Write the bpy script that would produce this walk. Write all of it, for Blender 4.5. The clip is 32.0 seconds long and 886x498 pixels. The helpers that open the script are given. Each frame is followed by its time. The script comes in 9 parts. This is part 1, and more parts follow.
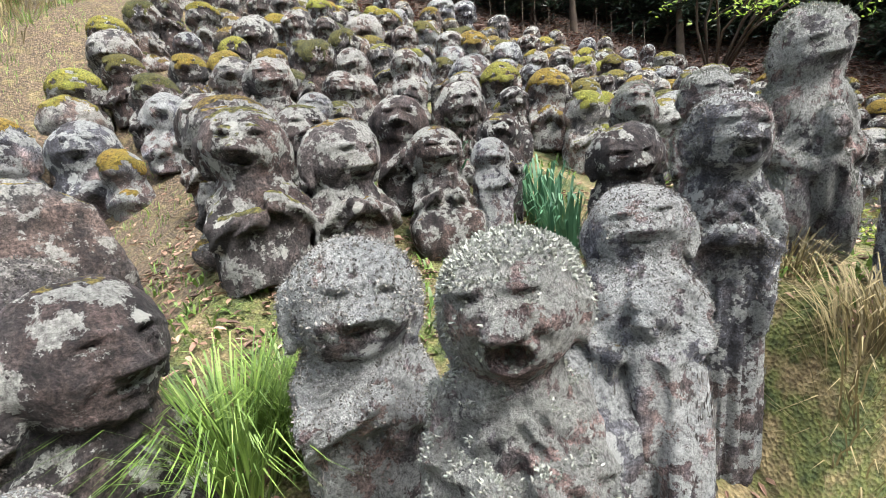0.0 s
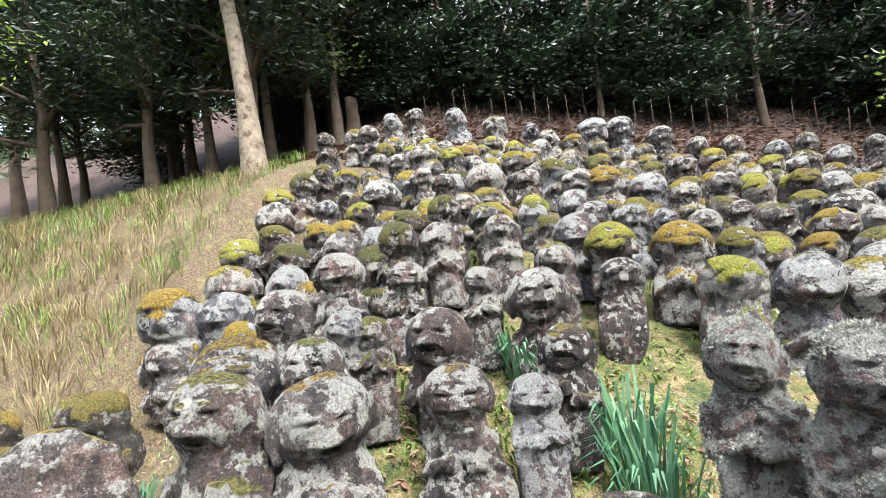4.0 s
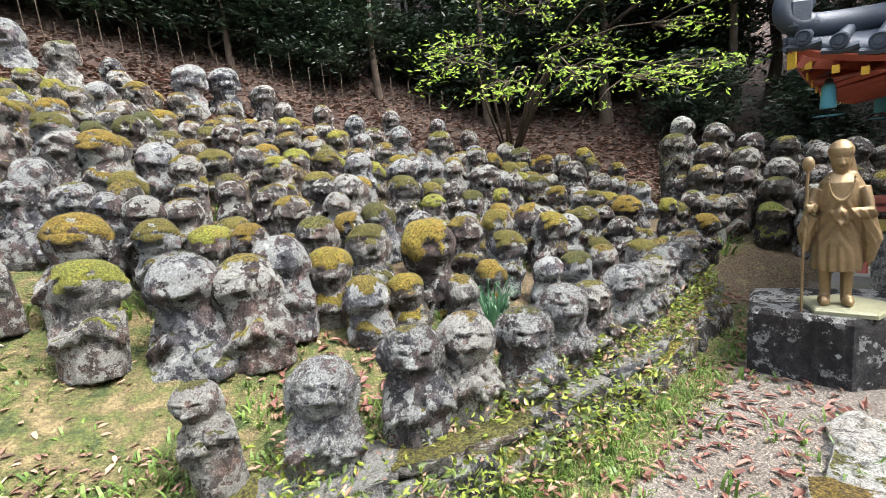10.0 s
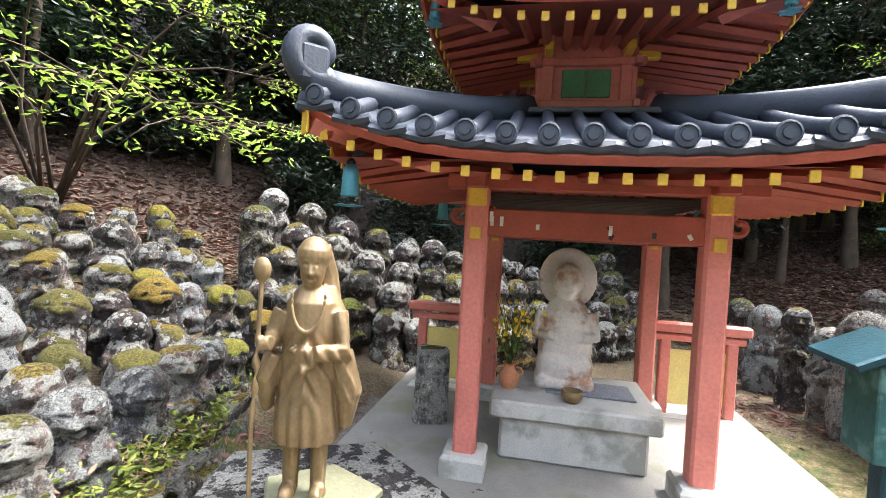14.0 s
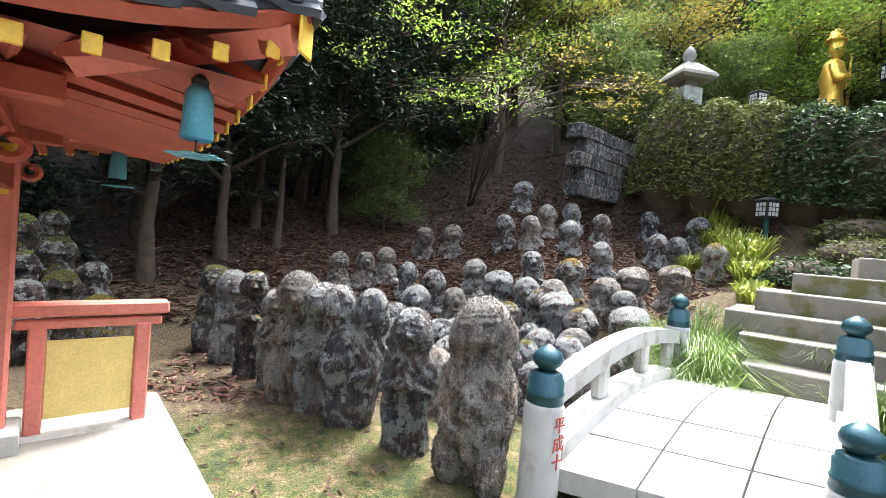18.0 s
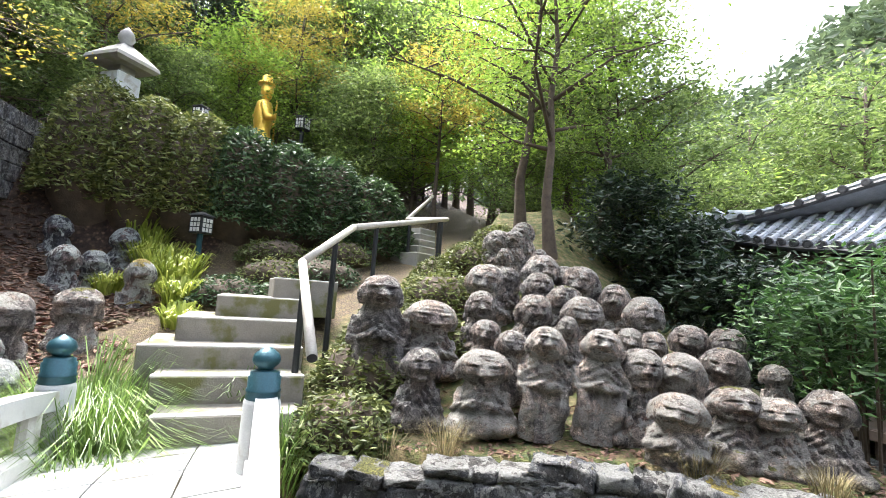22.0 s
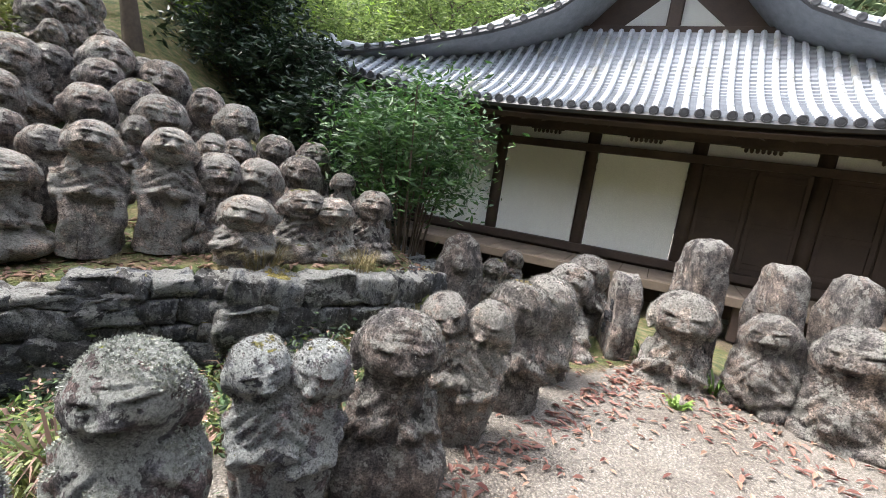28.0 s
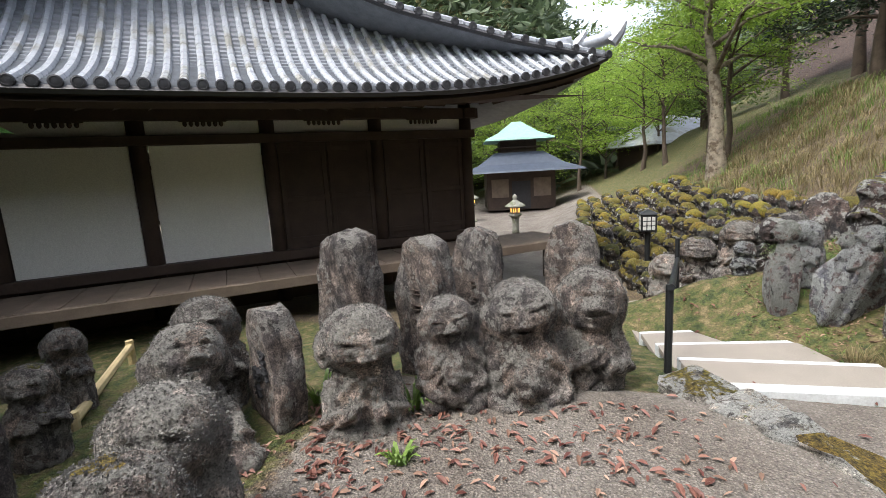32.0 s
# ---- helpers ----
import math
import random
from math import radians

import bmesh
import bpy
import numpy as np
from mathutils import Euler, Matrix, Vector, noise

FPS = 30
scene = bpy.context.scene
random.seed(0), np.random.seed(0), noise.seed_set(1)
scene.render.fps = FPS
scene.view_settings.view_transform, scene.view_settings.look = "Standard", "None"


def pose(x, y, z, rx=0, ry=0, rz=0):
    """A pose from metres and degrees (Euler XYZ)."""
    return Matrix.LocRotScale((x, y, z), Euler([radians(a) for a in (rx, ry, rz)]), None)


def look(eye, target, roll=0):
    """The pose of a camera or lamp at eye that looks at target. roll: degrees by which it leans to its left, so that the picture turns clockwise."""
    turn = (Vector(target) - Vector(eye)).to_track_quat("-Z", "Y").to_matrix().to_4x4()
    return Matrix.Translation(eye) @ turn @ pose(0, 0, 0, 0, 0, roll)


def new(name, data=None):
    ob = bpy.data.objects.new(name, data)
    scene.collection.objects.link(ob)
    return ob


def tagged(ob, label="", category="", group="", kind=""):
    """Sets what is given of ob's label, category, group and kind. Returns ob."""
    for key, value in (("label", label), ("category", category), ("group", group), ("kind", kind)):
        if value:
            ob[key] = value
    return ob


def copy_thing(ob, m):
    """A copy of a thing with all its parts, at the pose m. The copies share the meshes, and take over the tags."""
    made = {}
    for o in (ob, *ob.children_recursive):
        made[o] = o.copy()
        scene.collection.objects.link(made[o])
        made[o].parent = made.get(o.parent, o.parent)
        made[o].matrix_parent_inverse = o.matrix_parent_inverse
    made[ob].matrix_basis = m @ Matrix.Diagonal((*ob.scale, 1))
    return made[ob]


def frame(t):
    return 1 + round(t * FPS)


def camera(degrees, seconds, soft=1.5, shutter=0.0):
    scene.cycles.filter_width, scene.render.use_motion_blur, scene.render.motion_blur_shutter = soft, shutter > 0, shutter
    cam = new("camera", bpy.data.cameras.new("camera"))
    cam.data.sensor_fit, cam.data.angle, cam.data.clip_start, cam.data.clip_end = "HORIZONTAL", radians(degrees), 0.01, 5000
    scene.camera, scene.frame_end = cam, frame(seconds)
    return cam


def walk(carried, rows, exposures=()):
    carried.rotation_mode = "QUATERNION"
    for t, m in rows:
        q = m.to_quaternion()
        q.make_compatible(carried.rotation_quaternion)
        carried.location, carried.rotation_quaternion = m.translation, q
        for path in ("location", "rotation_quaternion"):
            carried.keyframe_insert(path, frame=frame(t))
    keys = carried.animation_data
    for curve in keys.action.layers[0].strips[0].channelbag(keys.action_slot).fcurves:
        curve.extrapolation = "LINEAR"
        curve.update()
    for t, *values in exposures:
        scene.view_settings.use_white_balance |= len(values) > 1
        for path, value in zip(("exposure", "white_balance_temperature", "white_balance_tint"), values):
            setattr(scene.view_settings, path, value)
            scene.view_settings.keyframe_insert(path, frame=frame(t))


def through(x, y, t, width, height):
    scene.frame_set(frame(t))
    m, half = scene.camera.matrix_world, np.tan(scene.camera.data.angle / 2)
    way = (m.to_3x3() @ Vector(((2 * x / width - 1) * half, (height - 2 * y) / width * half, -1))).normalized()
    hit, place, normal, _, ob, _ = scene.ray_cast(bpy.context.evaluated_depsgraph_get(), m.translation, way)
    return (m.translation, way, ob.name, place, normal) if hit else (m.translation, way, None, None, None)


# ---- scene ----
# ---- camera and walk ----
cam = camera(87.56, 32.0, 0.8)
PATH = [
    (0, (0.0, 0.0, 0.945), (0.014, 1.954, 0.515), -5.0),
    (0.5, (0.058, 0.073, 1.017), (0.146, 2.025, 0.589), -4.2),
    (1, (0.222, 0.185, 1.023), (0.339, 2.138, 0.611), -6.0),
    (1.5, (0.374, 0.282, 1.147), (0.459, 2.233, 0.714), -7.8),
    (2, (0.473, 0.437, 1.182), (0.577, 2.412, 0.885), -6.5),
    (2.5, (0.515, 0.589, 1.33), (0.461, 2.576, 1.11), -6.9),
    (3, (0.526, 0.62, 1.376), (0.064, 2.562, 1.261), -7.4),
    (3.5, (0.594, 0.618, 1.408), (-0.157, 2.471, 1.387), -7.9),
    (5.5, (0.763, 0.527, 1.455), (0.405, 2.491, 1.586), -0.3),
    (6, (0.787, 0.543, 1.454), (0.714, 2.539, 1.554), -1.3),
    (6.5, (0.789, 0.541, 1.45), (1.02, 2.528, 1.478), -1.7),
    (7, (0.834, 0.55, 1.427), (1.367, 2.478, 1.413), -1.3),
    (7.5, (1.019, 0.544, 1.411), (1.672, 2.433, 1.351), -2.1),
    (8, (1.249, 0.575, 1.389), (1.909, 2.461, 1.299), -3.5),
    (8.5, (1.527, 0.696, 1.375), (2.186, 2.578, 1.225), -5.3),
    (9, (1.923, 0.734, 1.383), (2.505, 2.638, 1.19), -5.8),
    (9.5, (2.223, 0.788, 1.481), (2.68, 2.711, 1.178), -7.0),
    (10, (2.538, 0.983, 1.511), (2.908, 2.923, 1.195), -5.5),
    (10.5, (2.807, 1.12, 1.592), (3.08, 3.071, 1.252), -7.7),
    (11, (3.162, 1.215, 1.655), (3.334, 3.182, 1.341), -8.7),
    (11.5, (3.384, 1.323, 1.657), (3.568, 3.302, 1.437), -7.2),
    (12, (3.612, 1.487, 1.615), (3.989, 3.44, 1.403), -4.7),
    (12.5, (3.867, 1.546, 1.54), (4.472, 3.45, 1.459), -1.1),
    (13, (4.084, 1.624, 1.516), (4.963, 3.42, 1.499), 0.4),
    (13.5, (4.275, 1.667, 1.529), (5.516, 3.235, 1.479), 2.2),
    (14, (4.416, 1.724, 1.513), (5.931, 3.028, 1.468), 3.2),
    (14.5, (4.471, 1.681, 1.498), (6.191, 2.702, 1.494), 6.4),
    (15, (4.454, 1.76, 1.511), (6.402, 2.212, 1.468), 8.9),
    (15.5, (4.575, 1.801, 1.473), (6.573, 1.892, 1.447), 7.0),
    (17.5, (5.424, 1.184, 1.476), (7.396, 0.848, 1.445), 5.0),
    (18, (5.698, 0.978, 1.461), (7.664, 0.617, 1.421), 4.6),
    (18.5, (6.035, 0.841, 1.437), (7.996, 0.447, 1.404), 3.9),
    (19, (6.259, 0.7, 1.432), (8.206, 0.243, 1.433), 3.4),
    (19.5, (6.499, 0.482, 1.5), (8.423, -0.06, 1.579), 3.0),
    (20, (6.571, 0.361, 1.522), (8.431, -0.365, 1.649), 3.1),
    (20.5, (6.602, 0.244, 1.546), (8.294, -0.806, 1.724), 3.6),
    (21, (6.652, 0.111, 1.544), (8.034, -1.319, 1.757), 4.4),
    (21.5, (6.487, 0.042, 1.598), (7.505, -1.667, 1.798), 4.5),
    (22, (6.468, -0.084, 1.574), (7.094, -1.973, 1.775), 4.2),
    (22.5, (6.358, -0.168, 1.561), (6.629, -2.144, 1.704), 2.6),
    (23, (6.271, -0.194, 1.547), (6.271, -2.192, 1.62), 1.0),
    (23.5, (6.251, -0.194, 1.545), (6.201, -2.192, 1.589), 0.7),
    (24, (6.243, -0.21, 1.523), (6.199, -2.209, 1.514), 0.5),
    (24.5, (6.244, -0.23, 1.48), (6.311, -2.219, 1.278), 0.9),
    (26.5, (6.164, -0.278, 1.379), (6.069, -2.186, 0.785), 7.3),
    (27, (6.136, -0.282, 1.371), (5.807, -2.19, 0.868), 9.2),
    (27.5, (6.07, -0.316, 1.361), (5.453, -2.163, 0.905), 9.2),
    (28, (6.029, -0.292, 1.388), (5.158, -2.059, 1.042), 8.1),
    (28.5, (5.966, -0.25, 1.422), (4.849, -1.892, 1.183), 8.5),
    (29, (5.948, -0.206, 1.457), (4.608, -1.677, 1.255), 6.0),
    (29.5, (5.924, -0.194, 1.475), (4.42, -1.501, 1.298), 2.3),
    (30, (5.898, -0.235, 1.499), (4.203, -1.282, 1.326), -1.7),
    (30.5, (5.766, -0.519, 1.478), (3.94, -1.31, 1.279), -3.2),
    (31, (5.608, -0.749, 1.494), (3.737, -1.415, 1.26), -3.1),
    (31.5, (5.433, -1.098, 1.505), (3.537, -1.669, 1.225), -4.5),
    (32, (5.175, -1.339, 1.466), (3.274, -1.863, 1.133), -3.3),
]
EXPOSURES = [(0, 2.45), (3, 2.65), (6, 2.7), (9, 2.5), (12, 2.6), (13, 2.95), (14, 3.15), (15, 3.35), (17, 3.15), (19, 3.15), (21, 3.35), (23, 2.95), (24.5, 2.8), (27, 2.8), (29, 2.45), (30, 2.1), (32, 1.65)]
walk(cam, [(t, look(eye, target, roll)) for t, eye, target, roll in PATH], EXPOSURES)

# ---- daylight under a bright overcast sky ----
SUN_UP, SUN_TURN = radians(60), radians(125)
world = bpy.data.worlds.new("world")
scene.world = world
world.use_nodes = True
wn, wl = world.node_tree.nodes, world.node_tree.links
sky = wn.new("ShaderNodeTexSky")
sky.sky_type, sky.sun_disc, sky.sun_elevation, sky.sun_rotation = "NISHITA", False, SUN_UP, SUN_TURN
sky.dust_density, sky.air_density = 4.0, 1.0
pale = wn.new("ShaderNodeHueSaturation")
pale.inputs["Saturation"].default_value = 0.5
wl.new(sky.outputs["Color"], pale.inputs["Color"])
wl.new(pale.outputs["Color"], wn["Background"].inputs["Color"])
wn["Background"].inputs["Strength"].default_value = 0.15
sun = new("sun", bpy.data.lights.new("sun", "SUN"))
sun.data.energy, sun.data.angle, sun.data.color = 1.1, radians(14), (1.0, 0.99, 0.97)
sun.matrix_world = look((0, 0, 30), (-math.sin(SUN_TURN) * math.cos(SUN_UP), -math.cos(SUN_TURN) * math.cos(SUN_UP), 30 - math.sin(SUN_UP)))
# ---- mesh tools ----
class Mesh:
    """Gathers pieces of geometry into one mesh."""

    def __init__(self):
        self.v, self.f, self.m, self.n, self.faces = [], [], [], 0, []

    def add(self, verts, faces, slot=0, at=None):
        verts = np.asarray(verts, float)
        if at is not None:
            a = np.array(at)
            verts = verts @ a[:3, :3].T + a[:3, 3]
        n = self.n
        self.v.append(verts)
        self.f.extend([tuple(i + n for i in face) for face in faces])
        self.m.extend([slot] * len(faces))
        self.n += len(verts)
        return self

    def data(self, name, mats, smooth=False):
        me = bpy.data.meshes.new(name)
        me.from_pydata(np.concatenate(self.v).tolist() if self.v else [], [], self.f)
        for mat in mats if isinstance(mats, (list, tuple)) else [mats]:
            me.materials.append(mat)
        me.polygons.foreach_set("material_index", self.m)
        me.polygons.foreach_set("use_smooth", [bool(smooth)] * len(self.f))
        me.update()
        return me


def box(sx, sy, sz, c=0.01, base=True):
    """A box with chamfered edges, on z = 0 or round the origin."""
    c = min(c, sx * 0.45, sy * 0.45, sz * 0.45)
    v, h = [], (sx / 2, sy / 2, sz / 2)
    idx = {}
    for a in (-1, 1):
        for b in (-1, 1):
            for d in (-1, 1):
                for axis in range(3):
                    p = [s * (h[k] - (0 if k == axis else c)) for k, s in enumerate((a, b, d))]
                    idx[a, b, d, axis] = len(v)
                    v.append(p)
    f = []
    for axis in range(3):
        o = [k for k in range(3) if k != axis]
        for s in (-1, 1):
            ring = []
            for p, q in ((-1, -1), (1, -1), (1, 1), (-1, 1)):
                key = [0, 0, 0]
                key[axis], key[o[0]], key[o[1]] = s, p, q
                ring.append(idx[(*key, axis)])
            f.append(ring if (s == 1) != (axis == 1) else ring[::-1])
        for p in (-1, 1):
            for q in (-1, 1):
                ends = []
                for s in (-1, 1):
                    key = [0, 0, 0]
                    key[axis], key[o[0]], key[o[1]] = s, p, q
                    ends.append([idx[(*key, o[0])], idx[(*key, o[1])]])
                f.append([ends[0][0], ends[0][1], ends[1][1], ends[1][0]])
    for a in (-1, 1):
        for b in (-1, 1):
            for d in (-1, 1):
                f.append([idx[a, b, d, k] for k in range(3)])
    v = np.array(v)
    if base:
        v[:, 2] += sz / 2
    return v, f


def lathe(profile, n=16, cap=True):
    v = [(r * math.cos(2 * math.pi * k / n), r * math.sin(2 * math.pi * k / n), z) for r, z in profile for k in range(n)]
    f = [(a * n + k, a * n + (k + 1) % n, (a + 1) * n + (k + 1) % n, (a + 1) * n + k) for a in range(len(profile) - 1) for k in range(n)]
    if cap:
        f += [tuple(range(n))[::-1], tuple(range((len(profile) - 1) * n, len(profile) * n))]
    return np.array(v), f


def tube(points, radii, n=8, cap=True, flat=1.0):
    pts = np.asarray(points, float)
    radii = np.broadcast_to(radii, len(pts))
    v, up = [], None
    for i, p in enumerate(pts):
        d = pts[min(i + 1, len(pts) - 1)] - pts[max(i - 1, 0)]
        d = d / (np.linalg.norm(d) + 1e-9)
        if up is None:
            up = np.array([0, 0, 1.0]) if abs(d[2]) < 0.9 else np.array([1.0, 0, 0])
        side = np.cross(d, up)
        side /= np.linalg.norm(side) + 1e-9
        up = np.cross(side, d)
        for k in range(n):
            a = 2 * math.pi * k / n
            v.append(p + radii[i] * (math.cos(a) * side + flat * math.sin(a) * up))
    m = len(pts)
    f = [(a * n + k, a * n + (k + 1) % n, (a + 1) * n + (k + 1) % n, (a + 1) * n + k) for a in range(m - 1) for k in range(n)]
    if cap:
        f += [tuple(range(n))[::-1], tuple(range((m - 1) * n, m * n))]
    return np.array(v), f


def ball(rx, ry, rz, nu=14, nv=9, power=1.0):
    """An ellipsoid; a power under 1 makes it boxier."""
    v, f = [(0, 0, -rz)], []
    s = lambda a: math.copysign(abs(a) ** power, a)  # noqa: E731
    for j in range(1, nv):
        b = math.pi * j / nv - math.pi / 2
        for i in range(nu):
            a = 2 * math.pi * i / nu
            v.append((rx * s(math.cos(b)) * s(math.cos(a)), ry * s(math.cos(b)) * s(math.sin(a)), rz * s(math.sin(b))))
    v.append((0, 0, rz))
    t = len(v) - 1
    for i in range(nu):
        f.append((0, 1 + (i + 1) % nu, 1 + i))
        f.append((t, t - nu + i, t - nu + (i + 1) % nu))
    for j in range(nv - 2):
        for i in range(nu):
            a, b = 1 + j * nu + i, 1 + j * nu + (i + 1) % nu
            f.append((a, b, b + nu, a + nu))
    return np.array(v), f


def prism(poly, z0, z1, c=0.0):
    """An upright prism over a polygon given counterclockwise, its top edge drawn in by c."""
    p = np.asarray(poly, float)
    n, mid = len(p), np.asarray(poly, float).mean(0)
    q = mid + (p - mid) * (1 - c / max(1e-6, np.linalg.norm(p - mid, axis=1).mean()))
    rings = [(p, z0), (p, z1 - c), (q, z1)] if c else [(p, z0), (p, z1)]
    v = [(a, b, z) for ring, z in rings for a, b in ring]
    f = [(r * n + k, r * n + (k + 1) % n, (r + 1) * n + (k + 1) % n, (r + 1) * n + k) for r in range(len(rings) - 1) for k in range(n)]
    return np.array(v), f + [tuple(range(n))[::-1], tuple(range((len(rings) - 1) * n, len(rings) * n))]


def rough(v, amount, scale, seed=0.0, detail=2):
    """Pushes points about by soft noise."""
    out = np.array(v, float)
    for i, p in enumerate(out):
        q = Vector((p[0] * scale + seed, p[1] * scale - seed, p[2] * scale + 2 * seed))
        out[i] = p + amount * np.array(noise.turbulence_vector(q, detail, False))
    return out


def thing(name, label, category, at=None, group="", kind=""):
    ob = tagged(new(name), label, category, group, kind)
    ob.empty_display_size = 0.1
    if at is not None:
        ob.matrix_world = at
    return ob


def part(name, mesh, material, parent, label="", smooth=False, at=None):
    """Links geometry as ONE mesh object under a thing or a part."""
    data = mesh.data(name, material, smooth) if isinstance(mesh, Mesh) else mesh
    ob = new(name, data)
    ob.parent = parent
    if at is not None:
        ob.matrix_basis = at
    return tagged(ob, label)


def solo(name, mesh, material, label, category, at=None, group="", kind="", smooth=False):
    data = mesh.data(name, material, smooth) if isinstance(mesh, Mesh) else mesh
    ob = tagged(new(name, data), label, category, group, kind)
    if at is not None:
        ob.matrix_world = at
    return ob


def one(prim, slot=0, at=None):
    return Mesh().add(*prim, slot=slot, at=at)


def floor_z(x, y):
    return float(ground(x, y))


# ---- materials ----
def material(name, rough_=0.85, metal=0.0):
    mat = bpy.data.materials.new(name)
    mat.use_nodes = True
    b = mat.node_tree.nodes["Principled BSDF"]
    b.inputs["Roughness"].default_value, b.inputs["Metallic"].default_value = rough_, metal
    return mat, mat.node_tree.nodes, mat.node_tree.links, b


def coords(n, l, kind="Object"):
    return n.new("ShaderNodeTexCoord").outputs[kind]


def noise_tex(n, l, vec, scale, detail=4.0, rough_=0.6):
    t = n.new("ShaderNodeTexNoise")
    t.inputs["Scale"].default_value, t.inputs["Detail"].default_value, t.inputs["Roughness"].default_value = scale, detail, rough_
    l.new(vec, t.inputs["Vector"])
    return t.outputs["Fac"]


def ramp(n, l, fac, stops):
    r = n.new("ShaderNodeValToRGB")
    while len(r.color_ramp.elements) < len(stops):
        r.color_ramp.elements.new(0.5)
    for e, (p, c) in zip(r.color_ramp.elements, stops):
        e.position, e.color = p, (*c, 1) if len(c) == 3 else c
    l.new(fac, r.inputs["Fac"])
    return r.outputs["Color"]


def mix(n, l, fac, a, b, mode="MIX"):
    m = n.new("ShaderNodeMix")
    m.data_type, m.blend_type = "RGBA", mode
    for key, val in ((0, fac), (6, a), (7, b)):
        if isinstance(val, (int, float)):
            m.inputs[key].default_value = val
        elif isinstance(val, tuple):
            m.inputs[key].default_value = (*val, 1)
        else:
            l.new(val, m.inputs[key])
    return m.outputs[2]


def calc(n, l, op, a, b=0.0, c=0.0):
    m = n.new("ShaderNodeMath")
    m.operation = op
    for key, val in enumerate((a, b, c)):
        if isinstance(val, (int, float)):
            m.inputs[key].default_value = val
        else:
            l.new(val, m.inputs[key])
    return m.outputs[0]


def bump(n, l, b, height, strength=0.4, distance=0.02):
    k = n.new("ShaderNodeBump")
    k.inputs["Strength"].default_value, k.inputs["Distance"].default_value = strength, distance
    l.new(height, k.inputs["Height"])
    l.new(k.outputs["Normal"], b.inputs["Normal"])


def plain(name, color, rough_=0.7, metal=0.0, spread=0.25, scale=6.0, relief=0.25, fine=60.0, stain=None):
    """A surface of one colour with soft large-scale change, fine grain and relief."""
    mat, n, l, b = material(name, rough_, metal)
    vec = coords(n, l)
    big, small = noise_tex(n, l, vec, scale), noise_tex(n, l, vec, fine)
    lo, hi = tuple(c * (1 - spread) for c in color), tuple(min(1, c * (1 + spread)) for c in color)
    col = ramp(n, l, big, [(0.3, lo), (0.7, hi)])
    col = mix(n, l, 0.35, col, ramp(n, l, small, [(0.3, tuple(c * 0.6 for c in color)), (0.7, tuple(min(1, c * 1.3) for c in color))]))
    if stain:
        col = mix(n, l, ramp(n, l, noise_tex(n, l, vec, scale * 0.6, 6), [(0.52, (0, 0, 0)), (0.62, (1, 1, 1))]), col, stain)
    l.new(col, b.inputs["Base Color"])
    bump(n, l, b, small, relief, 0.01)
    return mat


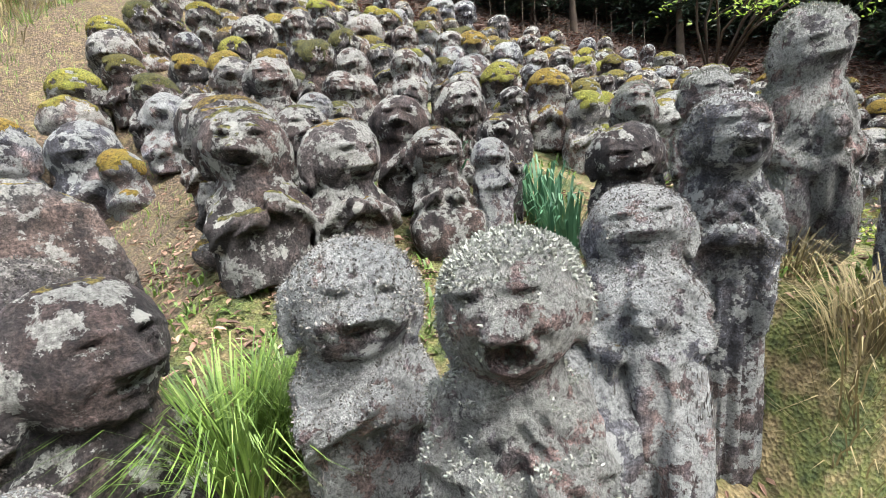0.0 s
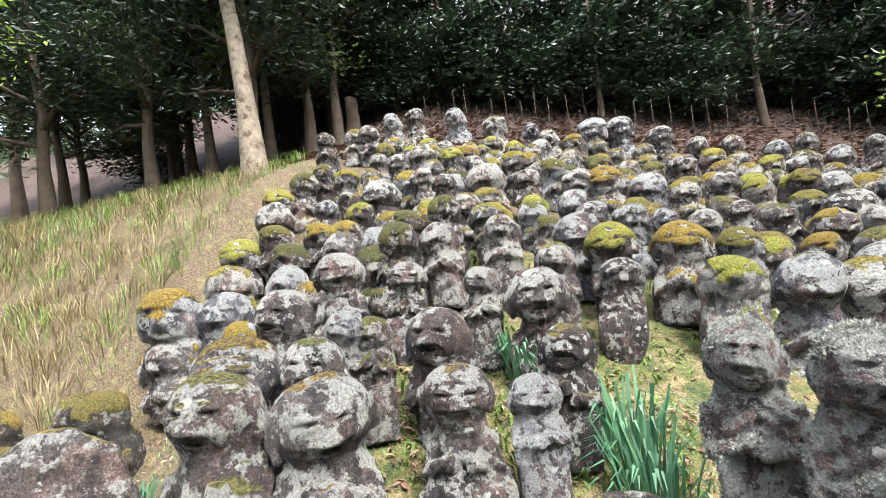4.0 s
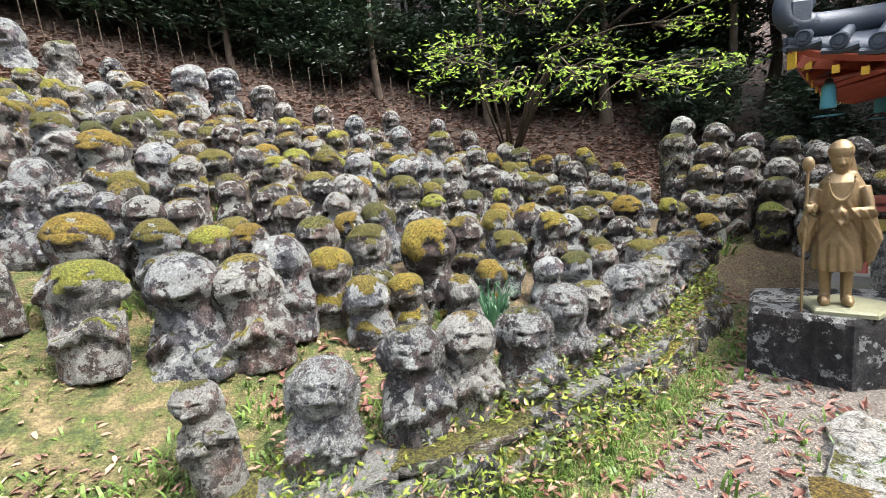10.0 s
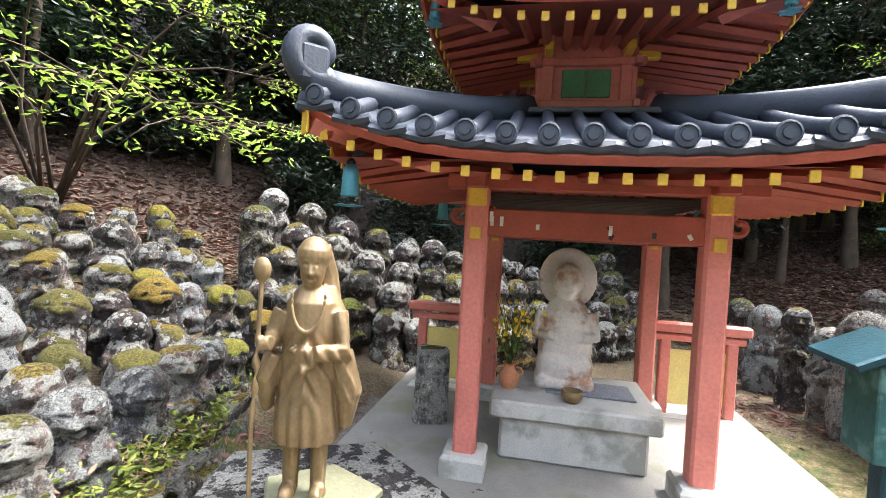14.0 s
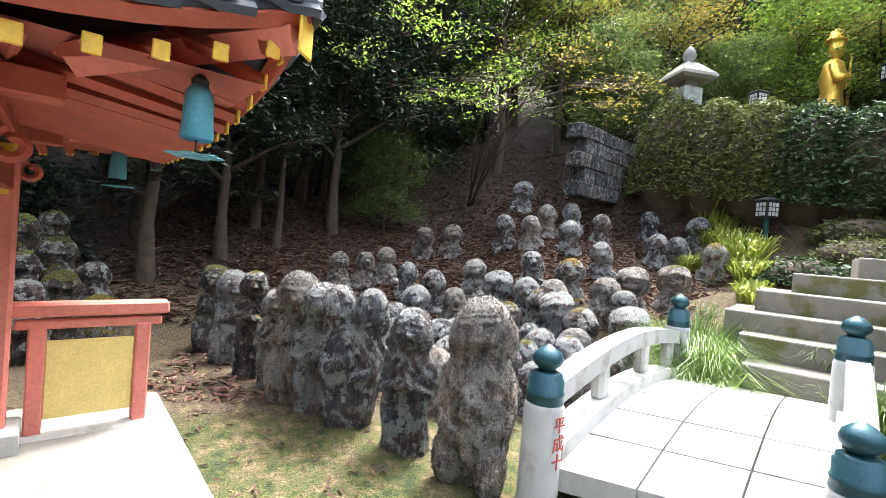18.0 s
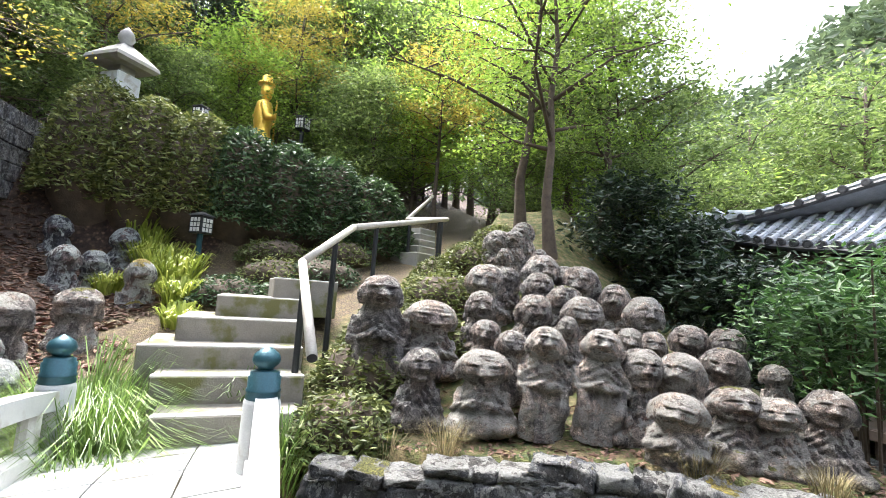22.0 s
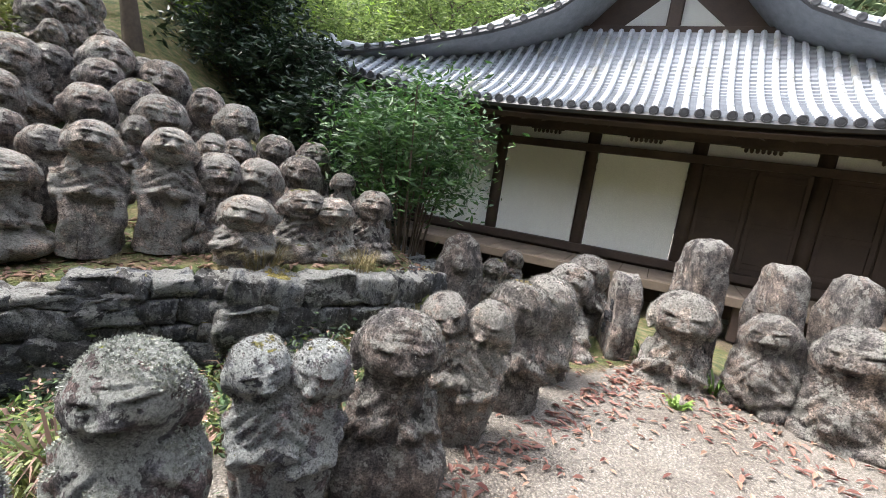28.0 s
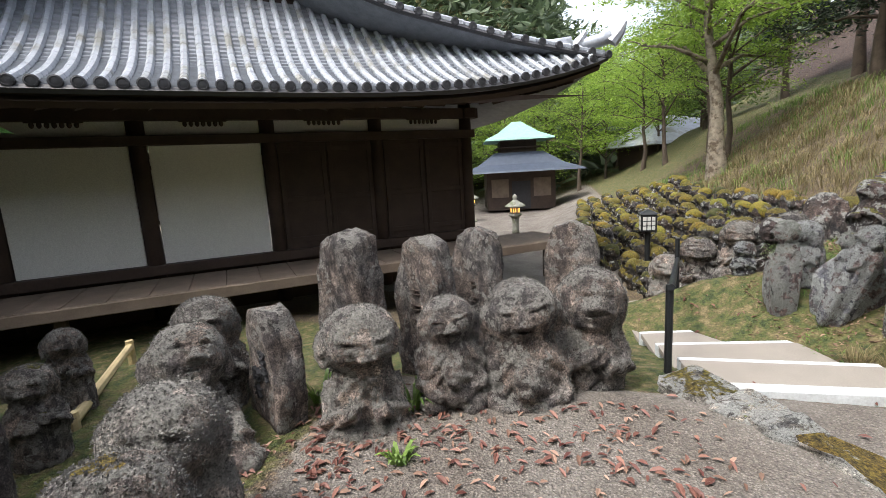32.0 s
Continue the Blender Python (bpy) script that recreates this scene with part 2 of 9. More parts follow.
def figure_stone(name, base, warm, lichen, moss, moss_cover, spots=0.5, veil=0.3, shag=0.0):
    """Weathered carved stone: cool and warm patches, white lichen blotches, a pale veil and moss on what faces up."""
    mat, n, l, b = material(name, 0.93)
    tc = n.new("ShaderNodeTexCoord").outputs["Object"]
    info = n.new("ShaderNodeObjectInfo").outputs["Random"]
    shift = n.new("ShaderNodeVectorMath")
    shift.operation = "ADD"
    comb = n.new("ShaderNodeCombineXYZ")
    l.new(calc(n, l, "MULTIPLY", info, 37.0), comb.inputs[0])
    l.new(calc(n, l, "MULTIPLY", info, 91.0), comb.inputs[1])
    l.new(tc, shift.inputs[0])
    l.new(comb.outputs[0], shift.inputs[1])
    vec = shift.outputs[0]
    other = calc(n, l, "FRACT", calc(n, l, "MULTIPLY", info, 13.7))
    grain, mid, big = noise_tex(n, l, vec, 120, 5, 0.75), noise_tex(n, l, vec, 15, 9, 0.72), noise_tex(n, l, vec, 3.2, 5)
    col = mix(n, l, ramp(n, l, big, [(0.44, (0, 0, 0)), (0.56, (1, 1, 1))]), base, warm)
    tone = ramp(n, l, mid, [(0.34, (0.2, 0.2, 0.22)), (0.46, (0.65, 0.65, 0.65)), (0.56, (1.15, 1.15, 1.15)), (0.68, (2.3, 2.3, 2.3))])
    col = mix(n, l, 1.0, col, tone, "MULTIPLY")
    pits = ramp(n, l, grain, [(0.36, (0.25, 0.25, 0.25)), (0.47, (0.95, 0.95, 0.95)), (0.66, (1.8, 1.8, 1.8))])
    col = mix(n, l, 0.9, col, pits, "MULTIPLY")
    col = mix(n, l, 1.0, col, ramp(n, l, other, [(0.0, (0.6, 0.6, 0.62)), (0.5, (1, 0.98, 0.96)), (1.0, (1.5, 1.48, 1.44))]), "MULTIPLY")
    up = n.new("ShaderNodeSeparateXYZ")
    l.new(n.new("ShaderNodeNewGeometry").outputs["Normal"], up.inputs[0])
    facing = ramp(n, l, up.outputs[2], [(0.15, (0, 0, 0)), (0.95, (1, 1, 1))])
    # black rain-washed streaks that run down the block
    run = n.new("ShaderNodeVectorMath")
    run.operation = "MULTIPLY"
    run.inputs[1].default_value = (1.0, 1.0, 0.28)
    l.new(vec, run.inputs[0])
    wash = ramp(n, l, noise_tex(n, l, run.outputs[0], 9, 7, 0.7), [(0.5, (1, 1, 1)), (0.57, (0.35, 0.35, 0.39))])
    col = mix(n, l, 0.85, col, wash, "MULTIPLY")
    # crusty pale lichen in ragged colonies
    colony = calc(n, l, "ADD", calc(n, l, "MULTIPLY", facing, 0.07), calc(n, l, "ADD", noise_tex(n, l, vec, 9.5, 10, 0.72), calc(n, l, "MULTIPLY", calc(n, l, "SUBTRACT", other, 0.5), 0.07)))
    haze = ramp(n, l, colony, [(0.57 - 0.11 * veil, (0, 0, 0)), (0.585 - 0.11 * veil, (1, 1, 1))])
    threads = noise_tex(n, l, vec, 85, 6, 0.8)
    pale = ramp(n, l, threads, [(0.36, tuple(c * 0.22 for c in lichen)), (0.48, tuple(c * 0.62 for c in lichen)), (0.62, tuple(min(1, c * 1.05) for c in lichen))])
    col = mix(n, l, calc(n, l, "MULTIPLY", haze, 0.88), col, pale)
    # round white lichen blotches, only here and there
    vor = n.new("ShaderNodeTexVoronoi")
    vor.inputs["Scale"].default_value = 11.0
    l.new(vec, vor.inputs["Vector"])
    cell = n.new("ShaderNodeSeparateColor")
    l.new(vor.outputs["Color"], cell.inputs[0])
    size = calc(n, l, "MULTIPLY", calc(n, l, "SUBTRACT", cell.outputs[0], 1.0 - 0.85 * spots), 0.5)
    edge = calc(n, l, "ADD", vor.outputs["Distance"], calc(n, l, "MULTIPLY", calc(n, l, "SUBTRACT", noise_tex(n, l, vec, 26, 7, 0.75), 0.5), 1.1))
    blot = ramp(n, l, calc(n, l, "SUBTRACT", size, edge), [(0.0, (0, 0, 0)), (0.04, (1, 1, 1))])
    col = mix(n, l, calc(n, l, "MULTIPLY", blot, 0.9), col, mix(n, l, grain, tuple(c * 0.7 for c in lichen), tuple(min(0.85, c * 1.2) for c in lichen)))
    # moss cushions
    grow = calc(n, l, "ADD", calc(n, l, "MULTIPLY", facing, 0.62), noise_tex(n, l, vec, 6, 7, 0.72))
    grow = calc(n, l, "ADD", grow, calc(n, l, "MULTIPLY", calc(n, l, "SUBTRACT", info, 0.5), 0.42))
    cut = 1.32 - moss_cover * 0.42
    cover = ramp(n, l, calc(n, l, "MULTIPLY", calc(n, l, "SUBTRACT", grow, cut - 0.03), 12.0), [(0.2, (0, 0, 0)), (0.8, (1, 1, 1))])
    hue = calc(n, l, "FRACT", calc(n, l, "MULTIPLY", info, 7.3))
    green = ramp(n, l, calc(n, l, "ADD", calc(n, l, "MULTIPLY", hue, 0.7), calc(n, l, "MULTIPLY", big, 0.35)), [(0.1, moss[0]), (0.4, moss[1]), (0.65, moss[2]), (0.9, moss[3])])
    wool = noise_tex(n, l, vec, 60, 5, 0.75)
    green = mix(n, l, 1.0, green, ramp(n, l, wool, [(0.36, (0.15, 0.15, 0.15)), (0.5, (0.85, 0.85, 0.85)), (0.62, (2.1, 2.1, 1.9))]), "MULTIPLY")
    col = mix(n, l, cover, col, green)
    l.new(col, b.inputs["Base Color"])
    h = calc(n, l, "ADD", calc(n, l, "MULTIPLY", grain, 0.45), calc(n, l, "ADD", calc(n, l, "MULTIPLY", mid, 1.3), calc(n, l, "MULTIPLY", cover, calc(n, l, "ADD", calc(n, l, "MULTIPLY", wool, 1.2), 0.5))))
    h = calc(n, l, "ADD", h, calc(n, l, "MULTIPLY", haze, calc(n, l, "ADD", 0.12, calc(n, l, "MULTIPLY", threads, 0.6 + 1.6 * shag))))
    h = calc(n, l, "ADD", h, calc(n, l, "MULTIPLY", blot, 0.15))
    bump(n, l, b, h, 1.0, 0.045)
    return mat


def moss_cushion():
    """Thick woolly moss, gold to olive from one figure to the next."""
    mat, n, l, b = material("golden_moss_cushion", 0.98)
    vec = coords(n, l)
    info = n.new("ShaderNodeObjectInfo").outputs["Random"]
    isl = n.new("ShaderNodeNewGeometry").outputs["Random Per Island"]
    hue = calc(n, l, "FRACT", calc(n, l, "ADD", calc(n, l, "MULTIPLY", info, 5.7), calc(n, l, "MULTIPLY", isl, 3.1)))
    patch = noise_tex(n, l, vec, 9, 5)
    col = ramp(n, l, calc(n, l, "ADD", calc(n, l, "MULTIPLY", hue, 0.7), calc(n, l, "MULTIPLY", patch, 0.4)), [(0.2, (0.05, 0.055, 0.016)), (0.45, (0.12, 0.1, 0.018)), (0.65, (0.19, 0.125, 0.018)), (0.9, (0.18, 0.19, 0.03))])
    wool = noise_tex(n, l, vec, 75, 6, 0.8)
    col = mix(n, l, 1.0, col, ramp(n, l, wool, [(0.36, (0.12, 0.12, 0.1)), (0.5, (0.85, 0.85, 0.8)), (0.64, (1.9, 1.9, 1.6))]), "MULTIPLY")
    l.new(col, b.inputs["Base Color"])
    bump(n, l, b, calc(n, l, "ADD", wool, patch), 1.0, 0.03)
    return mat


MOSS_CAP = moss_cushion()
MOSS = ((0.085, 0.1, 0.025), (0.16, 0.145, 0.03), (0.21, 0.135, 0.025), (0.22, 0.25, 0.05))
STONE_MOSSY = figure_stone("mossy_figure_stone", (0.12, 0.117, 0.117), (0.15, 0.11, 0.095), (0.55, 0.55, 0.51), MOSS, 0.8, 0.6, 0.45)
STONE_MOSSIER = figure_stone("deep_mossy_figure_stone", (0.075, 0.07, 0.062), (0.1, 0.075, 0.05), (0.5, 0.5, 0.46), MOSS, 1.0, 0.3, 0.25)
STONE_LICHEN = figure_stone("lichened_figure_stone", (0.12, 0.125, 0.145), (0.17, 0.128, 0.122), (0.58, 0.61, 0.6), MOSS, 0.2, 0.75, 0.62, 0.6)
STONE_BARE = figure_stone("bare_figure_stone", (0.23, 0.21, 0.195), (0.26, 0.21, 0.18), (0.48, 0.46, 0.42), MOSS, 0.0, 0.25, 0.3, 0.3)
STONE_FUZZY = figure_stone("shaggy_lichen_stone", (0.15, 0.147, 0.155), (0.23, 0.165, 0.155), (0.5, 0.52, 0.49), MOSS, 0.0, 0.45, 0.8, 1.0)
STONE_DARK = figure_stone("dark_figure_stone", (0.075, 0.065, 0.065), (0.11, 0.078, 0.07), (0.55, 0.56, 0.52), MOSS, 0.35, 0.7, 0.34)
STONE_PALE = figure_stone("pale_edging_stone", (0.4, 0.4, 0.37), (0.36, 0.33, 0.28), (0.7, 0.7, 0.66), MOSS, 0.4, 0.4, 0.3)
STONE_WALL = figure_stone("walling_stone", (0.12, 0.125, 0.135), (0.09, 0.085, 0.08), (0.4, 0.4, 0.38), MOSS, 0.1, 0.3, 0.3)
RED = plain("red_lacquered_timber", (0.63, 0.2, 0.16), 0.6, spread=0.18, scale=3, relief=0.15, fine=40)
RED_DARK = plain("deep_red_rafter_paint", (0.36, 0.075, 0.045), 0.6, spread=0.25, scale=4, relief=0.2)
YELLOW = plain("yellow_painted_end", (0.72, 0.45, 0.05), 0.5, spread=0.15)
YELLOW_PALE = plain("pale_yellow_panel", (0.78, 0.62, 0.22), 0.6, spread=0.12)
GREEN_SHUTTER = plain("green_shutter_paint", (0.08, 0.24, 0.12), 0.6)
TEAL_IRON = plain("verdigris_metal", (0.016, 0.065, 0.085), 0.4, 0.35, spread=0.3)
TEAL_BELL = plain("pale_blue_bell_metal", (0.09, 0.33, 0.42), 0.5, 0.2, spread=0.25)
TILE_DARK = plain("slate_blue_roof_tile", (0.042, 0.054, 0.078), 0.55, 0.0, spread=0.35, scale=3)
TILE_GREY = plain("silver_grey_roof_tile", (0.37, 0.395, 0.44), 0.35, 0.1, spread=0.25, scale=2.5, fine=25, stain=(0.24, 0.24, 0.22))
# Pan tiles darker than the rows: shade of the gaps put into colour.
TILE_BED_SHADED = plain("gap_shaded_pan_tile", (0.2, 0.215, 0.24), 0.5, spread=0.3)
TILE_END = plain("dark_eave_tile", (0.045, 0.045, 0.05), 0.55)
TIMBER = plain("aged_dark_timber", (0.05, 0.032, 0.024), 0.75, spread=0.4, scale=2.5, relief=0.35, fine=35)
TIMBER_GREY = plain("weathered_veranda_board", (0.17, 0.13, 0.1), 0.8, spread=0.35, scale=2.5, relief=0.3)
PLASTER = plain("white_lime_plaster", (0.78, 0.77, 0.73), 0.9, spread=0.05, scale=1.5, relief=0.1)
GRANITE = plain("pale_granite", (0.5, 0.5, 0.48), 0.8, spread=0.15, scale=5, relief=0.35, fine=120, stain=(0.3, 0.3, 0.27))
GRANITE_WHITE = plain("whitened_granite", (0.4, 0.41, 0.405), 0.75, spread=0.1, scale=5, relief=0.3, fine=140, stain=(0.27, 0.25, 0.22))
CONCRETE = plain("grey_concrete", (0.24, 0.23, 0.215), 0.9, spread=0.2, scale=3, relief=0.3, fine=90, stain=(0.2, 0.2, 0.15))
STEP_TOP = plain("pale_trodden_step", (0.23, 0.205, 0.175), 0.9, spread=0.12, scale=3, relief=0.3, fine=110)
STEP_EDGE = plain("white_step_edge", (0.5, 0.52, 0.53), 0.8, spread=0.2, scale=6, relief=0.3)
BRONZE = plain("gilded_brown_bronze", (0.25, 0.175, 0.095), 0.48, 0.55, spread=0.35, scale=7, relief=0.15)
GOLD = plain("gilt_figure", (0.85, 0.5, 0.09), 0.35, 0.6, spread=0.2)
TERRACOTTA = plain("terracotta", (0.55, 0.23, 0.12), 0.8)
PIPE = plain("grey_rail_pipe", (0.4, 0.37, 0.33), 0.6, 0.2, spread=0.2)
BLACK_IRON = plain("black_iron", (0.02, 0.022, 0.025), 0.5, 0.4)
BAMBOO = plain("dry_bamboo", (0.5, 0.4, 0.22), 0.6)
PLINTH = figure_stone("black_plinth_stone", (0.035, 0.035, 0.04), (0.04, 0.035, 0.035), (0.5, 0.51, 0.5), MOSS, 0.0, 0.5, 0.0)
BUDDHA_STONE = plain("pale_stained_statue_stone", (0.68, 0.63, 0.59), 0.85, spread=0.2, scale=7, relief=0.3, stain=(0.42, 0.24, 0.16))
BARK = plain("brown_bark", (0.075, 0.055, 0.04), 0.95, spread=0.5, scale=5, relief=0.8, fine=30)
BARK_PALE = plain("blotched_pale_bark", (0.19, 0.16, 0.12), 0.95, spread=0.6, scale=9, relief=0.8, fine=40, stain=(0.07, 0.05, 0.03))
PAPER_WHITE = plain("white_paper_label", (0.8, 0.79, 0.75), 0.8, spread=0.04)
# Also colours open hollows near-black, in place of the shade inside them.
INK_HOLLOW = plain("dark_ink_and_hollow_shade", (0.03, 0.03, 0.035), 0.7)
INK_RED = plain("red_incised_paint", (0.45, 0.06, 0.04), 0.7)
PANEL_GLOW = bpy.data.materials.new("lamp_panel")


def leaves_mat(name, dark, light, rough_=0.55, through=0.35):
    mat, n, l, b = material(name, rough_)
    isl = n.new("ShaderNodeNewGeometry").outputs["Random Per Island"]
    info = n.new("ShaderNodeObjectInfo").outputs["Random"]
    col = ramp(n, l, isl, [(0.0, dark), (0.6, tuple((a + c) / 2 for a, c in zip(dark, light))), (1.0, light)])
    col = mix(n, l, calc(n, l, "MULTIPLY", info, 0.45), col, dark)
    l.new(col, b.inputs["Base Color"])
    tr = n.new("ShaderNodeBsdfTranslucent")
    l.new(col, tr.inputs["Color"])
    ms = n.new("ShaderNodeMixShader")
    ms.inputs[0].default_value = through
    l.new(b.outputs[0], ms.inputs[1])
    l.new(tr.outputs[0], ms.inputs[2])
    l.new(ms.outputs[0], n["Material Output"].inputs["Surface"])
    return mat


LEAF_DARK = leaves_mat("evergreen_leaf", (0.007, 0.018, 0.009), (0.036, 0.066, 0.03), 0.4, 0.2)
LEAF_MID = leaves_mat("woodland_leaf", (0.06, 0.1, 0.025), (0.26, 0.34, 0.1), 0.5, 0.55)
LEAF_SPRING = leaves_mat("spring_maple_leaf", (0.15, 0.26, 0.03), (0.42, 0.56, 0.11), 0.5, 0.55)
LEAF_YELLOW = leaves_mat("yellow_green_leaf", (0.2, 0.17, 0.025), (0.5, 0.42, 0.08), 0.5, 0.5)
LEAF_FAR = leaves_mat("far_ridge_leaf", (0.05, 0.075, 0.04), (0.15, 0.2, 0.1), 0.6, 0.3)
LEAF_HEDGE = leaves_mat("clipped_hedge_leaf", (0.018, 0.04, 0.016), (0.1, 0.17, 0.06), 0.55, 0.25)
LEAF_AZALEA = leaves_mat("azalea_leaf", (0.05, 0.07, 0.016), (0.24, 0.26, 0.075), 0.6, 0.25)
LEAF_LIME = leaves_mat("striped_bamboo_grass_leaf", (0.18, 0.24, 0.03), (0.48, 0.52, 0.11), 0.5, 0.4)
GRASS = leaves_mat("green_grass_blade", (0.06, 0.12, 0.02), (0.24, 0.36, 0.08), 0.5, 0.35)
GRASS_DRY = leaves_mat("straw_grass_blade", (0.1, 0.08, 0.035), (0.34, 0.28, 0.14), 0.7, 0.25)
LITTER_RED = leaves_mat("fallen_red_leaf", (0.09, 0.026, 0.02), (0.3, 0.15, 0.11), 0.6, 0.1)
LITTER_BROWN = leaves_mat("fallen_brown_leaf", (0.05, 0.026, 0.018), (0.22, 0.13, 0.09), 0.75, 0.1)
FLOWER = leaves_mat("yellow_petal", (0.75, 0.5, 0.02), (0.9, 0.7, 0.05), 0.5, 0.3)
TUFT = leaves_mat("pale_lichen_tuft", (0.16, 0.17, 0.15), (0.46, 0.48, 0.42), 0.95, 0.1)
FELT = leaves_mat("grey_lichen_felt", (0.07, 0.066, 0.06), (0.27, 0.26, 0.24), 0.95, 0.05)
LITTER_TAN = leaves_mat("fallen_tan_leaf", (0.14, 0.075, 0.05), (0.46, 0.3, 0.22), 0.7, 0.1)
# ---- the lie of the land ----
def clamp01(a):
    return np.clip(a, 0.0, 1.0)


def ease(a, lo, hi):
    k = clamp01((a - lo) / (hi - lo))
    return k * k * (3 - 2 * k)


def smax(a, b, k=0.12):
    h = np.maximum(k - np.abs(a - b), 0.0) / k
    return np.maximum(a, b) + h * h * k * 0.25


TEMPLE_E = np.array([-0.64, 0.768])     # along the hall's gable side
TEMPLE_N = np.array([0.768, 0.64])      # out of that side
TEMPLE_P5 = np.array([-4.72, -3.44])    # its corner post


def ground(x, y):
    """Height of the ground; x and y are numbers or arrays."""
    x, y = np.asarray(x, float), np.asarray(y, float)
    # level terrace, falling by steps to the west court
    h = np.clip(-0.21 * (2.1 - x) - 0.04, -1.35, 0.0) - 0.2 * ease(x, 6.6, 8.4)
    # the hall stands lower, beyond the edge of the terrace
    d = (x - TEMPLE_P5[0]) * TEMPLE_N[0] + (y - TEMPLE_P5[1]) * TEMPLE_N[1]
    low = -0.75 - 0.6 * ease(-x, 2.0, 8.0)
    edge = ease(d, 2.9, 4.6)
    h = np.where(y < 0.0, np.minimum(h, low + (0 - low) * edge), h)
    # planted hollow under the arched bridge
    dip = ease(x, 6.5, 7.3) * ease(-y, 1.2, 1.75) * (1 - ease(x, 9.6, 10.2)) * ease(y, -3.75, -3.3)
    dip = np.maximum(dip, 0.6 * ease(x, 5.0, 6.0) * ease(-y, 2.3, 2.7) * ease(y, -3.9, -3.7) * (1 - ease(x, 9.6, 10.2)))
    h = h - 0.5 * dip
    # hillside of figures to the north
    xx = np.clip(x, -4.0, 5.5)
    north = 0.13 - 0.27 * xx + 0.36 * y - 0.42 - (np.clip(0.8 * (-0.8 - x), 0.0, 1.9) - 0.12 * np.clip(-4.0 - x, 0.0, 6.0)) * (1 - ease(y, 2.0, 6.5))
    north = north + 0.22 * np.maximum(y - 9.3 + 0.1 * xx, 0) * (1 - 0.4 * ease(y, 20, 60))
    north = np.where(y > 40, north - 0.45 * (y - 40), north)
    bed = 0.22 * ease(y, 3.35 + 0.55 * np.maximum(x - 3.4, 0) - 0.4, 3.45 + 0.55 * np.maximum(x - 3.4, 0) - 0.25) * ease(x, 1.9, 2.2) * (1 - ease(x, 5.6, 6.3))
    h = smax(h + bed, north - 0.35 * ease(x, 7, 9) * (1 - ease(y, 7, 10)))
    # raised bed under the tall figures beside the path
    h = h + 0.5 * ease(x, 0.98, 1.08) * (1 - ease(x, 1.74, 1.84)) * ease(y, 1.04, 1.12) * (1 - ease(y, 2.1, 2.9))
    # bank along the west court
    foot_w = np.maximum(0.15 - 0.19 * np.maximum(-2.5 - x, 0), -0.95)
    bank_w = -1.05 + 0.4 * np.minimum(y - foot_w, 9.0) - 1.5 * ease(x, -3.2, -1.8) - 0.05 * np.maximum(-16 - x, 0)
    h = smax(h, np.where(x < -1.0, bank_w, -9.0))
    # hillside to the east
    foot = 11.2 + 2.0 * ease(y, -3.0, -1.0) - 0.25 * np.maximum(y - 1.0, 0)
    east = 0.40 * (x - foot) + 0.22 * np.maximum(x - 19.0, 0) * (1 - ease(x, 40, 80))
    east = np.where(x > 45, east - 0.5 * (x - 45), east)
    east = np.where(y < -25, east - 0.3 * (-25 - y), east)
    h = smax(h, np.where(y > -60, east, h - 1))
    # bank of the stairs to the south
    south = 0.12 + 0.36 * (-3.45 - y) + 0.10 * np.maximum(x - 10.5, 0)
    south = np.where(y < -11, south + 0.42 * (y + 11) * 0.35, south)
    side = ease(x, 8.2, 8.7)
    pyr = 0.5 - 0.11 * np.clip(x - 5.9, 0.0, 2.3) + 0.52 * np.maximum(-4.1 - y, 0) * clamp01((x - 4.0) / 3.2)
    pyr = np.where(y < -10.5, pyr - 0.6 * (-10.5 - y), pyr)
    inner = ease(x, 4.2, 4.45 + 0.5 * ease(-y, 5, 9)) * ease(-y, 3.55, 3.7)
    h = smax(h, np.where((x > 8.2) & (y < -3.2), south * side - 3 * (1 - side), -9.0))
    h = h + np.where(x < 8.75, np.maximum(pyr - h, 0) * inner, 0)
    # terrace behind the clipped hedge
    s = (x - 16.0) * 0.53 - (y + 6.6) * 0.85
    shelf = 4.3 - 0.3 * np.maximum(16.0 - x, 0) + 0.2 * np.maximum(s, 0) * (1 - ease(s, 14, 40))
    h = np.where((x > 10.9) & (y < -4.3), h + np.maximum(shelf - h, 0) * ease(s, -1.0, 0.5) * ease(x, 10.9, 11.6) * ease(-y, 4.3, 5.2), h)
    # far ground: wooded ridges round the valley
    r = np.hypot(x - 3, y + 3)
    far = ease(r, 60, 170) * (18 + 10 * np.sin(0.021 * x + 1.3) * np.cos(0.017 * y))
    a = np.degrees(np.arctan2(y + 3, x - 3)) % 360
    ridge = ease(r, 38, 105) * ease(a, 165, 195) * (1 - ease(a, 262, 285)) * (40 + 7 * np.sin(0.11 * a) + 4 * np.sin(0.31 * a + 1.0))
    return h + far + ridge
# ---- the ground, one sheet to the horizon ----
def spaced(lo, a, b, hi, step, grow=1.17):
    mid = list(np.arange(a, b + 1e-6, step))
    left, s, p = [], step, a
    while p > lo:
        s *= grow
        p -= s
        left.append(p)
    right, s, p = [], step, b
    while p < hi:
        s *= grow
        p += s
        right.append(p)
    return np.array(left[::-1] + mid + right)


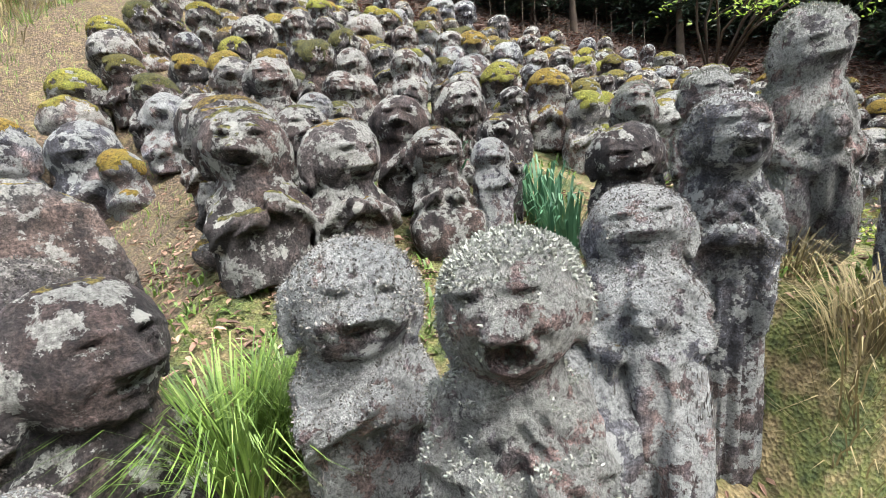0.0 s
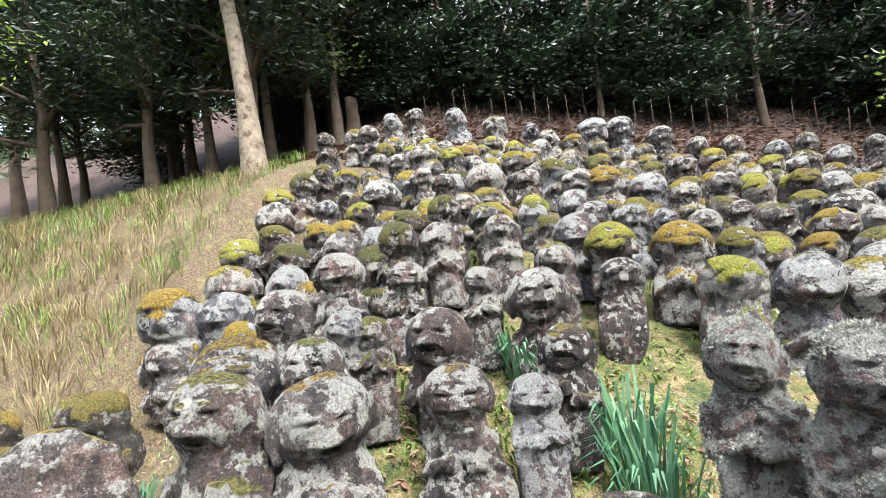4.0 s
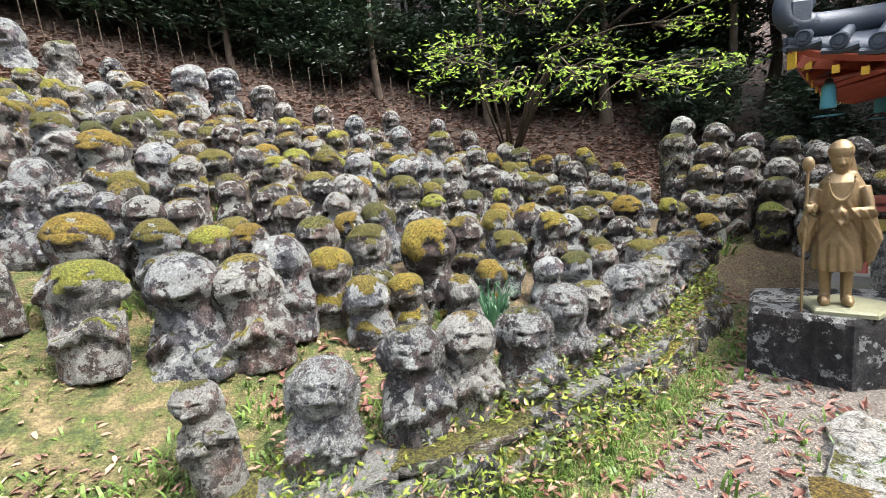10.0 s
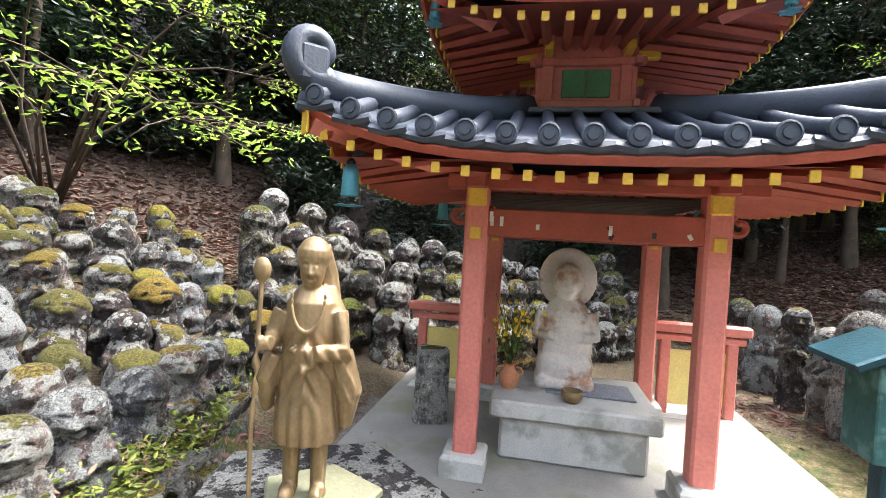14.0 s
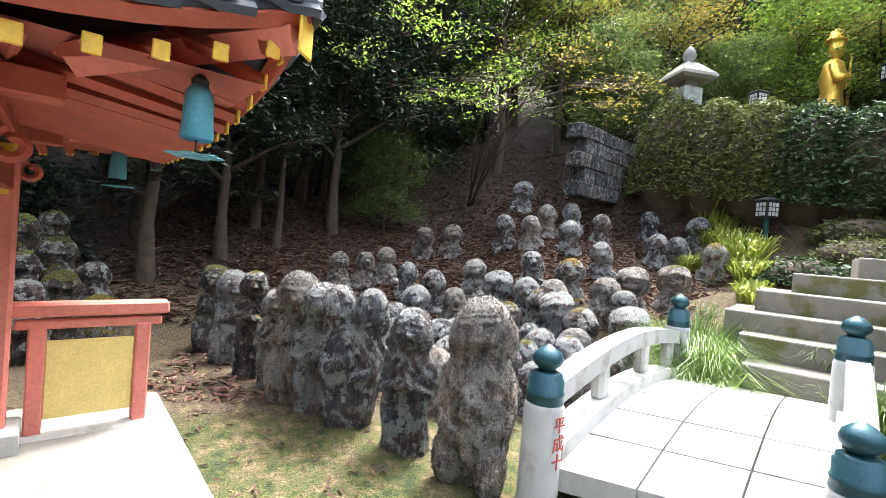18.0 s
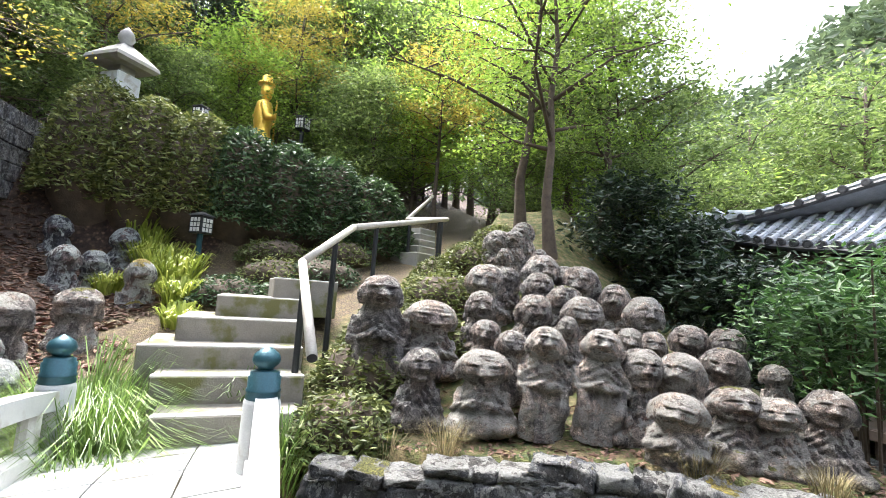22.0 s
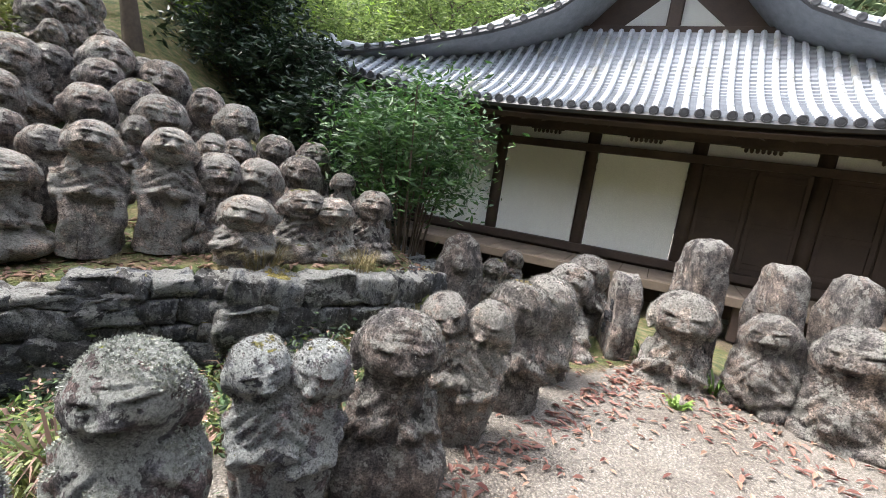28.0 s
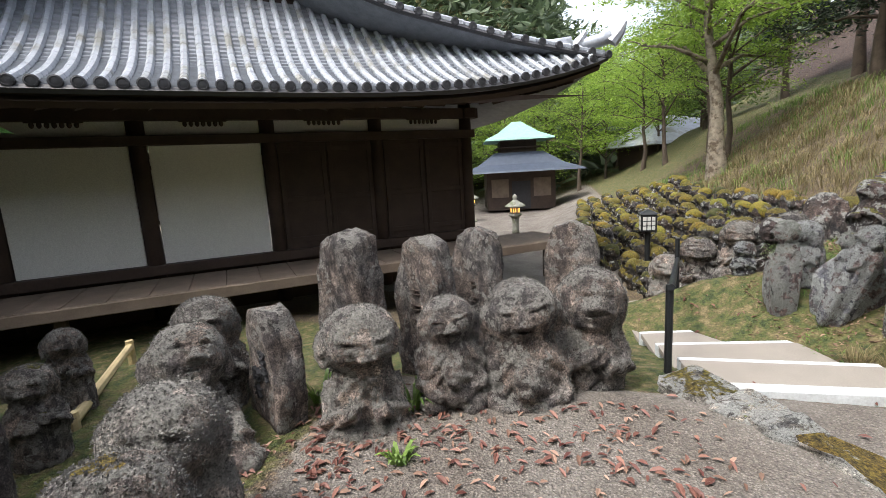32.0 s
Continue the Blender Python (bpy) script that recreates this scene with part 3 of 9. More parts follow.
def to_path(x, y):
    """How much a place belongs to the trodden gravel."""
    terrace = ease(x, 1.9, 2.3) * (1 - ease(x, 7.2, 7.8)) * (1 - ease(y, 2.55 + 0.62 * np.maximum(x - 3.3, 0) - 0.35, 2.95 + 0.62 * np.maximum(x - 3.3, 0) - 0.15)) * ease(y, -3.2, -2.4)
    court = (1 - ease(x, -5.5, -4.5)) * (1 - ease(y, 0.0, 0.6)) * ease(x, -40, -30)
    return np.maximum(terrace, court)


xs, ys = spaced(-420, -5.0, 17.5, 420, 0.16), spaced(-420, -11.0, 12.0, 420, 0.16)
gx, gy = np.meshgrid(xs, ys)
gz = ground(gx, gy)
near = np.exp(-(((gx - 4) / 14) ** 2 + ((gy - 1) / 14) ** 2))
lump = np.array([noise.noise(Vector((a * 1.7, b * 1.7, 0.3))) + 0.6 * noise.noise(Vector((a * 4.1, b * 4.1, 5.3))) for a, b in zip(gx.ravel(), gy.ravel())]).reshape(gx.shape)
gravel = to_path(gx, gy)
gz = gz + lump * (0.035 * (1 - gravel) + 0.006) * (0.3 + 0.7 * near)
nx, ny = len(xs), len(ys)
me = bpy.data.meshes.new("ground")
faces = [(j * nx + i, j * nx + i + 1, (j + 1) * nx + i + 1, (j + 1) * nx + i) for j in range(ny - 1) for i in range(nx - 1)]
me.from_pydata(np.stack([gx, gy, gz], -1).reshape(-1, 3).tolist(), [], faces)
me.polygons.foreach_set("use_smooth", [True] * len(faces))
slope_wood = np.maximum(ease(gy, 8.2 - 0.1 * gx, 9.4 - 0.1 * gx), ease(gx, 12.6, 14.5))
grassy = np.maximum(0.4 * ease(-gx, 0.6, 2.2) * ease(gy, 0.8, 1.8) * (1 - ease(gy, 7.5, 10)), 0.9 * (1 - gravel) * (1 - ease(gy, 4.2, 5.2)) * ease(gx, -1.4, -0.6) * (1 - ease(gx, 9, 11)))
grassy = np.maximum(grassy, (1 - ease(gx, -22, -9)) * 0.8 * (1 - gravel))
for key, field in (("gravel", gravel), ("litter", slope_wood), ("grassy", grassy)):
    me.attributes.new(key, "FLOAT", "POINT").data.foreach_set("value", field.ravel())


def land_material():
    mat, n, l, b = material("open_ground", 0.95)
    vec = coords(n, l)

    def field(key):
        a = n.new("ShaderNodeAttribute")
        a.attribute_name = key
        return a.outputs["Fac"]

    fine, mid, big = noise_tex(n, l, vec, 45, 6, 0.7), noise_tex(n, l, vec, 8, 5), noise_tex(n, l, vec, 1.3, 5)
    soil = ramp(n, l, fine, [(0.36, (0.025, 0.018, 0.012)), (0.5, (0.09, 0.065, 0.04)), (0.64, (0.22, 0.16, 0.1))])
    green = ramp(n, l, mid, [(0.36, (0.03, 0.045, 0.012)), (0.47, (0.075, 0.085, 0.022)), (0.55, (0.1, 0.085, 0.035)), (0.64, (0.17, 0.13, 0.065))])
    green = mix(n, l, 0.6, green, ramp(n, l, fine, [(0.35, (0.15, 0.15, 0.15)), (0.65, (0.9, 0.9, 0.9))]), "OVERLAY")
    soil = mix(n, l, ramp(n, l, mid, [(0.5, (0, 0, 0)), (0.62, (0.8, 0.8, 0.8))]), soil, green)
    vor = n.new("ShaderNodeTexVoronoi")
    vor.inputs["Scale"].default_value = 75.0
    l.new(vec, vor.inputs["Vector"])
    shade = n.new("ShaderNodeSeparateColor")
    l.new(vor.outputs["Color"], shade.inputs[0])
    pebble = ramp(n, l, shade.outputs[0], [(0.0, (0.15, 0.14, 0.13)), (1.0, (0.9, 0.88, 0.85))])
    grit = mix(n, l, 0.5, ramp(n, l, big, [(0.35, (0.2, 0.18, 0.16)), (0.65, (0.3, 0.285, 0.265))]), pebble, "SOFT_LIGHT")
    grit = mix(n, l, 0.75, grit, ramp(n, l, vor.outputs["Distance"], [(0.0, (0.56, 0.55, 0.53)), (0.45, (0.22, 0.2, 0.18))]), "OVERLAY")
    vl = n.new("ShaderNodeTexVoronoi")
    vl.inputs["Scale"].default_value = 16.0
    l.new(vec, vl.inputs["Vector"])
    sep = n.new("ShaderNodeSeparateColor")
    l.new(vl.outputs["Color"], sep.inputs[0])
    litter = ramp(n, l, sep.outputs[0], [(0.0, (0.015, 0.009, 0.007)), (0.5, (0.055, 0.03, 0.022)), (1.0, (0.16, 0.1, 0.07))])
    litter = mix(n, l, ramp(n, l, vl.outputs["Distance"], [(0.25, (0, 0, 0)), (0.55, (0.8, 0.8, 0.8))]), litter, (0.03, 0.018, 0.012))

    def edge(key):
        return ramp(n, l, calc(n, l, "ADD", field(key), calc(n, l, "MULTIPLY", calc(n, l, "SUBTRACT", mid, 0.5), 0.9)), [(0.42, (0, 0, 0)), (0.58, (1, 1, 1))])

    col = mix(n, l, edge("grassy"), soil, green)
    col = mix(n, l, edge("litter"), col, litter)
    col = mix(n, l, edge("gravel"), col, grit)
    l.new(col, b.inputs["Base Color"])
    h = calc(n, l, "ADD", calc(n, l, "MULTIPLY", fine, 0.7), calc(n, l, "MULTIPLY", vor.outputs["Distance"], 0.8))
    bump(n, l, b, h, 0.8, 0.025)
    return mat


me.materials.append(land_material())
tagged(new("ground", me), "gravel terrace, mossy banks and leaf-strewn wooded slopes", "ground", kind="structure")
# ---- where the figures stand: x, y, width of the head ----
HILL_ROW_1 = (
    (-3.10, 9.64, 0.34), (-2.20, 9.66, 0.47), (-3.29, 8.98, 0.43), (-1.31, 8.99, 0.39), (-0.66, 8.83, 0.35), (0.81, 9.25, 0.40), (0.33, 8.91, 0.41), (1.46, 8.91, 0.34),
    (-0.16, 8.16, 0.34), (3.41, 9.09, 0.33), (-3.10, 6.93, 0.28), (4.12, 9.07, 0.29), (-2.80, 6.98, 0.31), (2.38, 8.53, 0.32), (1.79, 8.08, 0.32), (4.77, 8.92, 0.33),
    (-3.28, 6.48, 0.28), (0.18, 7.50, 0.29), (2.67, 8.14, 0.33), (3.44, 8.10, 0.31), (3.96, 8.10, 0.29), (5.20, 8.44, 0.31), (-1.58, 6.10, 0.29), (5.31, 8.15, 0.29),
    (-1.16, 5.99, 0.25), (-2.66, 5.46, 0.24), (-1.75, 5.70, 0.23), (5.58, 7.89, 0.28), (-2.90, 5.25, 0.33), (4.33, 7.37, 0.25), (-0.41, 5.93, 0.26), (0.51, 6.15, 0.27),
)
HILL_ROW_2 = (
    (-3.11, 5.03, 0.32), (-2.19, 5.24, 0.26), (1.35, 6.29, 0.25), (-0.02, 5.87, 0.27), (9.62, 8.69, 0.39), (-0.70, 5.57, 0.22), (3.43, 6.69, 0.26), (-1.25, 5.27, 0.22),
    (5.77, 7.36, 0.31), (-2.89, 4.76, 0.36), (3.90, 6.74, 0.24), (2.74, 6.34, 0.25), (7.85, 7.84, 0.29), (-0.57, 5.27, 0.34), (3.17, 6.37, 0.25), (-0.17, 5.36, 0.24),
    (6.50, 7.36, 0.22), (10.41, 8.53, 0.35), (2.34, 6.10, 0.23), (-1.59, 4.89, 0.34), (1.65, 5.84, 0.25), (-2.21, 4.68, 0.23), (4.19, 6.58, 0.33), (4.55, 6.67, 0.27),
    (5.01, 6.80, 0.25), (0.28, 5.37, 0.27), (-2.67, 4.47, 0.28), (0.57, 5.42, 0.30), (0.94, 5.53, 0.32), (-3.05, 4.32, 0.38), (-0.92, 4.93, 0.22), (1.94, 5.77, 0.24),
)
HILL_ROW_3 = (
    (6.03, 6.94, 0.25), (-1.74, 4.53, 0.27), (-2.09, 4.35, 0.27), (10.58, 8.15, 0.50), (5.13, 6.49, 0.24), (9.20, 7.70, 0.34), (-2.96, 4.04, 0.37), (3.68, 6.03, 0.21),
    (1.25, 5.30, 0.23), (-2.33, 4.14, 0.32), (2.58, 5.61, 0.32), (4.30, 6.12, 0.22), (3.36, 5.83, 0.21), (-3.38, 3.78, 0.50), (3.03, 5.67, 0.26), (5.53, 6.42, 0.23),
    (8.18, 7.15, 0.28), (-1.67, 4.16, 0.29), (2.28, 5.29, 0.22), (1.62, 5.03, 0.21), (7.00, 6.62, 0.28), (3.38, 5.49, 0.21), (1.91, 5.02, 0.19), (-2.60, 3.62, 0.46),
    (5.47, 5.98, 0.25), (-2.01, 3.73, 0.32), (2.43, 5.05, 0.20), (-3.02, 3.41, 0.34), (0.46, 4.45, 0.22), (5.09, 5.82, 0.27), (0.75, 4.51, 0.22), (5.82, 6.02, 0.31),
)
HILL_ROW_4 = (
    (8.36, 6.77, 0.27), (-0.30, 4.17, 0.21), (4.38, 5.55, 0.33), (-0.95, 3.93, 0.21), (-1.43, 3.75, 0.30), (0.95, 4.46, 0.19), (-0.64, 3.96, 0.25), (2.06, 4.77, 0.25),
    (4.72, 5.51, 0.27), (3.89, 5.23, 0.30), (6.29, 5.92, 0.25), (1.19, 4.38, 0.23), (5.47, 5.63, 0.25), (0.12, 4.01, 0.17), (2.56, 4.73, 0.23), (3.07, 4.85, 0.23),
    (4.40, 5.23, 0.31), (3.50, 4.96, 0.28), (0.33, 4.00, 0.28), (2.29, 4.57, 0.27), (6.97, 5.95, 0.25), (-0.12, 3.77, 0.23), (1.87, 4.30, 0.21), (1.36, 4.11, 0.22),
    (3.80, 4.83, 0.27), (3.15, 4.61, 0.43), (-0.47, 3.52, 0.25), (6.50, 5.57, 0.27), (0.61, 3.80, 0.26), (2.62, 4.40, 0.29), (0.96, 3.90, 0.30), (-0.75, 3.33, 0.24),
)
HILL_ROW_5 = (
    (2.08, 4.00, 0.31), (0.25, 3.44, 0.22), (1.58, 3.74, 0.33), (-1.25, 2.87, 0.35), (0.58, 3.39, 0.17), (1.16, 3.56, 0.28), (1.92, 3.77, 0.37), (-0.88, 2.89, 0.25),
    (-0.53, 2.96, 0.19), (-0.11, 3.03, 0.19), (0.24, 3.06, 0.30), (-0.60, 2.38, 0.17), (-0.13, 2.50, 0.28), (-0.44, 2.38, 0.17), (0.36, 2.55, 0.22), (-0.60, 2.10, 0.26),
    (-0.78, 1.99, 0.31), (0.30, 2.27, 0.17), (0.04, 2.17, 0.23), (-0.35, 1.88, 0.29), (-0.66, 1.73, 0.31),
)
EAST_ROW_1 = (
    (14.32, 1.29, 0.32), (14.42, 0.88, 0.39), (14.71, 0.41, 0.34), (15.83, -0.41, 0.50), (16.08, -1.07, 0.49), (14.11, 0.04, 0.38), (13.84, -0.41, 0.47), (13.23, -0.04, 0.50),
    (13.26, -0.65, 0.50), (14.32, -1.28, 0.41), (13.61, -1.46, 0.50), (12.67, -1.43, 0.50), (15.49, -2.24, 0.50), (15.01, -2.70, 0.45), (15.64, -3.23, 0.50), (17.25, -3.11, 0.50),
    (14.70, -3.33, 0.50), (15.99, -4.02, 0.50), (15.34, -4.36, 0.50), (13.70, -2.22, 0.50), (13.12, -1.87, 0.41), (12.67, -1.94, 0.42), (12.68, -2.20, 0.42), (13.04, -2.58, 0.50),
    (12.25, -2.11, 0.47), (11.81, -2.24, 0.50), (12.31, -2.82, 0.41), (12.55, -3.43, 0.50), (11.39, -2.71, 0.50), (15.62, -5.86, 0.50), (14.38, -5.09, 0.50), (14.20, -5.53, 0.50),
)
EAST_ROW_2 = (
    (14.82, -6.40, 0.50), (13.27, -5.50, 0.50), (12.61, -4.22, 0.50), (11.91, -2.95, 0.31), (13.68, -3.52, 0.50),
)
BANK_FRONT = (
    (8.63, -4.67, 0.49, 0.74), (8.19, -4.97, 0.49, 0.56), (8.00, -4.29, 0.35, 0.57), (7.37, -4.26, 0.41, 0.57), (6.86, -4.25, 0.36, 0.80), (6.41, -4.26, 0.36, 0.69), (5.86, -3.93, 0.36, 0.36),
    (5.44, -4.11, 0.34, 0.43), (5.18, -4.09, 0.31, 0.43), (4.85, -4.16, 0.30, 0.49),
)
BANK_ROW_1 = (
    (6.05, -4.38, 0.35), (5.74, -4.44, 0.35), (5.40, -4.59, 0.33), (5.60, -5.12, 0.33), (5.18, -5.56, 0.35), (7.70, -5.44, 0.36),
    (7.77, -6.04, 0.48), (7.10, -5.31, 0.37), (7.13, -5.85, 0.37), (7.09, -6.30, 0.45), (6.58, -5.44, 0.38), (6.60, -6.32, 0.46), (6.15, -6.07, 0.42),
    (5.92, -5.80, 0.40), (8.00, -7.39, 0.42), (7.70, -7.31, 0.33), (7.59, -7.58, 0.34), (7.73, -6.82, 0.26), (7.22, -6.67, 0.27), (7.51, -4.77, 0.29),
    (7.23, -4.63, 0.26), (6.83, -5.68, 0.35), (6.17, -4.94, 0.28), (5.94, -4.93, 0.27), (7.57, -6.10, 0.35), (6.75, -5.07, 0.24), (6.82, -6.38, 0.30),
    (4.97, -4.69, 0.19),
)
# ---- carved stone figures ----
def bell(a, w):
    return np.exp(-(a / w) ** 2)


def waves(co, scale, seed):
    """A soft quick noise from -1 to 1."""
    g = np.random.default_rng(seed)
    out = np.zeros(len(co))
    for k in range(9):
        d = g.normal(0, 1, 3)
        out += np.sin(co @ (d / np.linalg.norm(d) * scale * g.uniform(0.6, 2.2)) + g.uniform(0, 6.28))
    return out / 4.5


def chisel(co, at, kind):
    """Cuts a face into the front of a head 0.3 wide whose middle and turn are given."""
    inv, fwd = np.array(at.inverted()), np.array(at)
    p = co @ inv[:3, :3].T + inv[:3, 3]
    u, v = p[:, 0] / 0.155, p[:, 2] / 0.15
    a = np.abs(u)
    r = np.sqrt(u * u + (p[:, 1] / 0.15) ** 2 + v * v)
    mask = np.clip((-p[:, 1] - 0.01) / 0.05, 0, 1) * np.clip((1.5 - r) / 0.2, 0, 1)
    gap, smile, long = (0.36, 0.4, 0.34, 0.38)[kind % 4], (0.5, 0.15, 0.7, 0.3, -0.15)[kind % 5], (1.0, 1.2, 0.9)[kind % 3]
    arch = (0.35, -0.25, 0.15)[kind % 3]
    d = 0.014 * bell(v - 0.33 + arch * (a - gap) ** 2 * 2, 0.085) * bell(a - gap, 0.3)
    d -= 0.018 * bell(a - gap, 0.14) * bell(v - 0.2, 0.07)
    d += 0.02 * bell(a - gap, 0.15) * bell(v - 0.08, 0.09)
    d -= 0.016 * bell(v - 0.06 + arch * 2.2 * (a - gap) ** 2, 0.036) * bell(a - gap, 0.13)
    t = np.clip((0.25 - v) / 0.42, 0, 1)
    d += 0.042 * long * bell(u, 0.12 + 0.1 * t) * t * np.clip((v + 0.32) / 0.09, 0, 1)
    d += 0.014 * bell(a - 0.18, 0.09) * bell(v + 0.19, 0.075)
    d += 0.013 * bell(a - 0.5, 0.2) * bell(v + 0.2, 0.18)
    d -= 0.009 * bell(a - 0.3 - 0.6 * np.clip(-v - 0.15, 0, 0.5), 0.065) * bell(v + 0.38, 0.17)
    c = -0.46 + smile * a * a
    if kind % 9 == 1:       # open mouth
        d -= 0.035 * bell(u, 0.18) * bell(v + 0.5, 0.1)
        d += 0.018 * bell(np.sqrt((u / 0.3) ** 2 + ((v + 0.53) / 0.2) ** 2) - 1, 0.28)
    else:
        d -= 0.022 * bell(v - c, 0.04) * bell(a, 0.24)
        d += 0.007 * bell(v - c - 0.085, 0.045) * bell(a, 0.22) + 0.009 * bell(v - c + 0.09, 0.05) * bell(a, 0.2)
    d += 0.009 * bell(u, 0.25) * bell(v + 0.82, 0.14)
    if kind % 3 == 2:       # furrowed brow
        d -= 0.009 * (bell(v - 0.52 + 0.2 * u * u, 0.045) + bell(v - 0.68 + 0.2 * u * u, 0.045)) * bell(u, 0.5)
    if kind % 7 == 3:       # beard
        d += 0.018 * bell(u, 0.45) * np.clip((-v - 0.62) / 0.2, 0, 1) * (1 + 0.4 * np.sin(u * 26))
    push = np.stack([0.12 * p[:, 0] / 0.15, -np.ones(len(p)), 0.12 * p[:, 2] / 0.15], 1) * (d * mask)[:, None]
    return co + push @ fwd[:3, :3].T


def drape(co, neck, seed):
    """Cuts crossing collar lines over the chest and falling folds below."""
    x, y, z = co.T
    rad = np.stack([x, y, 0 * x], 1)
    rad /= np.linalg.norm(rad, axis=1)[:, None] + 1e-6
    below = np.clip((neck - 0.08 - z) / 0.06, 0, 1)
    q = z - neck + 1.15 * np.abs(x) + 0.02 * np.sin(9 * x + seed)
    chest = np.clip((z - neck + 0.4) / 0.12, 0, 1) * np.clip(-y / 0.08, 0, 1)
    d = 0.008 * np.sin(q * 2 * math.pi / 0.085) * chest
    ang = np.arctan2(y, x)
    d += 0.007 * np.sin(ang * (11 + seed % 4) + 6 * z + seed) * (1 - chest)
    return co + rad * (d * below)[:, None]


def head_on(m, at, kind=0, crown=0, wide=1.0):
    """A broad round head with long ears; its face is cut later."""
    at = at @ Matrix.Diagonal((wide, 1, 1, 1))
    m.add(*ball(0.158, 0.15, 0.158, 22, 16, 0.96), at=at)
    m.add(*ball(0.142, 0.13, 0.11, 16, 10), at=at @ pose(0, -0.004, -0.055))
    for sx in (-1, 1):
        m.add(*ball(0.024, 0.042, 0.075, 8, 7), at=at @ pose(sx * 0.156, 0.01, -0.02, 0, sx * -8))
        m.add(*ball(0.02, 0.026, 0.034, 8, 6), at=at @ pose(sx * 0.148, 0.0, -0.095))
    if crown == 1:      # hood over the brow
        m.add(*ball(0.185, 0.175, 0.14, 18, 10), at=at @ pose(0, 0.03, 0.06))
        m.add(*tube([(-0.165, -0.08, 0.05), (0, -0.16, 0.1), (0.165, -0.08, 0.05)], 0.024, 6), at=at)
    m.faces.append((at, kind))


def arm(m, sx, shoulder, elbow, hand, r=0.052):
    m.add(*tube([(sx * shoulder[0], *shoulder[1:]), (sx * elbow[0], *elbow[1:]), (sx * hand[0], *hand[1:])], [r * 1.15, r, r * 0.8], 9))
    m.add(*ball(0.045, 0.04, 0.045, 8, 6), at=pose(sx * hand[0], hand[1] - 0.01, hand[2]))


def slim(m, k=0.84):
    """Draws a body in to little more than the width of its head."""
    m.v = [v * np.array([k, 0.9, 1.0]) for v in m.v]


def fold_lines(m, z0, z1, r, count, seed):
    rnd = random.Random(seed)
    for k in range(count):
        a = -math.pi / 2 + (k - (count - 1) / 2) * 0.36 + rnd.uniform(-0.06, 0.06)
        m.add(*tube([(r * math.cos(a), r * 0.8 * math.sin(a), z0), (r * 0.93 * math.cos(a), r * 0.78 * math.sin(a), (z0 + z1) / 2), (r * 0.8 * math.cos(a * 0.97), r * 0.66 * math.sin(a), z1)], 0.014, 5))


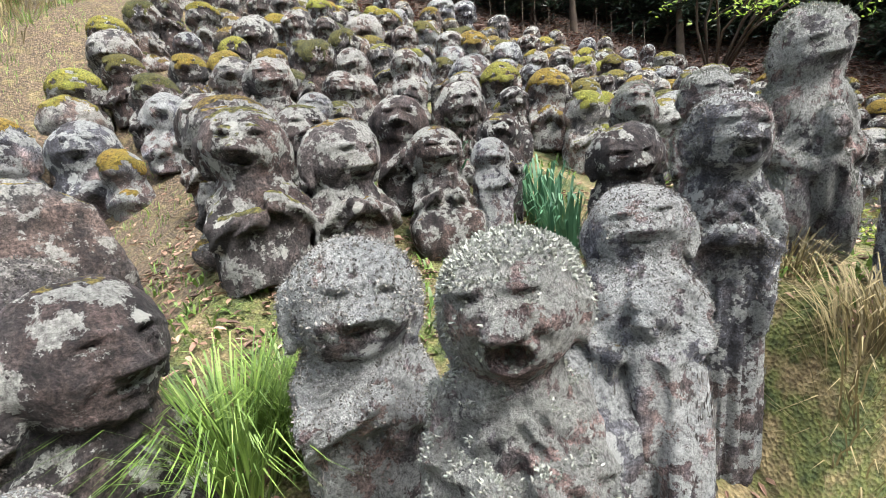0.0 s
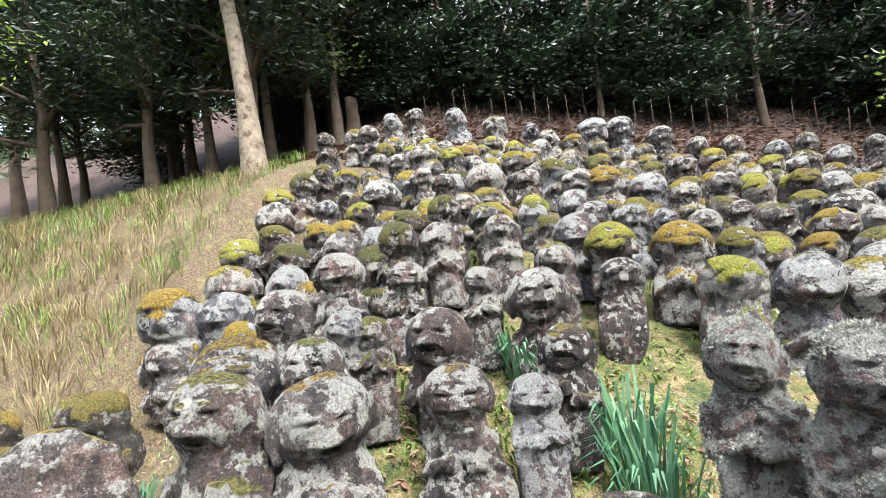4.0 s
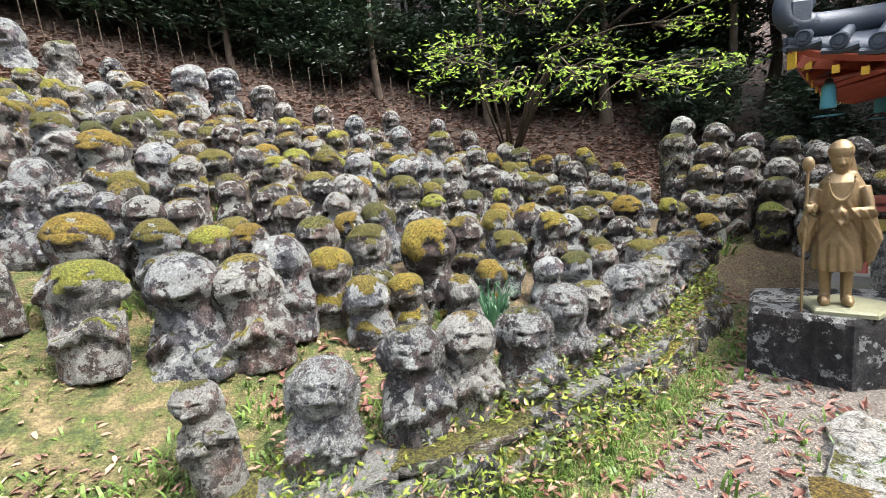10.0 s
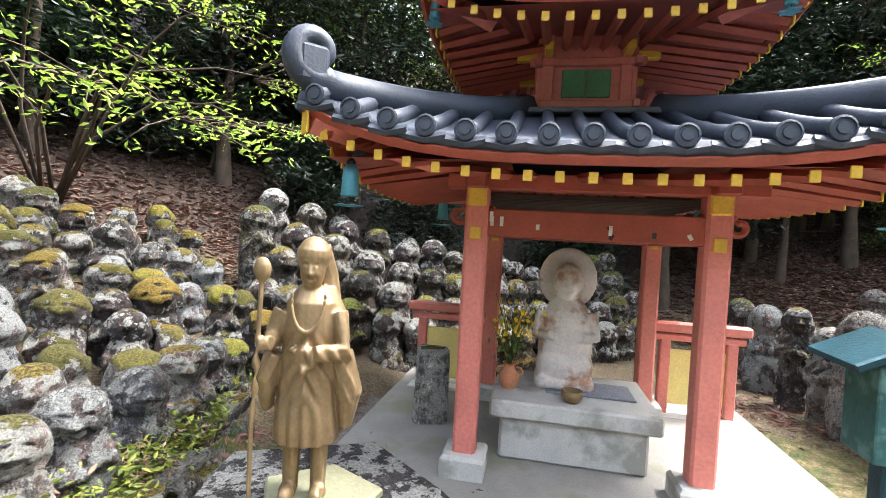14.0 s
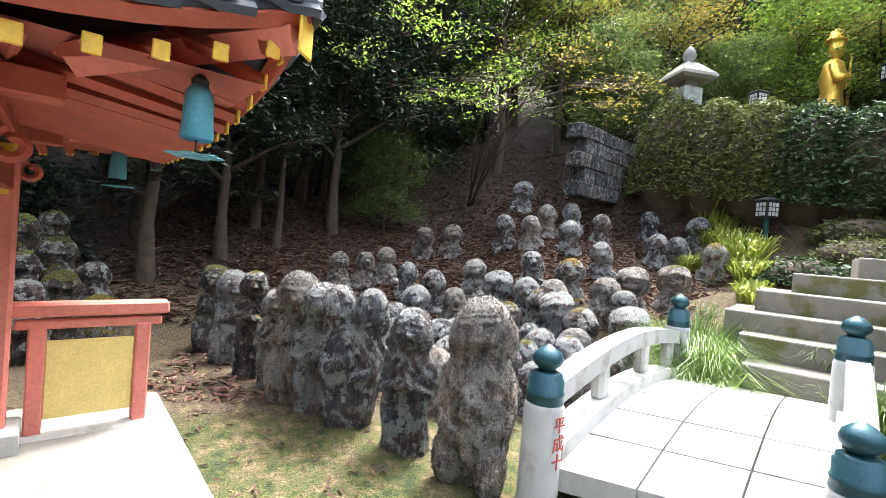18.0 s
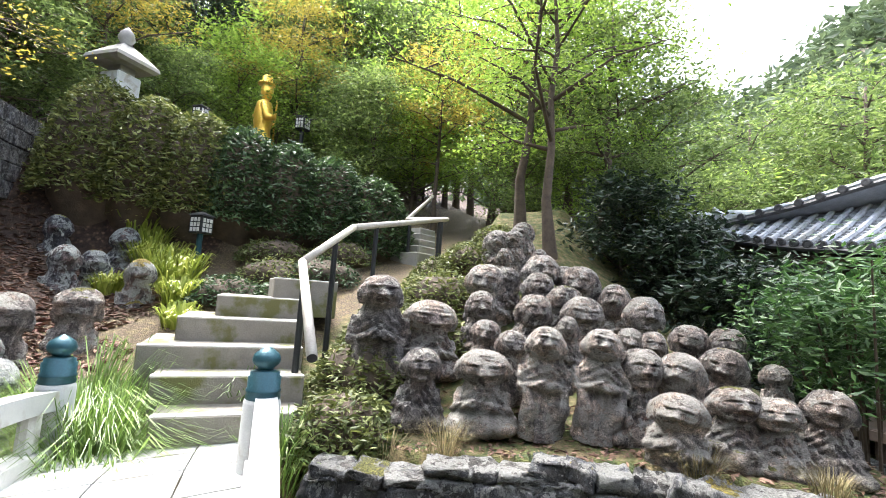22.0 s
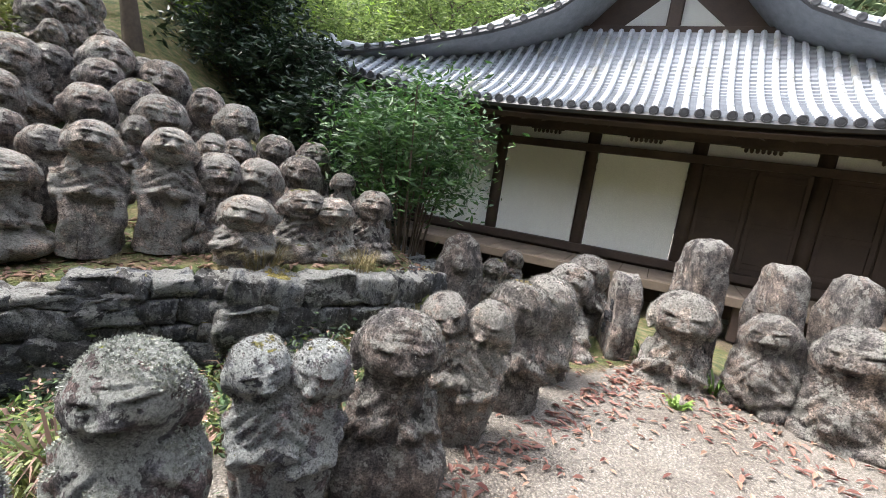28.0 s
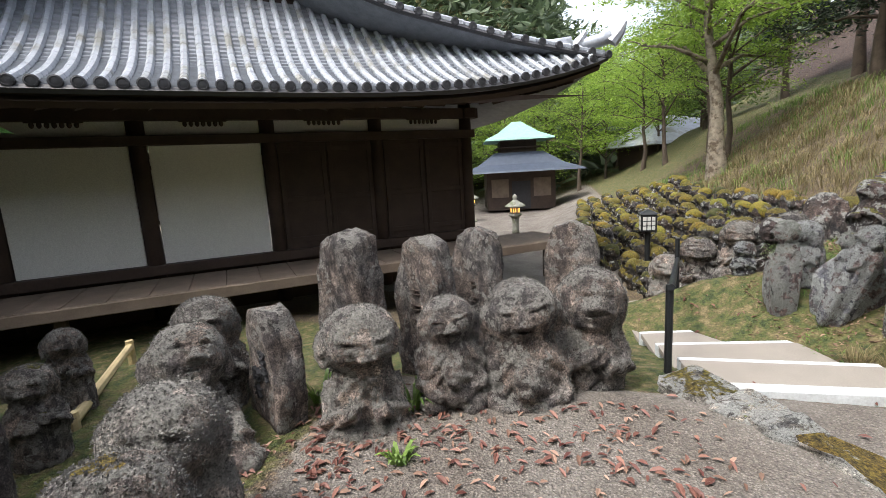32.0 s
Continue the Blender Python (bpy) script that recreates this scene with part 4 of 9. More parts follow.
def figure_parts(style, seed):
    """A figure carved from one block, looking to -y, base at z = 0, head about 0.3 wide centred at z = HEAD[style]."""
    rnd = random.Random(seed)
    m = Mesh()
    tilt, turn, nod = rnd.uniform(-9, 9), rnd.uniform(-16, 16), rnd.uniform(-10, 4)
    if style == "bust":
        m.add(*lathe([(0.19, 0), (0.2, 0.1), (0.195, 0.2), (0.18, 0.28), (0.15, 0.35), (0.13, 0.42)], 18), at=Matrix.Diagonal((1, 0.86, 1, 1)))
        for sx in (-1, 1):
            arm(m, sx, (0.14, -0.02, 0.26), (0.18, -0.1, 0.14), (0.035, -0.19, 0.19 + rnd.uniform(-0.03, 0.05)))
        slim(m, 0.9)
        head_on(m, pose(0, -0.02, 0.45, nod, tilt, turn), seed % 30, 0, rnd.uniform(1.0, 1.2))
    elif style == "seated":
        m.add(*ball(0.27, 0.21, 0.13, 18, 10, 0.8), at=pose(0, -0.03, 0.09))
        m.add(*lathe([(0.2, 0.02), (0.2, 0.18), (0.18, 0.3), (0.16, 0.39), (0.13, 0.46)], 18), at=Matrix.Diagonal((1, 0.8, 1, 1)))
        for sx in (-1, 1):
            m.add(*ball(0.12, 0.13, 0.075, 12, 8), at=pose(sx * 0.17, -0.13, 0.08))
            arm(m, sx, (0.155, 0.0, 0.34), (0.205, -0.09, 0.2), (0.05 + rnd.uniform(0, 0.05), -0.19, 0.22 + rnd.uniform(-0.05, 0.09)))
        fold_lines(m, 0.16, 0.4, 0.19, 4, seed)
        slim(m)
        head_on(m, pose(0, -0.02, 0.56, nod, tilt, turn), seed % 30, (0, 0, 0, 0, 1)[rnd.randrange(5)], rnd.uniform(0.95, 1.12))
    elif style == "standing":
        m.add(*lathe([(0.22, 0), (0.2, 0.1), (0.185, 0.35), (0.2, 0.55), (0.18, 0.66), (0.155, 0.74), (0.125, 0.82)], 18), at=Matrix.Diagonal((1, 0.72, 1, 1)))
        for sx in (-1, 1):
            arm(m, sx, (0.175, 0.0, 0.66), (0.205, -0.06, 0.46), (0.03, -0.17, 0.52 + rnd.uniform(-0.02, 0.04)))
            m.add(*tube([(sx * 0.15, -0.09, 0.46), (sx * 0.14, -0.12, 0.28), (sx * 0.13, -0.11, 0.14)], [0.05, 0.06, 0.035], 8))
        fold_lines(m, 0.03, 0.42, 0.19, 5, seed)
        slim(m, 0.84)
        head_on(m, pose(0, -0.02, 0.9, nod, tilt * 0.6, turn * 0.6), seed % 30, 0, 0.88)
    elif style == "twin":
        m.add(*ball(0.27, 0.19, 0.3, 20, 12, 0.75), at=pose(0, 0, 0.26))
        arm(m, -1, (0.24, -0.02, 0.36), (0.2, -0.15, 0.2), (-0.02, -0.2, 0.26))
        arm(m, 1, (0.24, -0.02, 0.36), (0.21, -0.14, 0.18), (0.04, -0.2, 0.17))
        head_on(m, pose(-0.14, -0.03, 0.6, 4, -12, 16), 3, 0, 0.95)
        head_on(m, pose(0.15, -0.03, 0.58, 4, 12, -16), 1, 0, 0.95)
    elif style == "with_child":
        m.add(*ball(0.26, 0.2, 0.28, 20, 12, 0.78), at=pose(0, 0, 0.25))
        for sx in (-1, 1):
            arm(m, sx, (0.22, 0.0, 0.38), (0.24, -0.12, 0.2), (0.09, -0.21, 0.16))
            m.add(*ball(0.12, 0.12, 0.075, 12, 8), at=pose(sx * 0.15, -0.13, 0.07))
        small = Mesh()
        head_on(small, pose(0, 0, 0, 6, rnd.uniform(-14, 14), 0))
        m.add(np.concatenate(small.v) * 0.52, small.f, at=pose(0.03, -0.2, 0.3))
        child = pose(0.03 * 0.8, -0.2 * 0.9, 0.3) @ Matrix.Diagonal((0.8 * 0.52, 0.9 * 0.52, 0.52, 1)) @ small.faces[0][0]
        m.add(*ball(0.08, 0.07, 0.11, 12, 8), at=pose(0.02, -0.18, 0.17))
        slim(m, 0.8)
        head_on(m, pose(0, -0.02, 0.59, nod, tilt, turn), 5, 0, 1.12)
        m.faces.append((child, 0))
    elif style == "slab":     # upright stone with a figure in low relief
        m.add(*lathe([(0.25, 0), (0.265, 0.3), (0.25, 0.62), (0.17, 0.84), (0.06, 0.93)], 18), at=Matrix.Diagonal((1, 0.42, 1, 1)))
        m.add(*ball(0.12, 0.07, 0.22, 12, 10), at=pose(0, -0.1, 0.3))
        small = Mesh()
        head_on(small, pose(0, 0, 0, 0, 0, 0))
        m.add(np.concatenate(small.v) * 0.62, small.f, at=pose(0, -0.06, 0.62))
        m.faces.append((pose(0, -0.06, 0.62) @ Matrix.Scale(0.62, 4), 3))
    return m


HEAD = {"bust": 0.45, "seated": 0.56, "standing": 0.9, "twin": 0.6, "with_child": 0.59, "slab": 0.66}


def carve(style, seed, voxel, capped=False):
    """Fuses a figure into one weathered block of stone, cuts its face and robe, and caps it with moss if asked."""
    shape = figure_parts(style, seed)
    raw = shape.data("raw_block", [STONE_MOSSY])
    tmp = new("raw_block", raw)
    mod = tmp.modifiers.new("fuse", "REMESH")
    mod.mode, mod.voxel_size, mod.use_smooth_shade = "VOXEL", voxel, True
    worn = tmp.modifiers.new("worn", "SMOOTH")
    worn.factor, worn.iterations = 0.5, 2
    done = bpy.data.meshes.new_from_object(tmp.evaluated_get(bpy.context.evaluated_depsgraph_get()))
    bpy.data.objects.remove(tmp)
    bpy.data.meshes.remove(raw)
    co = np.empty(len(done.vertices) * 3)
    done.vertices.foreach_get("co", co)
    co = co.reshape(-1, 3)
    if style != "slab":
        co = drape(co, HEAD[style] - 0.06, seed)
    for at, kind in shape.faces:
        co = chisel(co, at, kind)
    co = rough(co, 0.02, 4.0, seed * 3.1, 2)
    co = rough(co, 0.004, 28.0, seed * 1.7, 2)
    co[:, 2] = np.maximum(co[:, 2], -0.02)
    done.vertices.foreach_set("co", co.ravel())
    done.polygons.foreach_set("use_smooth", [True] * len(done.polygons))
    done.name = "stone_figure"
    done.materials.clear()
    done.materials.append(STONE_MOSSY)
    done.update()
    if capped:
        nor = np.empty(len(co) * 3)
        done.vertices.foreach_get("normal", nor)
        nor = nor.reshape(-1, 3)
        top = HEAD[style] + 0.015
        grow = np.clip((0.8 * nor[:, 2] - 0.36 + 0.55 * waves(co, 17, seed) + 0.9 * np.clip(co[:, 2] - top, -0.4, 0.12)) / 0.12, 0, 1)
        co = co + nor * (grow * (0.017 + 0.008 * waves(co, 30, seed + 1)))[:, None]
        done.vertices.foreach_set("co", co.ravel())
        done.materials.append(MOSS_CAP)
        done.polygons.foreach_set("material_index", [int(sum(grow[i] for i in f.vertices) > 0.5 * len(f.vertices)) for f in done.polygons])
        done.update()
    return done


def carve_face(me, at, kind):
    co = np.empty(len(me.vertices) * 3)
    me.vertices.foreach_get("co", co)
    me.vertices.foreach_set("co", chisel(co.reshape(-1, 3), at, kind).ravel())
    me.update()


def shaggy(data, count, length, seed, hair=None, least=0.05):
    """The same block with tufts of lichen standing on its crown and shoulders."""
    hair = hair or TUFT
    me = data.copy()
    g = np.random.default_rng(seed)
    n = len(me.polygons)
    mid, nor = np.empty(n * 3), np.empty(n * 3)
    me.polygons.foreach_get("center", mid)
    me.polygons.foreach_get("normal", nor)
    mid, nor = mid.reshape(-1, 3), nor.reshape(-1, 3)
    bare = np.clip((-nor[:, 1] - 0.2) * 2.0, 0, 1) * (nor[:, 2] < 0.75)
    keep = waves(mid, 9, seed) * 0.55 + nor[:, 2] * 0.55 - bare * 0.9 > least
    pick = g.choice(np.nonzero(keep)[0], count)
    c, w = np.repeat(mid[pick], 3, 0), np.repeat(nor[pick], 3, 0)
    m = len(c)
    c = c + g.normal(0, 0.003, (m, 3))
    tip = w + g.normal(0, 0.6, (m, 3)) + np.array([0, 0, 0.1])
    tip /= np.linalg.norm(tip, axis=1)[:, None]
    side = np.cross(tip, g.normal(0, 1, (m, 3)))
    side /= np.linalg.norm(side, axis=1)[:, None] + 1e-6
    ln = length * g.uniform(0.5, 1.3, (m, 1))
    v = np.stack([c - side * 0.0022, c + side * 0.0022, c + tip * ln + side * 0.0016, c + tip * ln - side * 0.0016], 1).reshape(-1, 3)
    tufts = Mesh().add(v, [(4 * i, 4 * i + 1, 4 * i + 2, 4 * i + 3) for i in range(m)], slot=len(me.materials)).data("tufts", hair)
    bm = bmesh.new()
    bm.from_mesh(me)
    bm.from_mesh(tufts)
    me.materials.append(hair)
    bm.to_mesh(me)
    bm.free()
    return me


FINE = {(style, k): carve(style, 11 + 7 * k + len(style), 0.0098) for style, k in (("seated", 0), ("seated", 1), ("seated", 2), ("bust", 0), ("bust", 1), ("bust", 2), ("bust", 3), ("standing", 0), ("standing", 1), ("twin", 0), ("with_child", 0), ("slab", 0))}
SHAGGY = {key: shaggy(FINE[key], 2400, 0.009, 3) for key in (("seated", 2), ("bust", 0), ("bust", 1), ("standing", 0), ("standing", 1), ("with_child", 0), ("seated", 0))}
FELTED = {key: shaggy(FINE[key], 3600, 0.006, 5, FELT, -0.75) for key in FINE}
COARSE = {(style, k): carve(style, 101 + 5 * k + len(style), 0.0175) for style, k in [("bust", j) for j in range(7)] + [("seated", 0), ("seated", 1), ("standing", 0), ("standing", 1)]}
CAPPED = {("bust", k): carve("bust", 201 + 5 * k, 0.0165, True) for k in range(5)}
CAPPED["seated", 0] = carve("seated", 231, 0.0165, True)


LIFTED = {}


def lifted(data, style, k):
    """The same figure on a longer body, its head unstretched."""
    k = min(round(k * 5) / 5, 3.0)
    key = (data.name, k)
    if k <= 1.0:
        return data
    if key not in LIFTED:
        me = data.copy()
        co = np.empty(len(me.vertices) * 3)
        me.vertices.foreach_get("co", co)
        co = co.reshape(-1, 3)
        foot, rise = 0.12, HEAD[style] * (k - 1)
        co[:, 2] = np.where(co[:, 2] < foot, co[:, 2] * (foot + rise) / foot, co[:, 2] + rise)
        me.vertices.foreach_set("co", co.ravel())
        me.update()
        LIFTED[key] = me
    return LIFTED[key]


def figure(data, style, x, y, s, mat, label, group, face=None, sink=None, z=None, lean=(0, 0), tall=1.0, name="stone_figure"):
    """A stone figure at x, y with its head 0.3 * s wide. sink: height of the head's middle over the ground."""
    if face is None:
        face = (2.6, -1.0)
    turn = math.degrees(math.atan2(face[1] - y, face[0] - x)) + 90
    if sink is not None:
        data = lifted(data, style, (sink + 0.05) / (HEAD[style] * s * tall))
    base = (floor_z(x, y) if z is None else z) - (0.03 if sink is None else max(HEAD[style] * s * tall - sink, 0.03))
    ob = new(name, data)
    ob.matrix_world = pose(x, y, base, lean[0], lean[1], turn) @ Matrix.Diagonal((s, s, s * tall, 1))
    ob.material_slots[0].link = "OBJECT"
    ob.material_slots[0].material = mat
    return tagged(ob, label, "statue", group)


FAR = [carve("bust", 301 + 6 * k, 0.028, k % 2 == 0) for k in range(5)]


def crowd(rows, label):
    """Many small figures too close-set to pick apart, joined; rows hold x, y, size, sink, face and a material's number."""
    verts, quads, slots, at = [], [], [], 0
    kinds = []
    for me in FAR:
        co, ix = np.empty(len(me.vertices) * 3), np.empty(len(me.loops), np.int32)
        me.vertices.foreach_get("co", co)
        me.loops.foreach_get("vertex_index", ix)
        mi = np.empty(len(me.polygons), np.int32)
        me.polygons.foreach_get("material_index", mi)
        kinds.append((co.reshape(-1, 3), ix, mi))
    for k, (x, y, s, sink, face, slot) in enumerate(rows):
        co, ix, mi = kinds[k % 5]
        turn = math.degrees(math.atan2(face[1] - y, face[0] - x)) + 90
        m = np.array(pose(x, y, floor_z(x, y) - max(HEAD["bust"] * s - sink, 0.03), (k * 37) % 13 - 8, (k * 53) % 15 - 7, turn) @ Matrix.Scale(s, 4))
        verts.append(co @ m[:3, :3].T + m[:3, 3])
        quads.append(ix + at)
        slots.append(np.where(mi == 1, 3, slot).astype(np.int32))
        at += len(co)
    verts, quads, slots = np.concatenate(verts), np.concatenate(quads), np.concatenate(slots)
    me = bpy.data.meshes.new("small_figures")
    me.vertices.add(len(verts))
    me.vertices.foreach_set("co", verts.ravel())
    me.loops.add(len(quads))
    me.loops.foreach_set("vertex_index", quads)
    me.polygons.add(len(slots))
    me.polygons.foreach_set("loop_start", np.arange(0, len(quads), 4, dtype=np.int32))
    for mat in (STONE_MOSSY, STONE_MOSSIER, STONE_LICHEN, MOSS_CAP):
        me.materials.append(mat)
    me.polygons.foreach_set("material_index", slots)
    me.polygons.foreach_set("use_smooth", np.ones(len(slots), bool))
    me.update(calc_edges=True)
    tagged(new("small_figures", me), label, "statues", kind="stuff")


LABELS = {
    STONE_DARK.name: "dark purple-brown carved stone figure with lichen spots",
    STONE_MOSSY.name: "weathered carved stone figure with moss on its head",
    STONE_MOSSIER.name: "carved stone figure thickly capped in golden moss",
    STONE_LICHEN.name: "grey carved stone figure blotched with white lichen",
    STONE_BARE.name: "brown-grey carved stone figure with a rough worn face",
}
rnd = random.Random(5)
for row in (*HILL_ROW_1, *HILL_ROW_2, *HILL_ROW_3, *HILL_ROW_4, *HILL_ROW_5):
    x, y, w = row
    top_row = y - 0.12 * x > 7.6
    near_path = y < 3.3 and x < 1.2
    style = ("standing" if rnd.random() < 0.5 else "seated") if top_row else ("bust" if rnd.random() < 0.78 else "seated")
    cap = not top_row and not near_path and rnd.random() < (0.42 if y < 6.5 else 0.3)
    mat = rnd.choice((STONE_LICHEN, STONE_MOSSY) if top_row else (STONE_MOSSY, STONE_MOSSY, STONE_LICHEN, STONE_DARK, STONE_DARK))
    data = CAPPED[style, rnd.randrange(5) if style == "bust" else 0] if cap else FINE[style, rnd.randrange(4 if style == "bust" else 2)] if near_path else COARSE[style, rnd.randrange(7 if style == "bust" else 2)]
    figure(data, style, x, y, w / 0.32, mat, LABELS[STONE_MOSSIER.name] if cap else LABELS[mat.name], "figures on the mossy hillside", (x * 0.6 + 1.2 + rnd.uniform(-0.8, 0.8), -1.5), 0.44, lean=(rnd.uniform(-8, 3), rnd.uniform(-6, 6)))
# smaller figures that fill the slope between the rows
small = []
taken = [(x, y) for x, y, w in (*HILL_ROW_1, *HILL_ROW_2, *HILL_ROW_3, *HILL_ROW_4, *HILL_ROW_5)]
for _ in range(5200):
    x, y = rnd.uniform(-2.4, 6.6), rnd.uniform(2.2, 8.4)
    if y < 3.4 + 0.32 * max(x - 0.6, 0) or y - 0.12 * x > 7.9 or min((x - a) ** 2 + (y - b) ** 2 for a, b in taken) < 0.31 ** 2 or len(taken) > 430:
        continue
    taken.append((x, y))
    small.append((x, y, rnd.uniform(0.75, 0.95), rnd.uniform(0.25, 0.36), (x * 0.6 + 1.2, -1.5), rnd.choice((0, 1, 2, 0))))
crowd(small, "small mossy stone figures crowded between the larger ones")
for x, y, w in (*EAST_ROW_1, *EAST_ROW_2):
    style = rnd.choice(("bust", "seated", "seated") if x < 13.2 else ("standing", "standing", "seated"))
    mat = rnd.choice((STONE_LICHEN, STONE_LICHEN, STONE_MOSSY, STONE_BARE))
    data = COARSE[style, rnd.randrange(2)]
    figure(data, style, x, y, min(w, 0.44) / 0.32, mat, LABELS[mat.name], "figures beside the bridge", (7.0 + rnd.uniform(-1, 1), 0.0), 0.46, lean=(rnd.uniform(-5, 4), rnd.uniform(-5, 5)))
taken = [(x, y) for x, y, w in (*EAST_ROW_1, *EAST_ROW_2)]
for _ in range(900):
    x, y = rnd.uniform(9.7, 13.0), rnd.uniform(-2.4, 2.2)
    if y > -0.2 + 0.75 * (x - 9.3) or y < -1.9 + 0.3 * (10.4 - x) or min((x - a) ** 2 + (y - b) ** 2 for a, b in taken) < 0.44 ** 2:
        continue
    taken.append((x, y))
    mat = rnd.choice((STONE_LICHEN, STONE_LICHEN, STONE_BARE))
    figure(COARSE["bust", rnd.randrange(7)], "bust", x, y, rnd.uniform(1.0, 1.25), mat, LABELS[mat.name], "figures beside the bridge", (7.0 + rnd.uniform(-1, 1), 0.0), rnd.uniform(0.34, 0.45), lean=(rnd.uniform(-5, 4), rnd.uniform(-5, 5)))
for x, y, w, tall in BANK_FRONT:
    style = "bust" if tall < 0.4 else "standing" if tall > 0.65 else "seated"
    k = tall / (HEAD[style] * w / 0.31)
    figure(FINE[style, rnd.randrange(2)], style, x, y, w / 0.31, STONE_BARE, LABELS[STONE_BARE.name], "figures stacked up the bank", (6.2 + rnd.uniform(-0.7, 0.7), 0.0), None, tall=min(max(k, 0.75), 1.15), lean=(rnd.uniform(-4, 2), rnd.uniform(-3, 3)))
for x, y, w in BANK_ROW_1:
    style = rnd.choice(("standing", "seated", "bust") if y < -4.9 else ("seated", "bust"))
    figure(FINE[style, rnd.randrange(2)], style, x, y, w / 0.31, STONE_BARE, LABELS[STONE_BARE.name], "figures stacked up the bank", (6.0 + rnd.uniform(-0.5, 0.5), 0.0), 0.5, lean=(rnd.uniform(-5, 3), rnd.uniform(-4, 4)))
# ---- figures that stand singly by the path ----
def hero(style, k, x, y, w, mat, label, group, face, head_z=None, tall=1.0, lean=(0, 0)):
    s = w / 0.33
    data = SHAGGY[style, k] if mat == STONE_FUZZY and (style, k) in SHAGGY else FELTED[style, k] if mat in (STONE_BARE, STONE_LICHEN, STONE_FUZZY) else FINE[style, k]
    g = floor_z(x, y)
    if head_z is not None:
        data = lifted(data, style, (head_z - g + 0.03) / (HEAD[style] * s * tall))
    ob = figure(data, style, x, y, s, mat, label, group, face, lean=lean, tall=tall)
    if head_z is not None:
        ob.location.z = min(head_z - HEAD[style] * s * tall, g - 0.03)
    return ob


FRONT = "figures along the terrace edge"
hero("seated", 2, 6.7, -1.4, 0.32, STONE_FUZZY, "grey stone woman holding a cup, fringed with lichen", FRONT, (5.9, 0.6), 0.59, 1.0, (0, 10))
hero("with_child", 0, 6.22, -1.76, 0.31, STONE_FUZZY, "bearded grey stone figure raising a small cup", FRONT, (6.9, 0.2), 0.61)
hero("twin", 0, 5.77, -1.93, 0.25, STONE_LICHEN, "pair of dark grey stone figures pressed cheek to cheek", FRONT, (6.1, 0.2), 0.62)
hero("seated", 0, 5.32, -2.0, 0.33, STONE_BARE, "brown-grey stone figure with a broad worn face", FRONT, (6.2, 0.4), 0.62)
hero("twin", 0, 4.87, -2.25, 0.27, STONE_BARE, "two laughing stone heads on one mossy block", FRONT, (6.2, 0.0), 0.62)
hero("bust", 0, 4.36, -2.5, 0.36, STONE_BARE, "round-headed stone figure with a pale worn crown", FRONT, (6.4, 0.0), 0.62, 1.1)
hero("bust", 1, 3.88, -2.84, 0.42, STONE_BARE, "large round stone head with a pale worn crown", FRONT, (6.4, -0.6), 0.55)
hero("seated", 1, 3.36, -3.24, 0.42, STONE_BARE, "stone figure with upturned furrowed face", FRONT, (5.2, -1.4), 0.55, 1.0, (-22, 0))
hero("bust", 0, 2.79, -3.62, 0.38, STONE_BARE, "rounded lichen-grey stone figure at the path's edge", FRONT, (5.2, -1.3), 0.58)
hero("bust", 1, 3.0, -4.6, 0.23, STONE_BARE, "small grey stone figure on the low bank", FRONT, (5.6, -0.6), 0.45)
hero("bust", 0, 3.48, -4.2, 0.25, STONE_BARE, "small worn stone figure on the low bank", FRONT, (5.6, -0.6), 0.45)
hero("slab", 0, 4.0, -4.0, 0.3, STONE_BARE, "narrow grey stone slab with a small carved figure", FRONT, (5.8, -0.4), 0.62)

HALL_SIDE = "figures before the temple hall"
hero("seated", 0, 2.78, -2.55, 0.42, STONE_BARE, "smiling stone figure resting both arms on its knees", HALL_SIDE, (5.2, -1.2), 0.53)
hero("with_child", 0, 2.47, -2.08, 0.32, STONE_BARE, "small stone figure hugging a smaller one", HALL_SIDE, (5.2, -1.3), 0.54)
hero("with_child", 0, 2.28, -1.64, 0.43, STONE_BARE, "round-faced stone figure with a child in its lap", HALL_SIDE, (5.2, -1.3), 0.55)
hero("bust", 1, 1.98, -1.2, 0.44, STONE_BARE, "broad stone figure with arms folded over its chest", HALL_SIDE, (5.0, -0.2), 0.55, 1.1)


